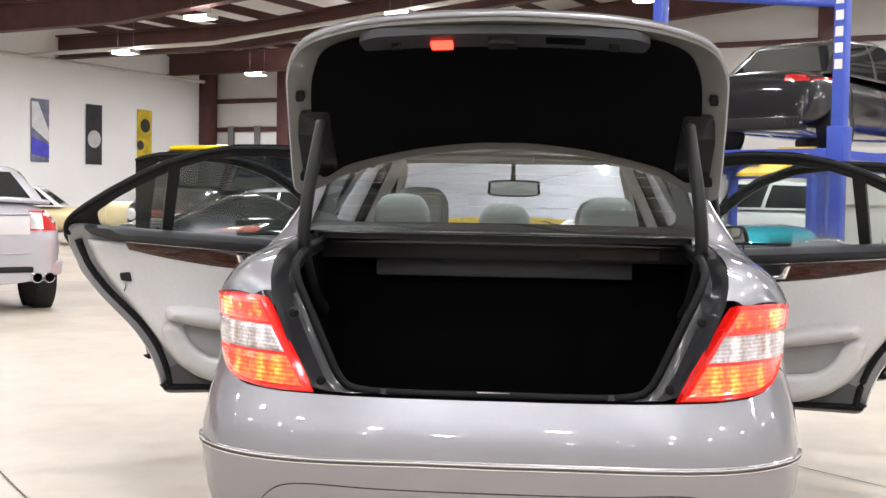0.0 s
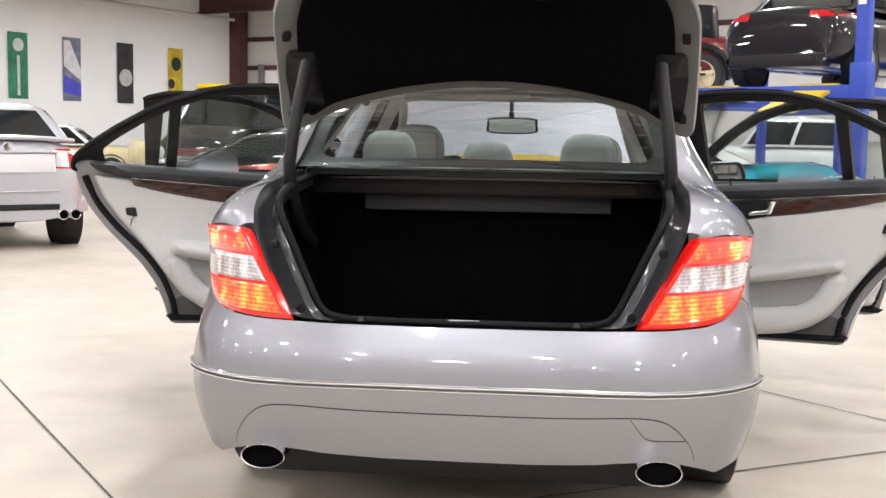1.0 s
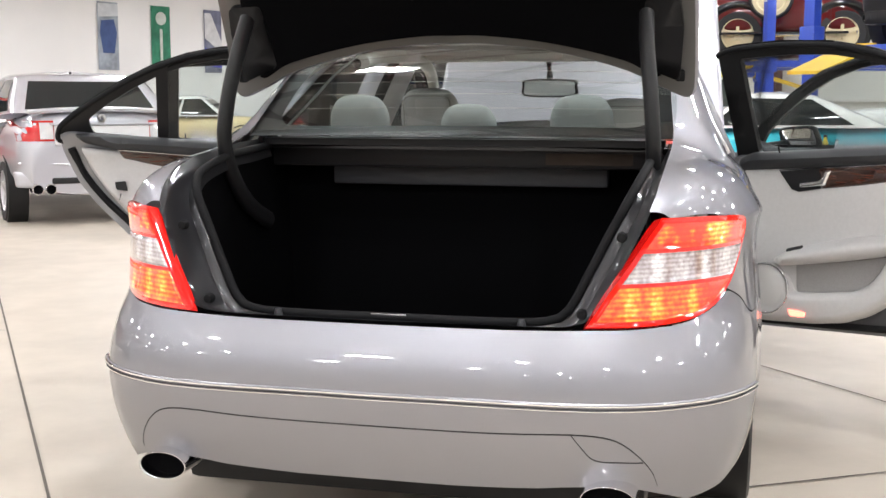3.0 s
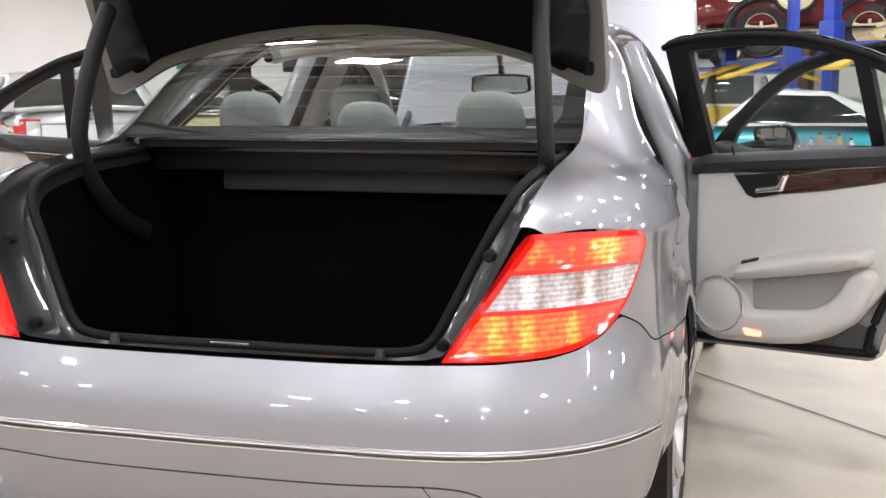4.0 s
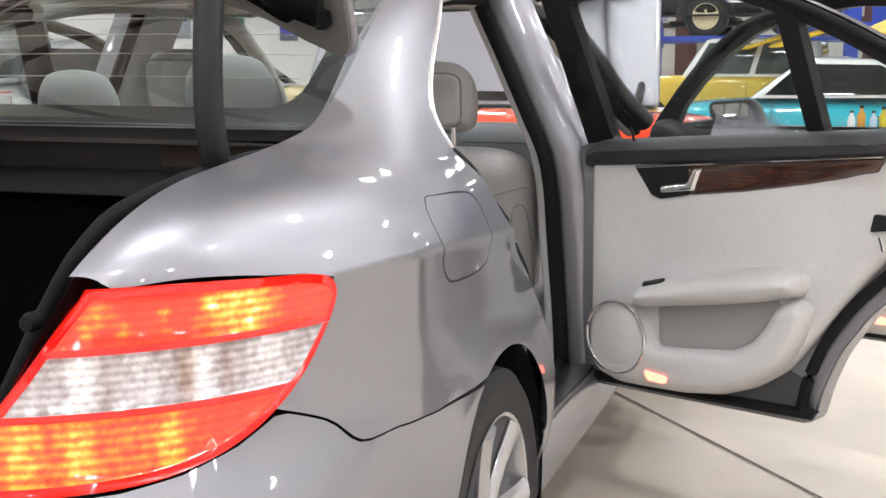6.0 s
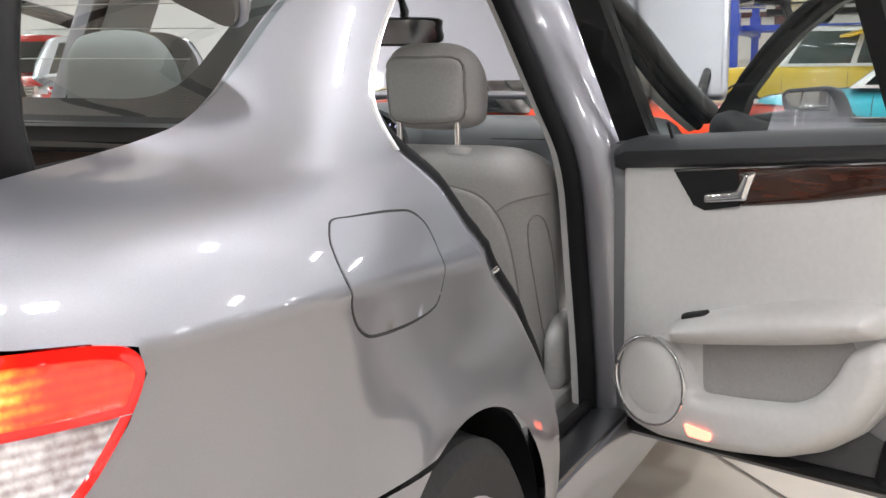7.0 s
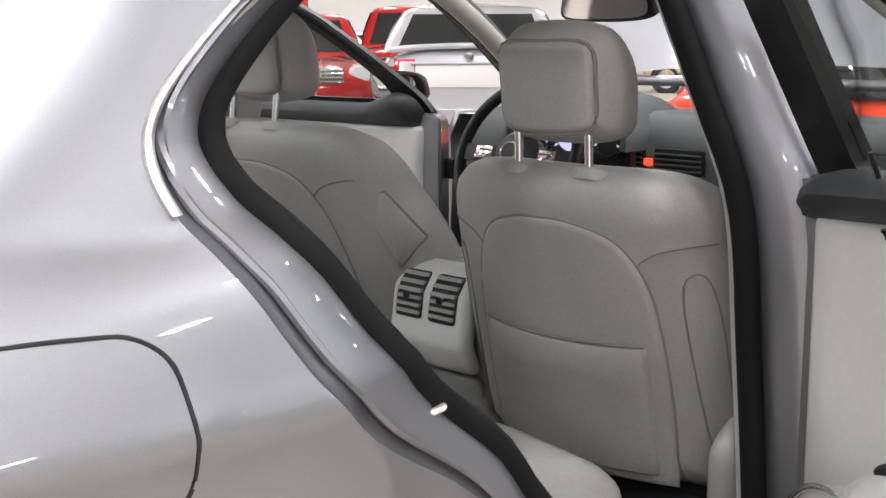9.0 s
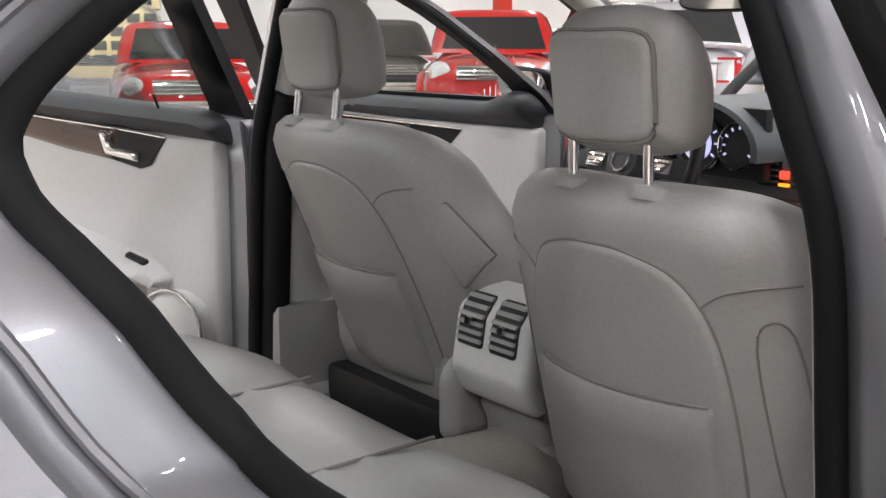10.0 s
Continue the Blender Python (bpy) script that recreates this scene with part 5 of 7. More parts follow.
    part("rail_seal", tube([M(x - 0.028, y, z - 0.04) for x, y, z in rail], 0.018, 8), RUBBER, car)
    part("rail_cover", tube([M(x - 0.05, y, z - 0.035) for x, y, z in rail], 0.028, 8), HEADLINER, car)
    # front wing
    fw = [(s_of_y(3.15), 0.36), (s_of_y(3.5), 0.36)] + [(s_of_y(3.84 + 0.335 * math.cos(radians(a))), 0.30 + 0.335 * math.sin(radians(a))) for a in range(168, 6, -12)] + [(s_of_y(4.2), 0.34), (s_of_y(4.4), 0.40), (s_of_y(4.4), 0.80), (s_of_y(3.9), 0.89), (s_of_y(3.15), 0.94)]
    part("front_wing", sheet(fw, [], lambda a, b: plan(a, b), 0.08, rim=0.02, mirror=mir), SILVER, car)
part("front_bumper", sheet([(-0.82, 0.22), (0.82, 0.22), (0.82, 0.78), (-0.82, 0.78)], [], lambda a, b: Vector((a, 4.58 - 0.25 * (abs(a) / 0.82) ** 2.5 - 0.08 * abs(b - 0.5), b)), 0.1, rim=0.03), SILVER, car)
part("engine_bay", box(-0.70, 0.70, 3.42, 4.35, 0.3, 0.78, 0.03), BLACK_TRIM, car)
# bonnet, raised
def bonnet(a, b):
    return Vector((a * (1 - 0.08 * b), 3.70 + 0.44 * b, 1.05 + 0.84 * b + 0.05 * (1 - (a / 0.75) ** 2)))
bl = rounded([(-0.76, -0.03), (0.76, -0.03), (0.745, 1.0), (0.4, 1.12), (-0.4, 1.12), (-0.745, 1.0)], 0.02, 3)
part("bonnet", sheet(bl, [], bonnet, 0.06, rim=0), SILVER, car, "silver bonnet raised open")
part("bonnet_edge", tube([bonnet(a, b) + Vector((0, 0.012, -0.006)) for a, b in bl], 0.016, 8, closed=True), SILVER, car)
for sgn in (1, -1):
    part("bonnet_hinge", tube([(sgn * 0.70, 3.50, 0.93), (sgn * 0.70, 3.62, 1.02), (sgn * 0.70, 3.74, 1.10)], 0.018, 8), BLACK_TRIM, car)
# windscreen
def wscreen(a, b):
    return Vector((a * (1 - 0.2 * b), 3.40 - 0.75 * b - 0.10 * (a / 0.7) ** 2 * (1 - b), 0.97 + 0.40 * b + 0.03 * math.sin(math.pi * b)))
part("windscreen", sheet([(-0.70, 0), (0.70, 0), (0.70, 1), (-0.70, 1)], [], wscreen, 0.12, rim=0), GLASS, car)
part("screen_header", box(-0.52, 0.52, 2.52, 2.68, 1.345, 1.40, 0.02), HEADLINER, car)

# ---- cabin floor and trim ----
CARPET = surface("black_carpet", (0.012, 0.012, 0.013), rough=0.95, spec=0.1, grain=0.3, grain_scale=300, bump=0.5, bump_scale=500)
CARPET_GREY = surface("grey_carpet", (0.25, 0.235, 0.215), rough=0.95, spec=0.1, grain=0.15, grain_scale=300, bump=0.4, bump_scale=500)
part("cabin_floor", box(-0.76, 0.76, 1.4, 3.5, 0.19, 0.235), CARPET, car, "black carpet")
part("floor_tunnel", pillow(rounded([(-0.20, 1.5), (0.20, 1.5), (0.18, 3.3), (-0.18, 3.3)], 0.05), lambda a, b, h: Vector((a, b, 0.235 + h)), 0.20, 0.0, 0.14, 0.06), CARPET_GREY, car)

# ---- seats ----
def build_front_seat(cx):
    """Front seat seen from behind: leaning back, piped shell, pocket, head restraint."""
    seat = part("front_seat", pillow(rounded([(cx - 0.25, 2.22), (cx + 0.25, 2.22), (cx + 0.26, 2.72), (cx - 0.26, 2.72)], 0.08, 5), lambda a, b, h: Vector((a, b, 0.50 + h + 0.08 * (b - 2.2))), 0.07, 0.16, 0.09, 0.05), GREY_LEATHER, car, "grey leather front seat")
    lean = lambda z: 2.105 + (0.98 - z) * 0.23 + (0.20 * (0.87 - z) if cx < 0 else 0.0)   # the driver's seat leans further back

    def B(a, b, h):
        """a across, b height, h backwards; the back is rounded across and hollow towards the middle."""
        u = (a - cx) / (0.37 if cx < 0 and a > cx else 0.27)
        y = lean(b) + 0.055 * abs(u) ** 2.4 - 0.012 * math.cos(min(1, abs(u) * 1.6) * math.pi / 2)
        return Vector((a, y - h, b))

    out = smooth_curve([(0.0, 0.950), (0.15, 0.948), (0.225, 0.930), (0.262, 0.892), (0.272, 0.83), (0.276, 0.74), (0.274, 0.62), (0.258, 0.50), (0.245, 0.42), (0.18, 0.40), (0.0, 0.395)], 4)
    ease = lambda t: t * t * (3 - 2 * t)
    wide = lambda a, b: a + (0.075 * min(1, a / 0.25) * ease(min(1, max(0, (0.96 - b) / 0.30))) if cx < 0 else 0.0)   # broad inner bolster
    loop = [(cx + wide(a, b), b) for a, b in out] + [(cx - a * 1.085, b) for a, b in out[-2:0:-1]]
    ring = resample(loop, 0.02)

    def on_back(a, b, lift=0.0):
        """A point on the padded back itself."""
        d = float(distance(ring, np.array([[a, b]]))[0])
        k = (1 - (1 - min(d / 0.075, 1)) ** 2) ** 0.5
        return B(a, b, 0.075 * k + lift)

    back = part("seat_back", pillow(loop, B, 0.075, 0.13, 0.075, 0.02), GREY_LEATHER, seat)
    pp = smooth_curve([(0.190, 0.41), (0.196, 0.55), (0.192, 0.67), (0.175, 0.770), (0.132, 0.836), (0.06, 0.862), (0.0, 0.866)], 6)
    panel = [(cx + a, b) for a, b in pp] + [(cx - a, b) for a, b in pp[-2::-1]]
    part("shell_panel", pillow(panel, lambda a, b, h: B(a, b, 0.070 + h), 0.012, 0.0, 0.012, 0.02), GREY_LEATHER, back)
    part("panel_piping", tube([on_back(a, b, -0.001) for a, b in panel], 0.0028, 6), SEAM, back)
    hem = [(cx + x, 0.664 - 0.006 * (1 - (x / 0.168) ** 2)) for x in np.linspace(0.168, -0.168, 18)]
    pk = [(cx - 0.166, 0.43), (cx + 0.166, 0.43)] + hem
    part("map_pocket", pillow(pk, lambda a, b, h: B(a, b, 0.080 + h), 0.012 , 0.0, 0.006, 0.02, extra=lambda V, d: 0.010 * np.exp(-((V[:, 1] - 0.63) / 0.05) ** 2) * np.clip(d / 0.05, 0, 1)), GREY_LEATHER, back)
    part("pocket_hem", tube([B(a, b + 0.001, 0.0905) for a, b in hem], 0.0022, 6), SEAM, back)
    for sg in (1, -1):
        part("bolster_seam", tube([on_back(cx + sg * a, b) for a, b in smooth_curve([(0.150, 0.79), (0.19, 0.82), (0.235, 0.834), (0.264, 0.838)], 6)], 0.0018, 6), SEAM, back)
        if cx < 0 and sg > 0:
            continue
        bo = smooth_curve([(0.226, 0.75), (0.240, 0.790), (0.258, 0.772), (0.266, 0.67), (0.262, 0.54), (0.252, 0.45), (0.240, 0.46), (0.233, 0.60)], 4, closed=True)
        part("bolster_panel", tube([on_back(cx + sg * a, b) for a, b in bo], 0.0018, 6, closed=True), SEAM, back)
    if cx < 0:
        tri = rounded([(cx + 0.300, 0.820), (cx + 0.346, 0.715), (cx + 0.312, 0.655), (cx + 0.290, 0.735)], 0.012, 4)
        part("release_cover", pillow(tri, lambda a, b, h: on_back(a, b, h + 0.003), 0.010, 0.012, 0.008, 0.006), GREY_LEATHER, back)
        part("release_edge", tube([on_back(a, b, 0.003) for a, b in tri], 0.0024, 6, closed=True), SEAM, back)
    # head restraint
    hy = lambda z: 2.085 + (1.1 - z) * 0.12
    def Hd(a, b, h):
        u = (a - cx) / 0.14
        return Vector((a, hy(b) + 0.03 * u * u - h, b))
    ho = smooth_curve([(0.0, 1.182), (0.07, 1.178), (0.112, 1.157), (0.136, 1.11), (0.138, 1.045), (0.124, 1.000), (0.07, 0.986), (0.0, 0.984)], 5)
    hloop = [(cx + 0.007 + a * 0.87, b) for a, b in ho] + [(cx + 0.007 - a * 0.87, b) for a, b in ho[-2:0:-1]]
    head = part("head_restraint", pillow(hloop, Hd, 0.055, 0.06, 0.055, 0.015), GREY_LEATHER, seat)
    hp = smooth_curve([(-0.098, 1.142), (0.0, 1.148), (0.098, 1.142), (0.107, 1.080), (0.103, 1.022), (0.075, 1.006), (0.0, 1.002), (-0.075, 1.006), (-0.103, 1.022), (-0.107, 1.080)], 4, closed=True)
    part("head_cushion", pillow([(cx + 0.007 + a * 0.87, b) for a, b in hp], lambda a, b, h: Hd(a, b, 0.046 + h), 0.014, 0.0, 0.012, 0.012), GREY_LEATHER, head)
    part("head_piping", tube([Hd(cx + 0.007 + a * 0.87, b, 0.049) for a, b in hp], 0.004, 6, closed=True), SEAM, head)
    for dx in (-0.072, 0.074):
        part("head_post", tube([(cx + dx, lean(0.95) - 0.035, 0.93), (cx + dx, hy(1.03) - 0.02, 1.04)], 0.0075, 10), CHROME, head, "chrome post")
        col = lathe([(0.034, -0.012), (0.034, 0.0), (0.031, 0.006), (0.014, 0.010), (0.008, 0.010)], 24, "z")
        bmesh.ops.scale(col, vec=(1, 0.7, 1), verts=col.verts)
        part("post_collar", col, GREY_LEATHER, head, m=pose(cx + dx, lean(0.95) - 0.03, 0.939, -14))
    part("seat_base", box(cx - 0.22, cx + 0.22, 2.2, 2.7, 0.235, 0.40, 0.02), BLACK_TRIM, seat)
    part("seat_lever_cover", pillow(rounded([(2.17, 0.36), (2.17, 0.50), (2.26, 0.56), (2.34, 0.50), (2.34, 0.36)], 0.03), lambda a, b, h: Vector((cx + 0.262 + h, a, b)), 0.03, 0.02, 0.03, 0.03), GREY_LEATHER, seat)
    return seat


part("pillar_foot_cover", box(-0.73, -0.68, 2.12, 2.46, 0.30, 0.56, 0.02), GREY_LEATHER, car)
build_front_seat(0.395)
build_front_seat(-0.395).location.z = 0.04     # the driver's seat is set higher

# the seat leather again, light through the rear screen put into its tone
LEATHER_LIT = surface("grey_leather_lit", (0.36, 0.365, 0.36), rough=0.5, grain=0.05, grain_scale=160, bump=0.2, bump_scale=420)
bench = part("rear_bench", pillow(rounded([(-0.66, 1.30), (0.66, 1.30), (0.68, 1.93), (0.40, 1.985), (0.15, 1.955), (-0.15, 1.955), (-0.40, 1.985), (-0.68, 1.93)], 0.07, 4),
             lambda a, b, h: Vector((a, b, 0.455 + h + 0.05 * (b - 1.3))), 0.075, 0.20, 0.12, 0.035,
             extra=lambda V, d: -0.014 * np.exp(-((np.abs(V[:, 0]) - 0.19) / 0.015) ** 2) - 0.010 * np.exp(-((V[:, 1] - 1.78) / 0.012) ** 2)), GREY_LEATHER, car, "grey leather rear bench")
for x in (-0.19, 0.19):
    part("bench_seam", tube([(x, y, 0.455 + 0.0665 + 0.05 * (y - 1.3)) for y in np.linspace(1.38, 1.93, 12)], 0.003, 6), SEAM, bench)
part("bench_back", pillow(rounded([(-0.64, 0.48), (0.64, 0.48), (0.62, 1.0), (0.45, 1.06), (-0.45, 1.06), (-0.62, 1.0)], 0.07, 4), lambda a, b, h: Vector((a, 1.335 - (b - 0.48) * 0.36 + h, b)), 0.07, 0.02, 0.1, 0.05), GREY_LEATHER, bench)
for hx, w, hh in ((-0.355, 0.098, 1.188), (0.0, 0.092, 1.160), (0.355, 0.098, 1.188)):
    o = smooth_curve([(0.0, hh), (0.6 * w, hh - 0.008), (0.92 * w, hh - 0.045), (w, hh - 0.10), (0.9 * w, 1.035), (0.0, 1.03)], 5)
    lp = [(hx + a, b) for a, b in o] + [(hx - a, b) for a, b in o[-2:0:-1]]
    part("rear_head_restraint", pillow(lp, lambda a, b, h: Vector((a, 1.075 - (b - 1.05) * 0.15 + h, b)), 0.045, 0.045, 0.05, 0.02), LEATHER_LIT, bench, "pale grey rear head restraint")

# ---- console, dashboard, wheel, mirror ----
con = part("centre_console", pillow(rounded([(-0.105, 2.24), (0.105, 2.24), (0.11, 2.9), (-0.11, 2.9)], 0.03, 4), lambda a, b, h: Vector((a, b, 0.56 + h)), 0.14, 0.33, 0.035, 0.03), GREY_LEATHER, car, "grey centre console with rear air vents")
def CF(a, b, h):
    """Rear face of the console: slopes forward above, backward below."""
    y = float(np.interp(b, [0.24, 0.44, 0.50, 0.56, 0.66, 0.705, 0.72], [2.27, 2.245, 2.215, 2.185, 2.20, 2.235, 2.27]))
    return Vector((a, y - h, b))
part("console_rear", pillow(rounded([(-0.105, 0.50), (0.105, 0.50), (0.105, 0.712), (-0.105, 0.712)], 0.02, 3), lambda a, b, h: CF(a, b, h), 0.02, 0.03, 0.02, 0.015), LIGHT_TRIM, con)
part("console_foot", pillow(rounded([(-0.085, 0.26), (0.085, 0.26), (0.095, 0.49), (-0.095, 0.49)], 0.02, 3), lambda a, b, h: CF(a, b, h - 0.01), 0.012, 0.03, 0.02, 0.02), GREY_LEATHER, con)
for cx in (-0.046, 0.046):
    v = part("rear_vent", slab(rounded([(cx - 0.036, 0.605), (cx + 0.036, 0.605), (cx + 0.036, 0.695), (cx - 0.036, 0.695)], 0.008), lambda a, b, h: CF(a, b, h), 0.016, 0.0225, 0.02), BLACK_TRIM, con, "black louvred air vent")
    for k in range(6):
        z = 0.614 + k * 0.0145
        part("vent_slat", slab([(cx - 0.033, z), (cx + 0.033, z), (cx + 0.033, z + 0.006), (cx - 0.033, z + 0.006)], lambda a, b, h: CF(a, b, h), 0.022, 0.028, 0.1), GREY_LEATHER, v)
    part("vent_knob", slab(rounded([(cx - 0.008, 0.645), (cx + 0.008, 0.645), (cx + 0.008, 0.657), (cx - 0.008, 0.657)], 0.003), lambda a, b, h: CF(a, b, h), 0.026, 0.034, 0.1), CHROME, v)
DASH = surface("dark_green_grey_dash", (0.085, 0.095, 0.10), rough=0.55, bump=0.25, bump_scale=600, stain=0.1)
dash = part("dashboard", pillow(rounded([(-0.72, 3.04), (-0.4, 3.00), (0.0, 3.05), (0.4, 3.01), (0.72, 3.04), (0.70, 3.44), (-0.70, 3.44)], 0.05, 4), lambda a, b, h: Vector((a, b, 0.87 + h - 0.02 * (b - 3.0))), 0.10, 0.28, 0.10, 0.04), DASH, car, "dark soft-touch dashboard")
part("glovebox_line", tube([(x, 3.012, 0.905) for x in np.linspace(0.18, 0.62, 10)], 0.002, 5), LINE_DARK, dash)
# hooded instruments
CLX, CLZ = -0.275, 0.905
arch_pts = [(CLX + 0.20 * math.cos(radians(a)), CLZ - 0.01 + 0.115 * math.sin(radians(a))) for a in range(-10, 191, 10)]
part("instrument_hood", strip([[(x, 3.24, z) for x, z in arch_pts], [(x, 2.95, z) for x, z in arch_pts], [(CLX + (x - CLX) * 0.93, 2.945, CLZ + (z - CLZ) * 0.90) for x, z in arch_pts], [(CLX + (x - CLX) * 0.90, 3.0, CLZ + (z - CLZ) * 0.86) for x, z in arch_pts]]), DASH, dash)
part("cluster_face", box(CLX - 0.185, CLX + 0.185, 2.992, 3.02, CLZ - 0.075, CLZ + 0.085, 0.01), BLACK_TRIM, dash)
BLUE_LCD = glow("display_blue_white", (0.62, 0.62, 1.0), 0.55)
for dx, r in ((-0.115, 0.050), (0.0, 0.066), (0.115, 0.050)):
    dm = pose(CLX + dx, 2.990, CLZ, -6)
    gg = part("dial", lathe([(0.0, 0.0), (r * 0.9, 0.0), (r, -0.008), (r * 1.06, -0.006), (r * 1.08, 0.004)], 32, "y"), BLACK_TRIM, dash, m=dm)
    part("dial_ring", lathe([(r * 1.04, -0.007), (r * 1.07, -0.009), (r * 1.10, -0.004)], 32, "y"), CHROME, gg, m=dm)
    for k in range(9):
        part("dial_mark", box(-0.0022, 0.0022, -0.004, -0.002, r * 0.72, r * 0.88, m=dm @ pose(0, 0, 0, 0, k * 30 - 120, 0)), BLUE_LCD, gg)
part("dial_display", slab(disc(CLX, CLZ, 0.041), lambda a, b, h: Vector((a, h, b)), 2.980, 2.986, 1), BLUE_LCD, dash, "lit blue-white display")
part("wood_dash_strip", box(-0.70, 0.70, 3.025, 3.045, 0.765, 0.795, 0.003), WOOD, dash)
HAZ = glow("hazard_red", (1.0, 0.05, 0.03), 1.5)
for cx in (-0.150, 0.020):
    v = part("dash_vent", box(cx - 0.072, cx + 0.072, 3.035, 3.06, 0.818, 0.882, 0.006), BLACK_TRIM, dash)
    for k in range(4):
        part("vent_slat", box(cx - 0.066, cx + 0.066, 3.028, 3.038, 0.828 + k * 0.013, 0.832 + k * 0.013), DASH, v)
part("hazard_switch", box(-0.076, -0.054, 3.026, 3.036, 0.838, 0.856, 0.003), HAZ, dash, "small red hazard switch")
part("belt_lamp", box(-0.078, -0.052, 3.026, 3.036, 0.822, 0.829, 0.002), glow("amber_lamp", (1.0, 0.35, 0.02), 1.0), dash)
part("radio_panel", box(-0.19, 0.065, 3.02, 3.05, 0.60, 0.755, 0.006), BLACK_TRIM, dash)
for k in range(5):
    part("radio_key", box(-0.175 + k * 0.047, -0.14 + k * 0.047, 3.012, 3.022, 0.66, 0.68, 0.003), CHROME if k % 2 else DASH, dash)
sw = pose(-0.30, 2.80, 0.865, 68, 0, 0)
ringp = [(0.185 * math.cos(2 * math.pi * k / 40), 0.185 * math.sin(2 * math.pi * k / 40), 0) for k in range(40)]
wheel_ = part("steering_wheel", tube(ringp, 0.016, 12, closed=True), BLACK_TRIM, car, "black leather steering wheel", m=sw)
part("wheel_hub", lathe([(0.0, 0.035), (0.045, 0.03), (0.068, 0.0), (0.06, -0.04)], 28, "z"), DARK_TRIM, wheel_, m=sw)
for an in (0, 180, 240, 300):
    part("wheel_spoke", box(0.05, 0.18, -0.022, 0.022, -0.012, 0.006, 0.006, m=sw @ pose(0, 0, 0, 0, 0, an)), DARK_TRIM, wheel_)
    part("spoke_keys", box(0.075, 0.13, -0.016, 0.016, 0.006, 0.012, 0.003, m=sw @ pose(0, 0, 0, 0, 0, an)), CHROME if an in (0, 180) else DARK_TRIM, wheel_)
part("wheel_badge", lathe([(0.022, 0.0), (0.025, 0.003), (0.028, 0.0)], 24, "z"), CHROME, wheel_, m=sw @ pose(0, 0, 0.036))
mir_m = pose(0.005, 2.75, 1.226, 4, 0, 0)
im = part("inner_mirror", pillow(smooth_curve([(-0.125, 0.012), (-0.115, 0.04), (0, 0.046), (0.115, 0.04), (0.125, 0.012), (0.118, -0.03), (0, -0.038), (-0.118, -0.03)], 5, closed=True), lambda a, b, h: Vector((a, -h, b)), 0.012, 0.03, 0.015, 0.012), BLACK_TRIM, car, "black interior mirror", m=mir_m)
part("mirror_face", slab(smooth_curve([(-0.113, 0.012), (-0.104, 0.033), (0, 0.038), (0.104, 0.033), (0.113, 0.012), (0.107, -0.024), (0, -0.031), (-0.107, -0.024)], 5, closed=True), lambda a, b, h: Vector((a, -h, b)), 0.0115, 0.0135, 0.1), CHROME, im, m=mir_m)
part("mirror_stem", tube([(0, 2.77, 1.245), (0, 2.78, 1.29), (0, 2.74, 1.345), (0, 2.70, 1.38)], 0.014, 8), BLACK_TRIM, im)
part("overhead_console", box(-0.10, 0.10, 2.45, 2.66, 1.345, 1.385, 0.012), HEADLINER, car)
for x in (-0.32, 0.32):
    part("sun_visor", box(x - 0.16, x + 0.16, 2.50, 2.66, 1.345, 1.36, 0.006), HEADLINER, car)

# ---- wheels ----
def build_wheel(x, y, sgn):
    m = pose(sgn * x, y, FZ + 0.317)
    fl = lambda bm: mirror_bm(bm) if sgn < 0 else bm
    w = part("wheel", fl(lathe([(0.215, -0.10), (0.29, -0.108), (0.312, -0.092), (0.317, -0.06), (0.317, 0.06), (0.312, 0.092), (0.29, 0.108), (0.222, 0.10), (0.215, 0.08)], 56, "x")), TYRE, car, "black road tyre on an alloy wheel", m=m)
    for k in range(-2, 3):
        part("tread_groove", fl(lathe([(0.3172, k * 0.035 - 0.004), (0.3185, k * 0.035 - 0.012), (0.3185, k * 0.035 - 0.022), (0.3172, k * 0.035 - 0.030)], 56, "x")), TYRE, w, m=m)
    r = part("rim", fl(lathe([(0.22, 0.098), (0.226, 0.104), (0.219, 0.102), (0.205, 0.06), (0.20, -0.09), (0.10, -0.09), (0.0, -0.09)], 48, "x")), ALLOY, w, "silver alloy rim", m=m)
    for k in range(7):
        a = 2 * math.pi * k / 7
        ca, sa = math.cos(a), math.sin(a)
        P = [Vector((0.075 + 0.02 * (rr / 0.2) ** 2, rr * ca, rr * sa)) for rr in (0.03, 0.08, 0.14, 0.20, 0.214)]
        part("spoke", fl(tube(P, [0.030, 0.027, 0.025, 0.028, 0.032], 8, flat=0.5, up=(1, 0, 0))), ALLOY, r, m=m)
    part("hub_cap", fl(lathe([(0.0, 0.092), (0.03, 0.09), (0.045, 0.08), (0.05, 0.05)], 24, "x")), ALLOY, r, m=m)
    part("brake_disc", fl(lathe([(0.08, -0.02), (0.155, -0.02), (0.155, -0.035)], 36, "x")), ALLOY, w, m=m)


for yy in (HUB[0], 3.87):
    for sgn in (1, -1):
        build_wheel(0.775, yy, sgn)
for sgn in (1, -1):
    for yy in (HUB[0], 3.87):
        li = lathe([(0.345, -0.12), (0.352, 0.085), (0.336, 0.093)], 40, "x")
        if sgn < 0:
            mirror_bm(li)
        part("wheel_arch_liner", li, BLACK_TRIM, car, m=pose(sgn * 0.79, yy, HUB[1] + 0.013))

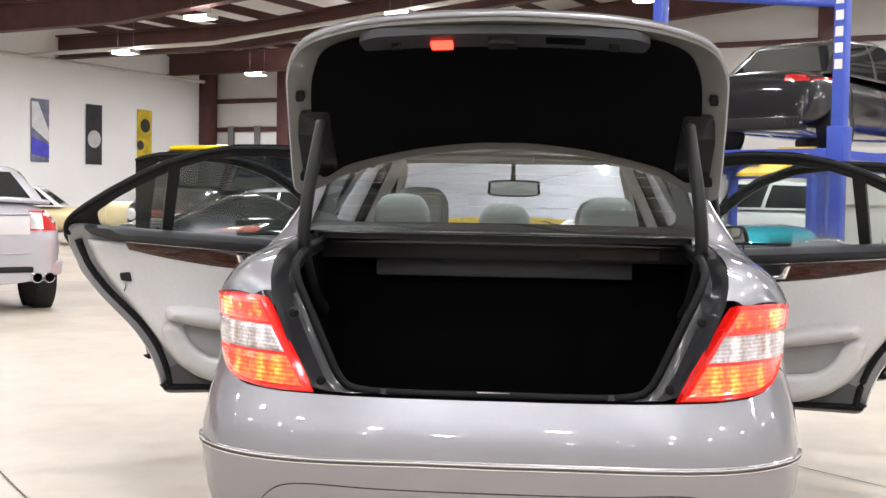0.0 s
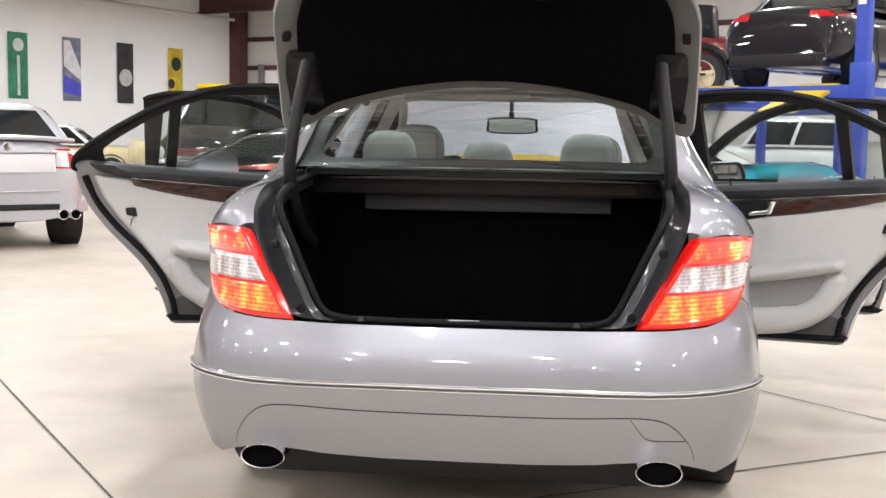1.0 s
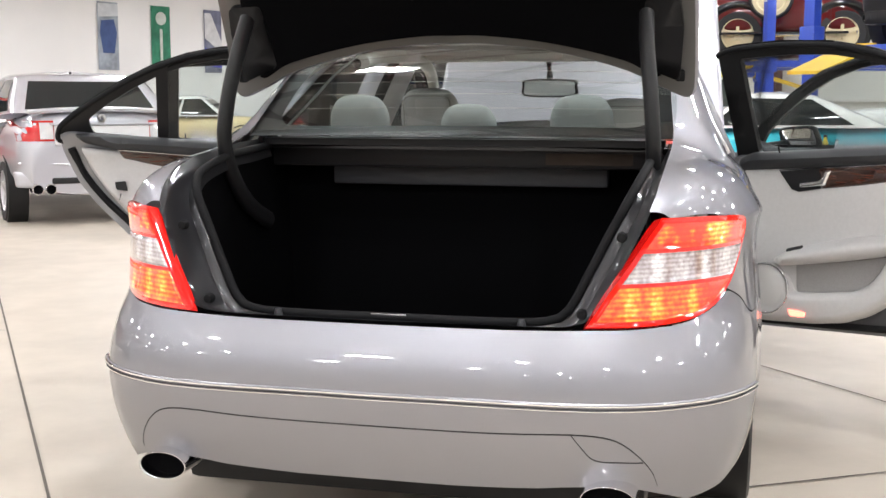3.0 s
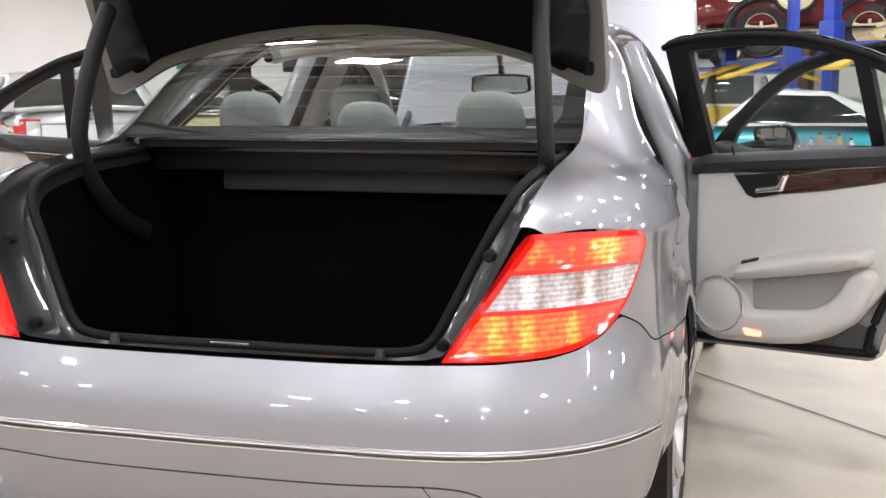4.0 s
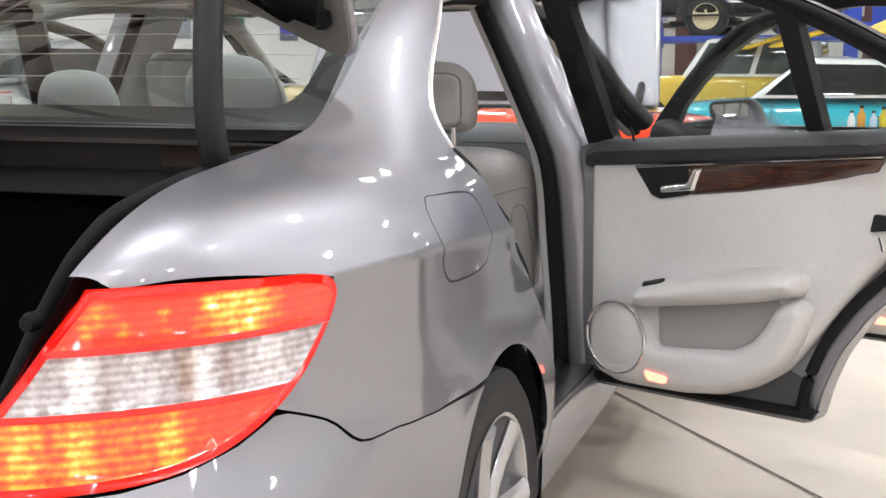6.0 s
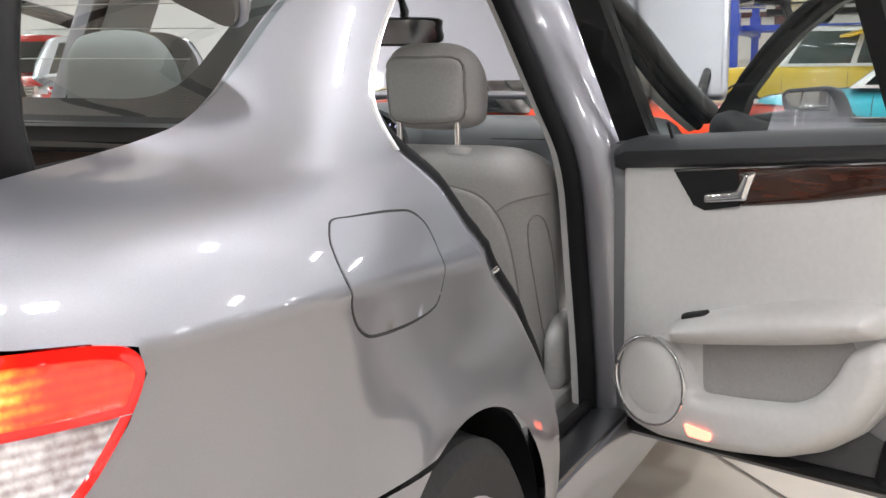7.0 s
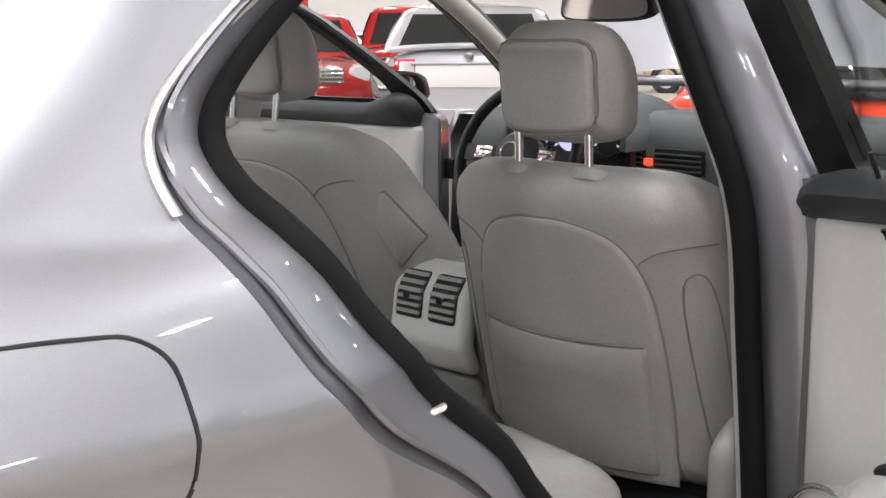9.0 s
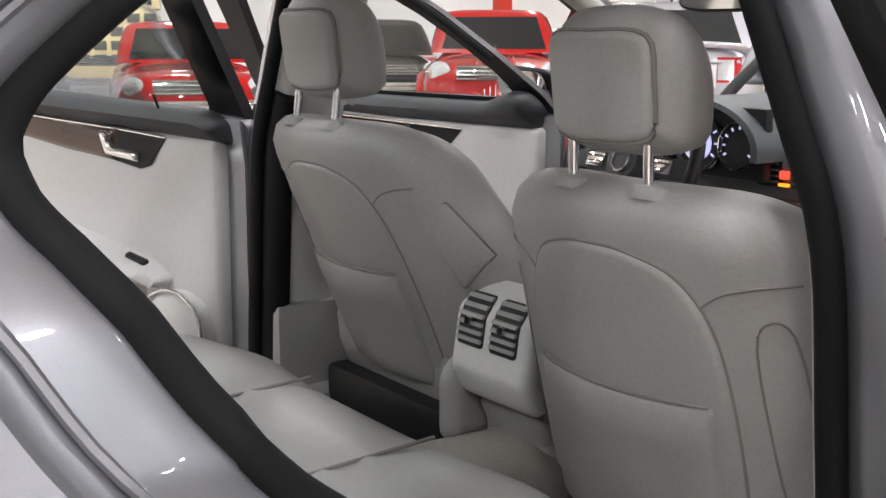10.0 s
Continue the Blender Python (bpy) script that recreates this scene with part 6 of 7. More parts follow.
# ---- other cars in the hall ----
DARK_GLASS = surface("dark_car_glass", (0.012, 0.015, 0.016), rough=0.04, spec=0.5)
PALE_GLASS = surface("pale_car_glass", (0.06, 0.08, 0.075), rough=0.04, spec=0.5)
TAIL_RED = surface("tail_lens_red", (0.45, 0.01, 0.01), rough=0.1, coat=1.0)
HEADLAMP = surface("headlamp_lens", (0.75, 0.76, 0.78), rough=0.1, metal=0.4, coat=1.0)
PLATE = surface("plain_plate", (0.68, 0.68, 0.70), rough=0.5)
CREAM = surface("cream_paint", (0.66, 0.57, 0.36), rough=0.3, coat=0.8, stain=0.08)


def paint(name, c, metal=0.0, rough=0.28):
    return surface(name, c, rough=rough, metal=metal, coat=1.0, stain=0.06, stain_scale=3, spec=0.5 if metal else 0.08)


def parked_car(name, label, at, body, cabin, width, paint_mat, roof_mat=None, wheels=(0.75, 3.35), wr=0.31, rim_mat=None, glass_mat=None, tails=None, heads=None,
               chrome_bumpers=False, plate=None, extra=None, top_k=0.74, square=3.2, doors=(), moulding=None, b_post=True):
    """A car from its side outline: x to its right, y ahead from the tail, z up. body, cabin: lists of (y, z), cabin from rear base over the roof to front base."""
    t = thing(name, label, "car", "cars parked in the hall", at=at)
    w = width / 2
    L = max(p[0] for p in body)
    rim = np.array(smooth_curve(body, 6, closed=True))
    ys = np.concatenate([[0.002, 0.012, 0.035, 0.08, 0.14, 0.22], np.linspace(0.32, L - 0.32, 26), L - np.array([0.22, 0.14, 0.08, 0.035, 0.012, 0.002])])

    def span(y):
        """Lowest and highest point of the outline at y."""
        z = []
        for (a, b), (c, d) in zip(rim, np.roll(rim, -1, axis=0)):
            if (a - y) * (c - y) <= 0 and a != c:
                z.append(b + (d - b) * (y - a) / (c - a))
        return (min(z), max(z)) if z else (0.5, 0.5)

    lows, tops = zip(*(span(float(y)) for y in ys))

    def wide(y):
        u = abs(2 * y / L - 1)
        return w * (1 - 0.13 * u ** 5 - 0.10 * max(0, (u - 0.93) / 0.07) ** 2)

    def half_at(y, z):
        """Half width of the body at a place along it and a height."""
        lo, hi = float(np.interp(y, ys, lows)), float(np.interp(y, ys, tops))
        m, h = lo + 0.46 * (hi - lo), max((hi - lo) * (0.54 if z > lo + 0.46 * (hi - lo) else 0.46), 1e-3)
        return wide(y) * max(0.0, 1 - min(1.0, abs(z - m) / h) ** square) ** (1 / square)

    lines = []
    for y, lo, hi in zip(ys, lows, tops):
        ring, m = [], lo + 0.46 * (hi - lo)
        for k in range(28):
            a = 2 * math.pi * k / 28
            ca, sa = math.cos(a), math.sin(a)
            h = (hi - m) if sa > 0 else (m - lo)
            ring.append((wide(y) * math.copysign(abs(ca) ** (2 / square), ca), float(y), m + h * math.copysign(abs(sa) ** (2 / square), sa)))
        lines.append(ring)
    bm = strip(lines, closed=True)
    bm.verts.ensure_lookup_table()
    for r0 in (0, (len(lines) - 1) * 28):
        bm.faces.new([bm.verts[r0 + k] for k in range(28)])
    shell = part("body", finish(bm, 45), paint_mat, t)

    def end_at(x, z, front):
        """Where the tail or nose lies at a place across and a height."""
        a, b = (0.0, 0.9) if not front else (L, L - 0.9)
        if half_at(a, z) >= abs(x):
            return a
        for _ in range(24):
            m = (a + b) / 2
            if half_at(m, z) >= abs(x):
                b = m
            else:
                a = m
        return b

    def end_patch(x0, x1, z0, z1, front=False, out=0.012, n=8):
        """A fitting that follows the tail or nose."""
        g = -1 if not front else 1
        xs, zs = np.linspace(x0, x1, n), np.linspace(z0, z1, 4)
        face = [[(x, end_at(x, z, front) + g * out, z) for x in xs] for z in zs]
        deep = 0.05 * g
        rows = [[(x, y - deep, z) for x, y, z in face[0]]] + face + [[(x, y - deep, z) for x, y, z in face[-1]]]
        rows = [[(r[0][0], r[0][1] - deep, r[0][2])] + r + [(r[-1][0], r[-1][1] - deep, r[-1][2])] for r in rows]
        return strip(rows)

    if cabin:
        (ya, za), (yb, zb), (yc, zc), (yd, zd) = cabin
        wb, wt = w * 0.90, w * top_k
        roof_paint = roof_mat or paint_mat

        def loop(k):
            """A level of the greenhouse, rounded at its corners."""
            hw = wb + (wt - wb) * k + 0.03 * math.sin(math.pi * k)
            r0, r1 = (ya + (yb - ya) * k, za + (zb - za) * k), (yd + (yc - yd) * k, zd + (zc - zd) * k)
            pts = rounded([(-hw, r0[0]), (hw, r0[0]), (hw, r1[0]), (-hw, r1[0])], 0.09 + 0.10 * k, 5)
            return [(x, y, r0[1] + (r1[1] - r0[1]) * (y - r0[0]) / (r1[0] - r0[0])) for x, y in pts]

        rings = [loop(k) for k in (0, 0.25, 0.5, 0.75, 0.92)]
        cap = loop(1.0)
        mid = (sum(p[0] for p in cap) / len(cap), sum(p[1] for p in cap) / len(cap))
        for f, dz in ((1.0, -0.012), (0.93, 0.010), (0.75, 0.028), (0.4, 0.042), (0.02, 0.046)):
            rings.append([(mid[0] + (x - mid[0]) * f, mid[1] + (y - mid[1]) * f, z + dz) for x, y, z in cap])
        cab = part("cabin", strip(rings, closed=True), roof_paint, t)
        panes = glass_mat or DARK_GLASS

        def wall(sg, u, v):
            """On the side of the greenhouse: u along it, v up."""
            y0, y1 = ya + (yb - ya) * v, yd + (yc - yd) * v
            y = y0 + (y1 - y0) * u
            z = (za + (zb - za) * v) * (1 - u) + (zd + (zc - zd) * v) * u
            return (sg * (wb + (wt - wb) * v + 0.03 * math.sin(math.pi * v) + 0.006), y, z)

        def pane(F, u0, u1, v0, v1, slope0=0.0, slope1=0.0):
            return strip([[F(u0 + slope0 * (1 - j / 4) + (u1 + slope1 * (1 - j / 4) - u0 - slope0 * (1 - j / 4)) * i / 6, v0 + (v1 - v0) * j / 4) for i in range(7)] for j in range(5)])

        cuts = [(0.16, 0.94)] if not b_post else [(0.07, 0.47), (0.51, 0.94)]
        for sg in (1, -1):
            for u0, u1 in cuts:
                part("side_window", pane(lambda u, v, sg=sg: wall(sg, u, v), u0, u1, 0.08, 0.91), panes, cab)
        for nm, (y0, z0), (y1, z1), g in (("rear_window", (ya, za), (yb, zb), -1), ("windscreen", (yd, zd), (yc, zc), 1)):
            F = lambda u, v, y0=y0, y1=y1, z0=z0, z1=z1, g=g: ((2 * u - 1) * (wb + (wt - wb) * v - 0.07), y0 + (y1 - y0) * v + g * 0.010, z0 + (z1 - z0) * v)
            part(nm, pane(F, 0.04, 0.96, 0.10, 0.88), panes, cab)
    for y in wheels:
        for sg in (1, -1):
            m = pose(sg * (wide(y) - 0.10), y, wr, 0, 0, 0 if sg > 0 else 180)
            tw = part("wheel", lathe([(0.0, -0.10), (wr * 0.9, -0.11), (wr, -0.07), (wr, 0.085), (wr * 0.94, 0.105), (wr * 0.66, 0.10)], 28, "x"), TYRE, t, m=m)
            hub = part("rim", lathe([(wr * 0.68, 0.10), (wr * 0.66, 0.105), (wr * 0.60, 0.06), (wr * 0.2, 0.05), (wr * 0.16, 0.085), (0.0, 0.088)], 24, "x"), rim_mat or ALLOY, tw, m=m)
            for k in range(5):
                part("spoke", box(0.055, 0.09, -0.028, 0.028, wr * 0.14, wr * 0.63, 0.008, m=m @ pose(0, 0, 0, 72 * k)), rim_mat or ALLOY, hub)
            part("wheel_well", lathe([(wr * 1.17, -0.10), (wr * 1.17, 0.094), (wr * 1.12, 0.100), (wr * 0.9, 0.06)], 28, "x"), BLACK_TRIM, t, m=pose(sg * (wide(y) - 0.10), y, wr + 0.012, 0, 0, 0 if sg > 0 else 180))
    for y in doors:
        for sg in (1, -1):
            lo, hi = float(np.interp(y, ys, lows)), float(np.interp(y, ys, tops))
            part("door_gap", tube([(sg * (half_at(y, z) + 0.001), y, z) for z in np.linspace(lo + 0.12, hi - 0.08, 8)], 0.005, 5), LINE_DARK, shell)
    if moulding:
        for sg in (1, -1):
            part("side_moulding", tube([(sg * (half_at(y, moulding) + 0.004), y, moulding) for y in np.linspace(0.25, L - 0.25, 18)], 0.012, 6), CHROME, shell)
            if doors:
                part("handle", box(-0.012, 0.012, -0.07, 0.07, -0.012, 0.012, 0.008, m=Matrix.Translation((sg * (half_at(doors[0] + 0.15, moulding + 0.1) + 0.02), doors[0] + 0.15, moulding + 0.1))), CHROME, shell)
    if tails:
        z, hh, ww = tails
        for sg in (1, -1):
            x1 = w * 0.90
            lamp = part("tail_lamp", end_patch(sg * (x1 - ww), sg * x1, z - hh / 2, z + hh / 2), TAIL_RED, t)
            if hh > 0.13:
                part("reverse_light", end_patch(sg * (x1 - ww * 0.98), sg * (x1 - ww * 0.60), z - hh * 0.40, z + hh * 0.40, out=0.016), HEADLAMP, lamp)
    if heads:
        z, r_ = heads
        for sg in (1, -1):
            part("headlamp", lathe([(0.0, 0.05), (r_ * 0.8, 0.035), (r_, 0.01), (r_ * 1.12, 0.0), (r_ * 1.12, -0.10)], 24, "y"), HEADLAMP, t, m=pose(sg * (w * 0.72), end_at(w * 0.72, z, True), z))
        part("grille", end_patch(-w * 0.50, w * 0.50, z - 0.08, z + 0.08, True), GREYP, t)
        for k in range(4):
            part("grille_bar", end_patch(-w * 0.50, w * 0.50, z - 0.07 + k * 0.042, z - 0.055 + k * 0.042, True, 0.02), CHROME, t)
    if chrome_bumpers:
        for front in (False, True):
            g = 1 if front else -1
            part("bumper", tube([(x, end_at(x, 0.52, front) + g * 0.05, 0.46) for x in np.linspace(-w * 0.93, w * 0.93, 14)], 0.06, 8, flat=0.6, up=(0, 1, 0)), CHROME, t)
    if plate:
        part("number_plate", end_patch(-0.26, 0.26, plate[1], plate[1] + 0.13, out=0.014), PLATE, t)
    if extra:
        extra(t, w, L)
    return t


def on_floor(x, y, heading, z=0.0):
    """heading: degrees to the left of +y; x, y the middle of the tail."""
    return pose(x, y, F0 + z, 0, 0, heading)


SEDAN = [(0.05, 0.30), (0.0, 0.55), (0.06, 0.88), (0.25, 0.97), (0.9, 0.98), (2.6, 0.93), (3.6, 0.84), (4.3, 0.70), (4.5, 0.55), (4.5, 0.30), (4.2, 0.20), (0.4, 0.20)]
SEDAN_CAB = [(0.62, 0.93), (1.25, 1.40), (2.35, 1.45), (3.25, 0.90)]
COUPE60 = [(0.04, 0.36), (0.0, 0.62), (0.05, 0.86), (0.5, 0.92), (1.6, 0.88), (2.9, 0.90), (4.3, 0.82), (4.6, 0.70), (4.62, 0.45), (4.3, 0.28), (0.4, 0.28)]
COUPE60_CAB = [(0.75, 0.88), (1.55, 1.32), (2.35, 1.34), (2.95, 0.88)]
SPORT = [(0.05, 0.34), (0.0, 0.60), (0.10, 0.82), (0.8, 0.86), (1.8, 0.82), (2.8, 0.80), (3.9, 0.66), (4.3, 0.50), (4.3, 0.30), (4.0, 0.20), (0.4, 0.20)]
ROADSTER = [(0.05, 0.34), (0.0, 0.62), (0.1, 0.88), (0.9, 0.93), (1.9, 0.94), (2.8, 0.94), (3.8, 0.90), (4.3, 0.64), (4.3, 0.30), (4.0, 0.20), (0.4, 0.20)]
SPORT_CAB = [(0.6, 0.80), (1.4, 1.18), (2.0, 1.22), (2.75, 0.78)]
TRUCK = [(0.04, 0.45), (0.0, 0.70), (0.03, 1.02), (0.2, 1.05), (1.9, 1.05), (3.0, 1.12), (4.2, 1.10), (4.6, 0.98), (4.7, 0.60), (4.6, 0.42), (0.3, 0.40)]
TRUCK_CAB = [(1.95, 1.02), (2.05, 1.62), (2.75, 1.66), (3.15, 1.08)]
FOURBY = [(0.03, 0.45), (0.0, 0.8), (0.03, 1.10), (0.2, 1.14), (2.3, 1.14), (3.5, 1.08), (3.75, 0.98), (3.8, 0.60), (3.7, 0.45), (0.3, 0.42)]
FOURBY_CAB = [(0.08, 1.10), (0.14, 1.70), (2.05, 1.74), (2.45, 1.10)]
VINT = [(0.05, 0.50), (0.0, 0.8), (0.1, 1.15), (1.2, 1.22), (2.4, 1.15), (3.8, 1.08), (4.0, 0.7), (3.8, 0.45), (0.4, 0.42)]
VINT_CAB = [(0.35, 1.1), (0.4, 1.72), (1.9, 1.78), (2.25, 1.1)]

S_SILVER = paint("bright_silver_paint", (0.52, 0.52, 0.56), 0.4)
BLACKP = paint("black_paint", (0.012, 0.012, 0.014))
REDP = paint("red_paint", (0.36, 0.008, 0.008))
ORANGE = paint("orange_red_paint", (0.85, 0.06, 0.015))
TEAL = paint("teal_paint", (0.04, 0.42, 0.52))
WHITEP = paint("white_paint", (0.78, 0.78, 0.77))
MUST = paint("mustard_paint", (0.64, 0.46, 0.07))
MAROON = paint("maroon_paint", (0.11, 0.010, 0.010))
GREYP = paint("grey_paint", (0.10, 0.105, 0.10), 0.3)
GREENP = paint("dark_green_paint", (0.015, 0.06, 0.04))
YELLOWP = paint("yellow_paint", (0.75, 0.52, 0.01))
CREAMP = paint("cream_car_paint", (0.70, 0.58, 0.34))


def old_wings(t, w, L, mat, at, wr):
    """Separate rounded wings over the wheels, as on pre-war and post-war cars."""
    for y in at:
        for sg in (1, -1):
            o = [(y + 1.55 * wr * math.cos(radians(a)), wr + 0.04 + 1.36 * wr * math.sin(radians(a))) for a in range(-8, 189, 14)]
            o += [(y + 1.12 * wr * math.cos(radians(a)), wr + 1.10 * wr * math.sin(radians(a))) for a in range(184, -5, -14)]
            part("wing", pillow(o, lambda a, b, h, sg=sg: Vector((sg * (w - 0.10 + h), a, b)), 0.17, 0.14, 0.10, 0.06), mat, t)


def old_front(mat, at, wr):
    """Wings, upright bright grille and split bonnet trim."""
    def build(t, w, L):
        old_wings(t, w, L, mat, at, wr)
        for k in range(9):
            x = -0.24 + 0.06 * k
            part("grille_bar", tube([(x, L + 0.005 - 0.3 * x * x, 0.55), (x, L - 0.02 - 0.3 * x * x, 0.80), (x * 0.8, L - 0.10 - 0.3 * x * x, 0.98)], 0.006, 6), CHROME, t)
        part("bonnet_trim", tube([(0, L - 0.10, 1.02), (0, L - 0.6, 1.09), (0, L - 1.2, 1.12)], 0.014, 6), CHROME, t)
    return build


def sports_tail(t, w, L):
    """Lip spoiler, recessed blank panel, slotted diffuser and four tailpipes."""
    part("spoiler", pillow(rounded([(-w * 0.80, 0.02), (w * 0.80, 0.02), (w * 0.76, 0.20), (-w * 0.76, 0.20)], 0.05), lambda a, b, h: Vector((a, b + 0.10 * (a / w) ** 2, 1.145 + h - 0.05 * (a / w) ** 2)), 0.022, 0.03, 0.04, 0.05), S_SILVER, t)
    part("plate_panel", box(-0.46, 0.46, -0.012, 0.06, 0.79, 0.98, 0.012), PLATE, t)
    part("panel_lip", box(-0.50, 0.50, -0.022, 0.06, 0.985, 1.005, 0.006), S_SILVER, t)
    part("badge", lathe([(0.0, 0.016), (0.04, 0.012), (0.046, 0.0)], 20, "y", (0, 0, 0)), CHROME, t, m=pose(0, 0.025, 1.05, 180))
    part("bumper_crease", tube([(x, -0.012 + 0.20 * (abs(x) / w) ** 4, 0.60 + 0.02 * (x / w) ** 2) for x in np.linspace(-w * 0.9, w * 0.9, 16)], 0.008, 6), S_SILVER, t)
    part("diffuser", box(-0.50, 0.50, -0.012, 0.2, 0.41, 0.475, 0.02), BLACK_TRIM, t)
    for sg in (1, -1):
        part("bumper_corner", pillow(rounded([(sg * 0.50, 0.37), (sg * 0.82, 0.38), (sg * 0.84, 0.54), (sg * 0.52, 0.49)], 0.03), lambda a, b, h: Vector((a, 0.02 + 0.16 * (abs(a) / w) ** 4 - h, b)), 0.03, 0.05, 0.03, 0.04), S_SILVER, t)
        for dx in (0.0, 0.12):
            tp = part("tailpipe", lathe([(0.040, 0.10), (0.046, 0.0), (0.055, 0.01), (0.055, 0.2)], 16, "y"), CHROME, t, m=pose(sg * (w - 0.36 + dx), -0.06, 0.365))
            part("pipe_bore", lathe([(0.0, 0.03), (0.046, 0.03), (0.046, 0.06)], 16, "y"), FELT, tp, m=pose(sg * (w - 0.36 + dx), -0.06, 0.365))


parked_car("silver_saloon", "silver sports saloon parked with its tail to the aisle", on_floor(-5.22, 7.93, 41), [(0.05, 0.38), (0.0, 0.62), (0.02, 0.95), (0.08, 1.09), (0.30, 1.14), (0.95, 1.13), (2.6, 1.02), (3.6, 0.92), (4.3, 0.74), (4.5, 0.55), (4.5, 0.30), (4.2, 0.24), (0.4, 0.27)], [(0.52, 1.10), (1.05, 1.47), (2.35, 1.50), (3.25, 1.0)], 1.76, S_SILVER, tails=(0.93, 0.20, 0.33), doors=(1.0, 2.0, 2.95), extra=sports_tail)
parked_car("grey_coupe", "low dark grey sports coupe parked in a row", on_floor(-6.1, 14.6, -68), SPORT, SPORT_CAB, 1.80, GREYP, heads=(0.62, 0.09))
parked_car("black_coupe", "glossy black coupe parked in a row", on_floor(-5.3, 11.6, -72), SPORT, SPORT_CAB, 1.82, BLACKP, heads=(0.62, 0.09), tails=(0.7, 0.12, 0.3))
parked_car("orange_red_roadster", "orange-red roadster with a black soft top", on_floor(0.55, 6.9, 62), ROADSTER, [(1.5, 0.86), (2.0, 1.10), (2.6, 1.12), (3.1, 0.84)], 1.80, ORANGE, roof_mat=BLACKP, tails=(0.68, 0.12, 0.3))
parked_car("cream_pickup", "cream and yellow pickup truck parked at the far wall", on_floor(-9.6, 22.6, -62), TRUCK, TRUCK_CAB, 1.85, CREAMP, roof_mat=WHITEP, wheels=(0.9, 3.8), wr=0.36, chrome_bumpers=True)
parked_car("yellow_saloon", "pale yellow old saloon parked at the far wall", on_floor(-13.8, 23.2, -75), COUPE60, COUPE60_CAB, 1.82, CREAMP, roof_mat=WHITEP, chrome_bumpers=True, heads=(0.66, 0.09))
parked_car("silver_coupe", "silver old coupe parked in a row", on_floor(-6.5, 17.6, -66), COUPE60, COUPE60_CAB, 1.82, S_SILVER, chrome_bumpers=True, heads=(0.66, 0.09))
parked_car("teal_coupe", "teal old coupe with a white roof parked under the lift", on_floor(3.75, 12.6, 86), [(y * 0.93, z * 1.04) for y, z in COUPE60], [(1.05, 0.93), (1.85, 1.29), (2.75, 1.31), (3.25, 0.91)], 1.80, TEAL, roof_mat=WHITEP, chrome_bumpers=True, heads=(0.70, 0.09), doors=(1.75, 3.0), moulding=0.62, wheels=(0.8, 3.3), b_post=False)
parked_car("mustard_off_roader", "mustard yellow off-roader with a white roof", on_floor(1.15, 20.5, 86), FOURBY, FOURBY_CAB, 1.78, MUST, roof_mat=WHITEP, wheels=(0.8, 3.0), wr=0.38, glass_mat=PALE_GLASS, heads=(0.85, 0.1), top_k=0.84, square=6.0, doors=(1.3, 2.35))
parked_car("yellow_roofed_van", "tall black van with a yellow roof", on_floor(-5.4, 21.6, 166), [(0.04, 0.5), (0.0, 0.9), (0.03, 1.35), (3.4, 1.4), (4.2, 1.2), (4.4, 1.0), (4.4, 0.6), (4.2, 0.45), (0.3, 0.45)], [(0.10, 1.30), (0.16, 2.02), (3.1, 2.06), (3.7, 1.30)], 1.85, BLACKP, wheels=(0.8, 3.5), wr=0.36, top_k=0.86, heads=(0.85, 0.1),
           extra=lambda t, w, L: [part("roof_cap", pillow(rounded([(-w * 0.84, 0.2), (w * 0.84, 0.2), (w * 0.82, 3.1), (-w * 0.82, 3.1)], 0.15), lambda a, b, h: Vector((a, b, 2.09 + h)), 0.07, 0.05, 0.12, 0.12), YELLOWP, t)])
parked_car("white_van", "white van parked against the wall", on_floor(6.8, 24.0, 60), FOURBY, FOURBY_CAB, 1.85, WHITEP, wheels=(0.8, 3.0), wr=0.36)
parked_car("red_pickup", "bright red old pickup with chrome trim", on_floor(-12.9, 15.2, -140), TRUCK, TRUCK_CAB, 1.72, REDP, wheels=(0.9, 3.8), wr=0.36, chrome_bumpers=True, heads=(0.88, 0.11), extra=old_front(REDP, (0.9, 3.8), 0.36))
parked_car("red_saloon", "red rounded old saloon with chrome bumpers", on_floor(-12.2, 11.6, -127), [(0.05, 0.4), (0.0, 0.65), (0.15, 0.95), (0.7, 1.05), (2.6, 1.02), (4.0, 0.95), (4.5, 0.75), (4.5, 0.45), (4.2, 0.30), (0.4, 0.30)], [(0.7, 1.0), (1.3, 1.46), (2.4, 1.5), (3.0, 1.0)], 1.72, REDP, chrome_bumpers=True, heads=(0.80, 0.11), moulding=0.80, extra=old_front(REDP, (0.75, 3.35), 0.33))
parked_car("black_saloon", "black old saloon parked in the row", on_floor(-17.2, 12.6, -118), SEDAN, SEDAN_CAB, 1.82, BLACKP, chrome_bumpers=True, heads=(0.70, 0.10))
parked_car("red_coupe", "dark red low coupe parked in the aisle", on_floor(-14.4, 7.6, -110), COUPE60, COUPE60_CAB, 1.80, REDP, chrome_bumpers=True, heads=(0.66, 0.1))
parked_car("green_saloon", "dark green old saloon in the row", on_floor(-16.0, 2.5, -85), COUPE60, COUPE60_CAB, 1.82, GREENP, chrome_bumpers=True, heads=(0.66, 0.1))
parked_car("white_saloon", "white old saloon in the far row", on_floor(-18.5, 16.2, -75), COUPE60, COUPE60_CAB, 1.82, WHITEP, chrome_bumpers=True, heads=(0.66, 0.1))
parked_car("yellow_coupe", "yellow coupe in the far row", on_floor(-21.0, 19.5, -70), COUPE60, COUPE60_CAB, 1.82, YELLOWP, chrome_bumpers=True, heads=(0.66, 0.1))
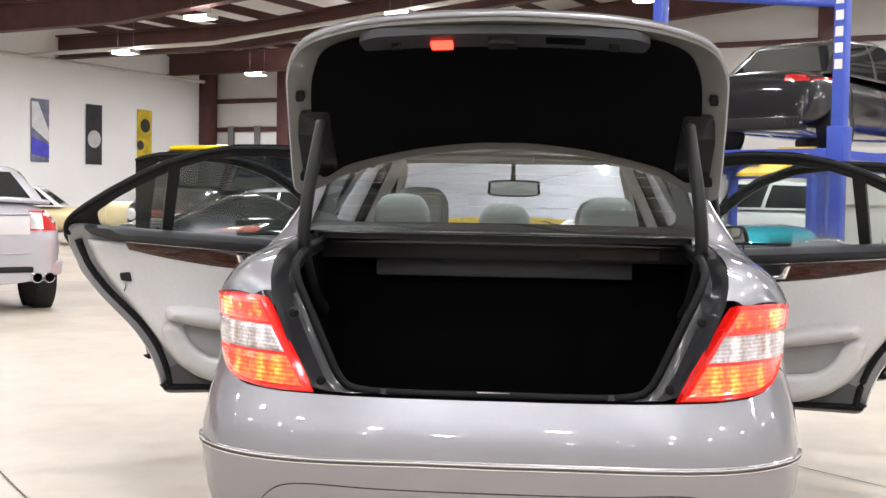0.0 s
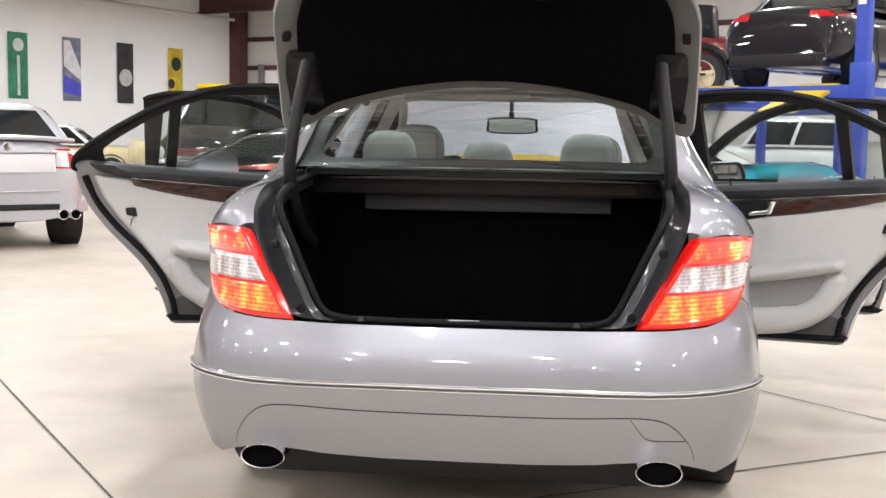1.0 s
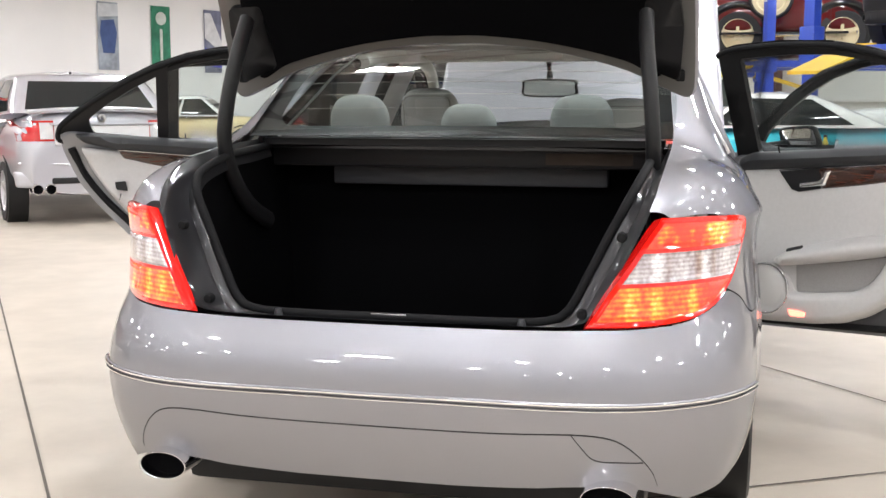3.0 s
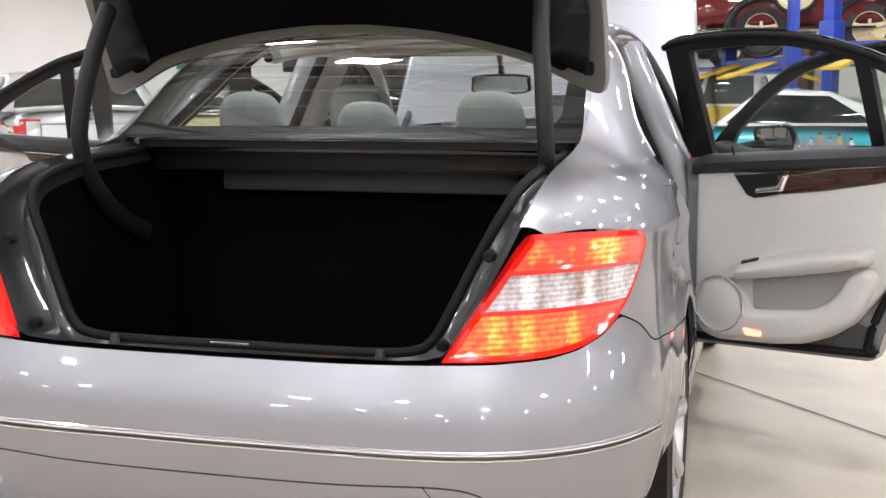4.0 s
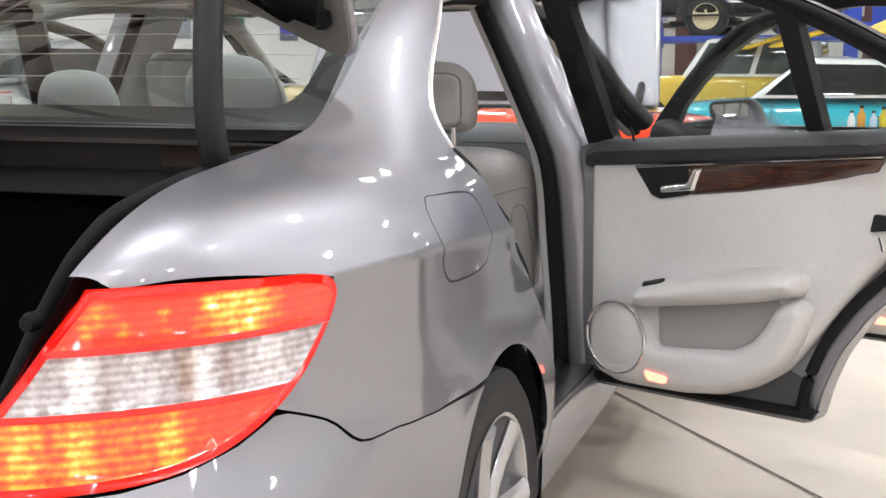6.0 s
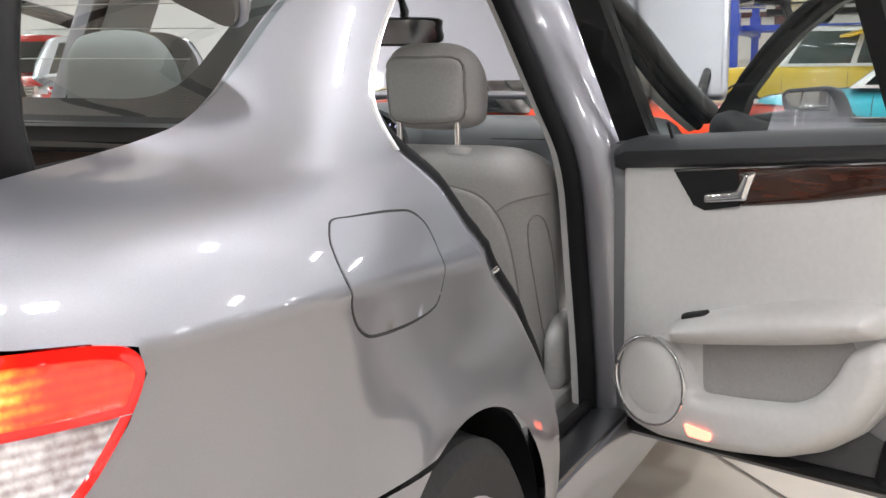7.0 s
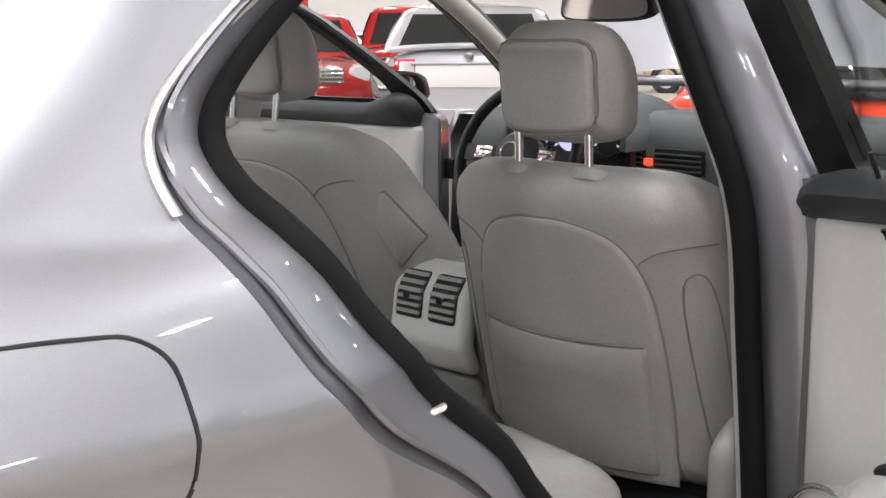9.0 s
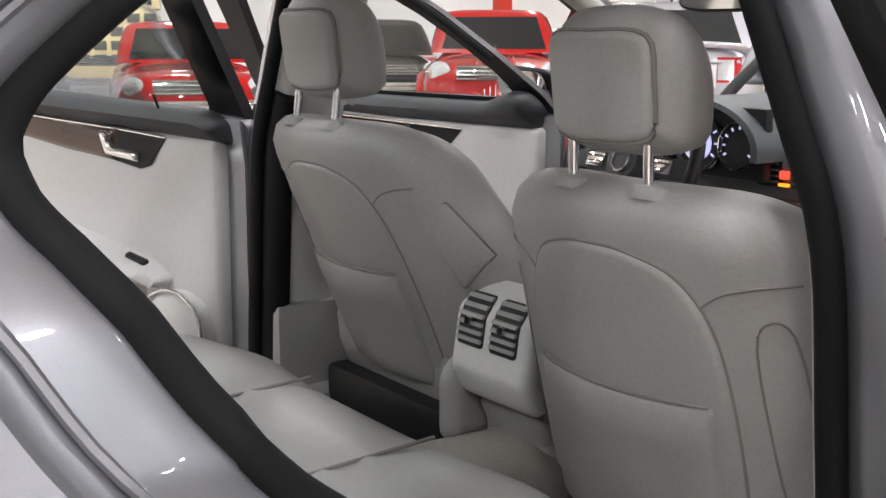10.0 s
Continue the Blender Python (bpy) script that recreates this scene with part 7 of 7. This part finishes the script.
parked_car("red_far_coupe", "red coupe in the far row", on_floor(-21.5, 13.4, -80), COUPE60, COUPE60_CAB, 1.82, REDP, chrome_bumpers=True, heads=(0.66, 0.1))


def grille_extra(t, w, L):
    for i in range(6):
        for j in range(4):
            part("grille_cell", box(-w * 0.8 + i * w * 0.27, -w * 0.8 + i * w * 0.27 + w * 0.2, L - 0.02, L + 0.01, 0.75 + j * 0.22, 0.90 + j * 0.22, 0.01), GREYP, t)


parked_car("cream_lorry", "cream old lorry with a many-celled front", on_floor(-21.6, 9.2, -110), [(0.04, 0.5), (0.0, 0.9), (0.03, 1.6), (3.0, 1.75), (4.4, 1.7), (4.6, 1.4), (4.6, 0.6), (4.4, 0.45), (0.3, 0.45)], [(2.6, 1.65), (2.7, 2.25), (3.6, 2.3), (4.1, 1.65)], 2.0, CREAMP, wheels=(0.9, 3.7), wr=0.42, chrome_bumpers=True, heads=(0.8, 0.12), extra=grille_extra)

# ---- lifts ----
BLUE = surface("blue_lift_paint", (0.02, 0.06, 0.42), rough=0.4, coat=0.4, stain=0.12, stain_scale=4)
RAMP = surface("yellow_ramp_paint", (0.75, 0.48, 0.02), rough=0.5, stain=0.2, stain_scale=5)


def build_lift(x, y, turn, z, length=5.0):
    """Four-post lift: x, y the middle of its near end; turn: degrees to the left of +y; z: height of its runways."""
    t = thing("car_lift", "blue four-post car lift with yellow ramps, raised", "lift", "car lifts", at=on_floor(x, y, turn))
    for sx in (-1, 1):
        for yy in (0.0, length):
            p = part("post", box(sx * 1.33 - 0.08, sx * 1.33 + 0.08, yy - 0.08, yy + 0.08, 0, 4.2 if yy == 0 else 3.6, 0.02), BLUE, t)
            part("post_foot", box(sx * 1.33 - 0.24, sx * 1.33 + 0.24, yy - 0.24, yy + 0.24, 0, 0.02), BLUE, p)
            part("post_carriage", box(sx * 1.33 - 0.115, sx * 1.33 + 0.115, yy - 0.115, yy + 0.115, z - 0.22, z + 0.25, 0.02), BLUE, p)
        r = part("runway", box(sx * 0.72 - 0.25, sx * 0.72 + 0.25, 0.1, length - 0.1, z - 0.12, z, 0.01), BLUE, t)
        pr = [(-0.95, z - 0.35), (0.1, z - 0.02), (0.1, z - 0.06), (-0.95, z - 0.39)]
        part("ramp", slab(pr, lambda a, b_, h: Vector((h, a, b_)), sx * 0.72 - 0.25, sx * 0.72 + 0.25, 5), RAMP, t, "yellow ramp")
        part("runway_edge", box(sx * 0.72 - 0.26, sx * 0.72 + 0.26, 0.06, 0.12, z - 0.14, z + 0.01), RAMP, r)
    for yy in (0.0, length):
        part("cross_beam", box(-1.25, 1.25, yy - 0.10, yy + 0.10, z - 0.20, z - 0.02, 0.01), BLUE, t)
    part("top_bar", tube([(-1.33, 0, 4.1), (1.33, 0, 3.7)], 0.05, 8), BLUE, t)
    for k in range(5):
        part("post_mark", box(1.33 - 0.05, 1.33 + 0.05, -0.088, -0.083, 2.9 + k * 0.2, 3.02 + k * 0.2), WHITEP, t)
    return t


build_lift(2.85, 12.65, -40, 1.95)
parked_car("black_saloon_on_lift", "black saloon standing on a raised car lift", on_floor(3.0, 12.9, -40, 1.95), [(y, z * 1.10) for y, z in SEDAN], [(y, z * 1.10) for y, z in SEDAN_CAB], 1.88, BLACKP, tails=(0.93, 0.09, 0.40), doors=(1.0, 2.0, 2.95),
           extra=lambda t, w, L: [part("diffuser", box(-0.7, 0.7, -0.03, 0.2, 0.25, 0.42, 0.03), BLACK_TRIM, t)] + [part("tailpipe", lathe([(0.03, 0.08), (0.05, 0.0), (0.05, 0.1)], 16, "y"), CHROME, t, m=pose(sg * (0.55 + d), -0.05, 0.34)) for sg in (1, -1) for d in (0, 0.12)])
build_lift(0.9, 19.3, -66, 1.95, 4.4)
parked_car("maroon_vintage_car", "maroon vintage car with cream wheels on a raised lift", on_floor(3.4, 19.9, 90, 2.0), VINT, VINT_CAB, 1.62, MAROON, roof_mat=BLACKP, wheels=(0.7, 2.47), wr=0.42, top_k=0.86, square=5.0, doors=(0.9, 1.9), rim_mat=CREAM, chrome_bumpers=True, heads=(0.9, 0.12),
           extra=lambda t, w, L: [part("spare_wheel", lathe([(0.0, -0.08), (0.36, -0.09), (0.39, 0.0), (0.36, 0.09), (0.26, 0.09)], 28, "x"), TYRE, t, m=pose(-w - 0.10, 1.92, 1.05, 0, 0, 180)), part("spare_disc", lathe([(0.36, 0.085), (0.27, 0.10), (0.24, 0.07), (0.10, 0.08), (0.08, 0.12), (0.0, 0.12)], 28, "x"), CREAM, t, m=pose(-w - 0.10, 1.92, 1.05, 0, 0, 180)), old_wings(t, w, L, BLACKP, (0.7, 2.47), 0.42), part("running_board", box(-w - 0.1, w + 0.1, 0.6, 3.4, 0.42, 0.46, 0.01), BLACKP, t)])

build_lift(1.5, 25.9, 90, 1.95, 4.4)
parked_car("black_vintage_car", "black vintage car with cream wheels on a raised lift", on_floor(0.9, 25.9, 90, 1.95), VINT, VINT_CAB, 1.62, BLACKP, wheels=(0.7, 2.47), wr=0.42, top_k=0.86, square=5.0, doors=(0.9, 1.9), rim_mat=CREAM, chrome_bumpers=True, heads=(0.9, 0.12),
           extra=lambda t, w, L: [old_wings(t, w, L, BLACKP, (0.7, 2.47), 0.42), part("running_board", box(-w - 0.1, w + 0.1, 0.6, 3.4, 0.42, 0.46, 0.01), BLACKP, t), part("chassis_rail", box(-0.45, 0.45, 0.3, 3.3, 0.22, 0.34, 0.02), BLACK_TRIM, t)])

# ---- tool cart with bottles ----
cart = thing("tool_cart", "dark steel tool cart standing near the lift", "cart", at=on_floor(1.86, 9.9, 8))
part("top_tray", box(-0.45, 0.45, -0.25, 0.25, 0.66, 0.70, 0.01), GREY_STEEL, cart)
part("drawer_body", box(-0.43, 0.43, -0.23, 0.23, 0.12, 0.655, 0.01), BLACKP, cart)
for k in range(4):
    d = part("drawer", box(-0.41, 0.41, -0.245, -0.231, 0.15 + k * 0.125, 0.26 + k * 0.125, 0.004), GREYP, cart)
    part("pull", box(-0.3, 0.3, -0.26, -0.246, 0.23 + k * 0.125, 0.245 + k * 0.125, 0.003), CHROME, d)
for x in (-0.38, 0.38):
    for y in (-0.18, 0.18):
        part("castor", lathe([(0.0, -0.02), (0.06, -0.02), (0.06, 0.02), (0.0, 0.02)], 16, "x", (x, y, 0.06)), RUBBER, cart)


def bottle(x, y, h, r, c, cap):
    t = thing("bottle", "plastic workshop bottle standing on the tool cart", "bottle", "bottles on the cart", at=on_floor(1.86, 9.9, 8, 0.70) @ pose(x, y, 0))
    part("flask", lathe([(0.0, 0.0), (r, 0.0), (r, h * 0.65), (r * 0.5, h * 0.82), (r * 0.4, h)], 16, "z"), surface("bottle_" + cap, c, rough=0.35), t)
    part("cap", lathe([(r * 0.5, h * 0.98), (r * 0.5, h * 1.12), (0.0, h * 1.14)], 12, "z"), BLACK_TRIM, t)


bottle(-0.36, 0.0, 0.14, 0.032, (0.75, 0.75, 0.75), "white")
bottle(-0.27, 0.05, 0.18, 0.036, (0.70, 0.30, 0.02), "orange")
bottle(-0.18, -0.02, 0.14, 0.03, (0.45, 0.55, 0.7), "pale_blue")
bottle(-0.09, 0.03, 0.17, 0.036, (0.72, 0.55, 0.02), "yellow")
bottle(0.02, 0.0, 0.13, 0.032, (0.7, 0.75, 0.8), "clear")
st = thing("chrome_frame_stool", "chrome-framed work stool with a dark back", "stool", at=on_floor(3.1, 9.2, 10))
part("frame", tube(evened([(-0.22, 0, 0.02), (-0.22, 0, 0.75), (-0.15, 0, 0.86), (0.15, 0, 0.86), (0.22, 0, 0.75), (0.22, 0, 0.02)], 24), 0.016, 8), CHROME, st)
part("seat", box(-0.2, 0.2, -0.02, 0.38, 0.42, 0.48, 0.03), BLACK_TRIM, st)
part("foot", tube([(-0.2, 0.36, 0.45), (-0.22, 0.36, 0.02), (0.22, 0.36, 0.02), (0.2, 0.36, 0.45)], 0.014, 8), CHROME, st)
# red roof posts in the west bay
REDPOST = surface("red_post_paint", (0.55, 0.03, 0.015), rough=0.4, coat=0.3, stain=0.1)
for x, y in ((-15.5, 14.4),):
    tagged(part("red_post", box(x - 0.13, x + 0.13, y - 0.13, y + 0.13, F0, EAVE, 0.01), REDPOST), "red painted steel roof post", "post", kind="structure")
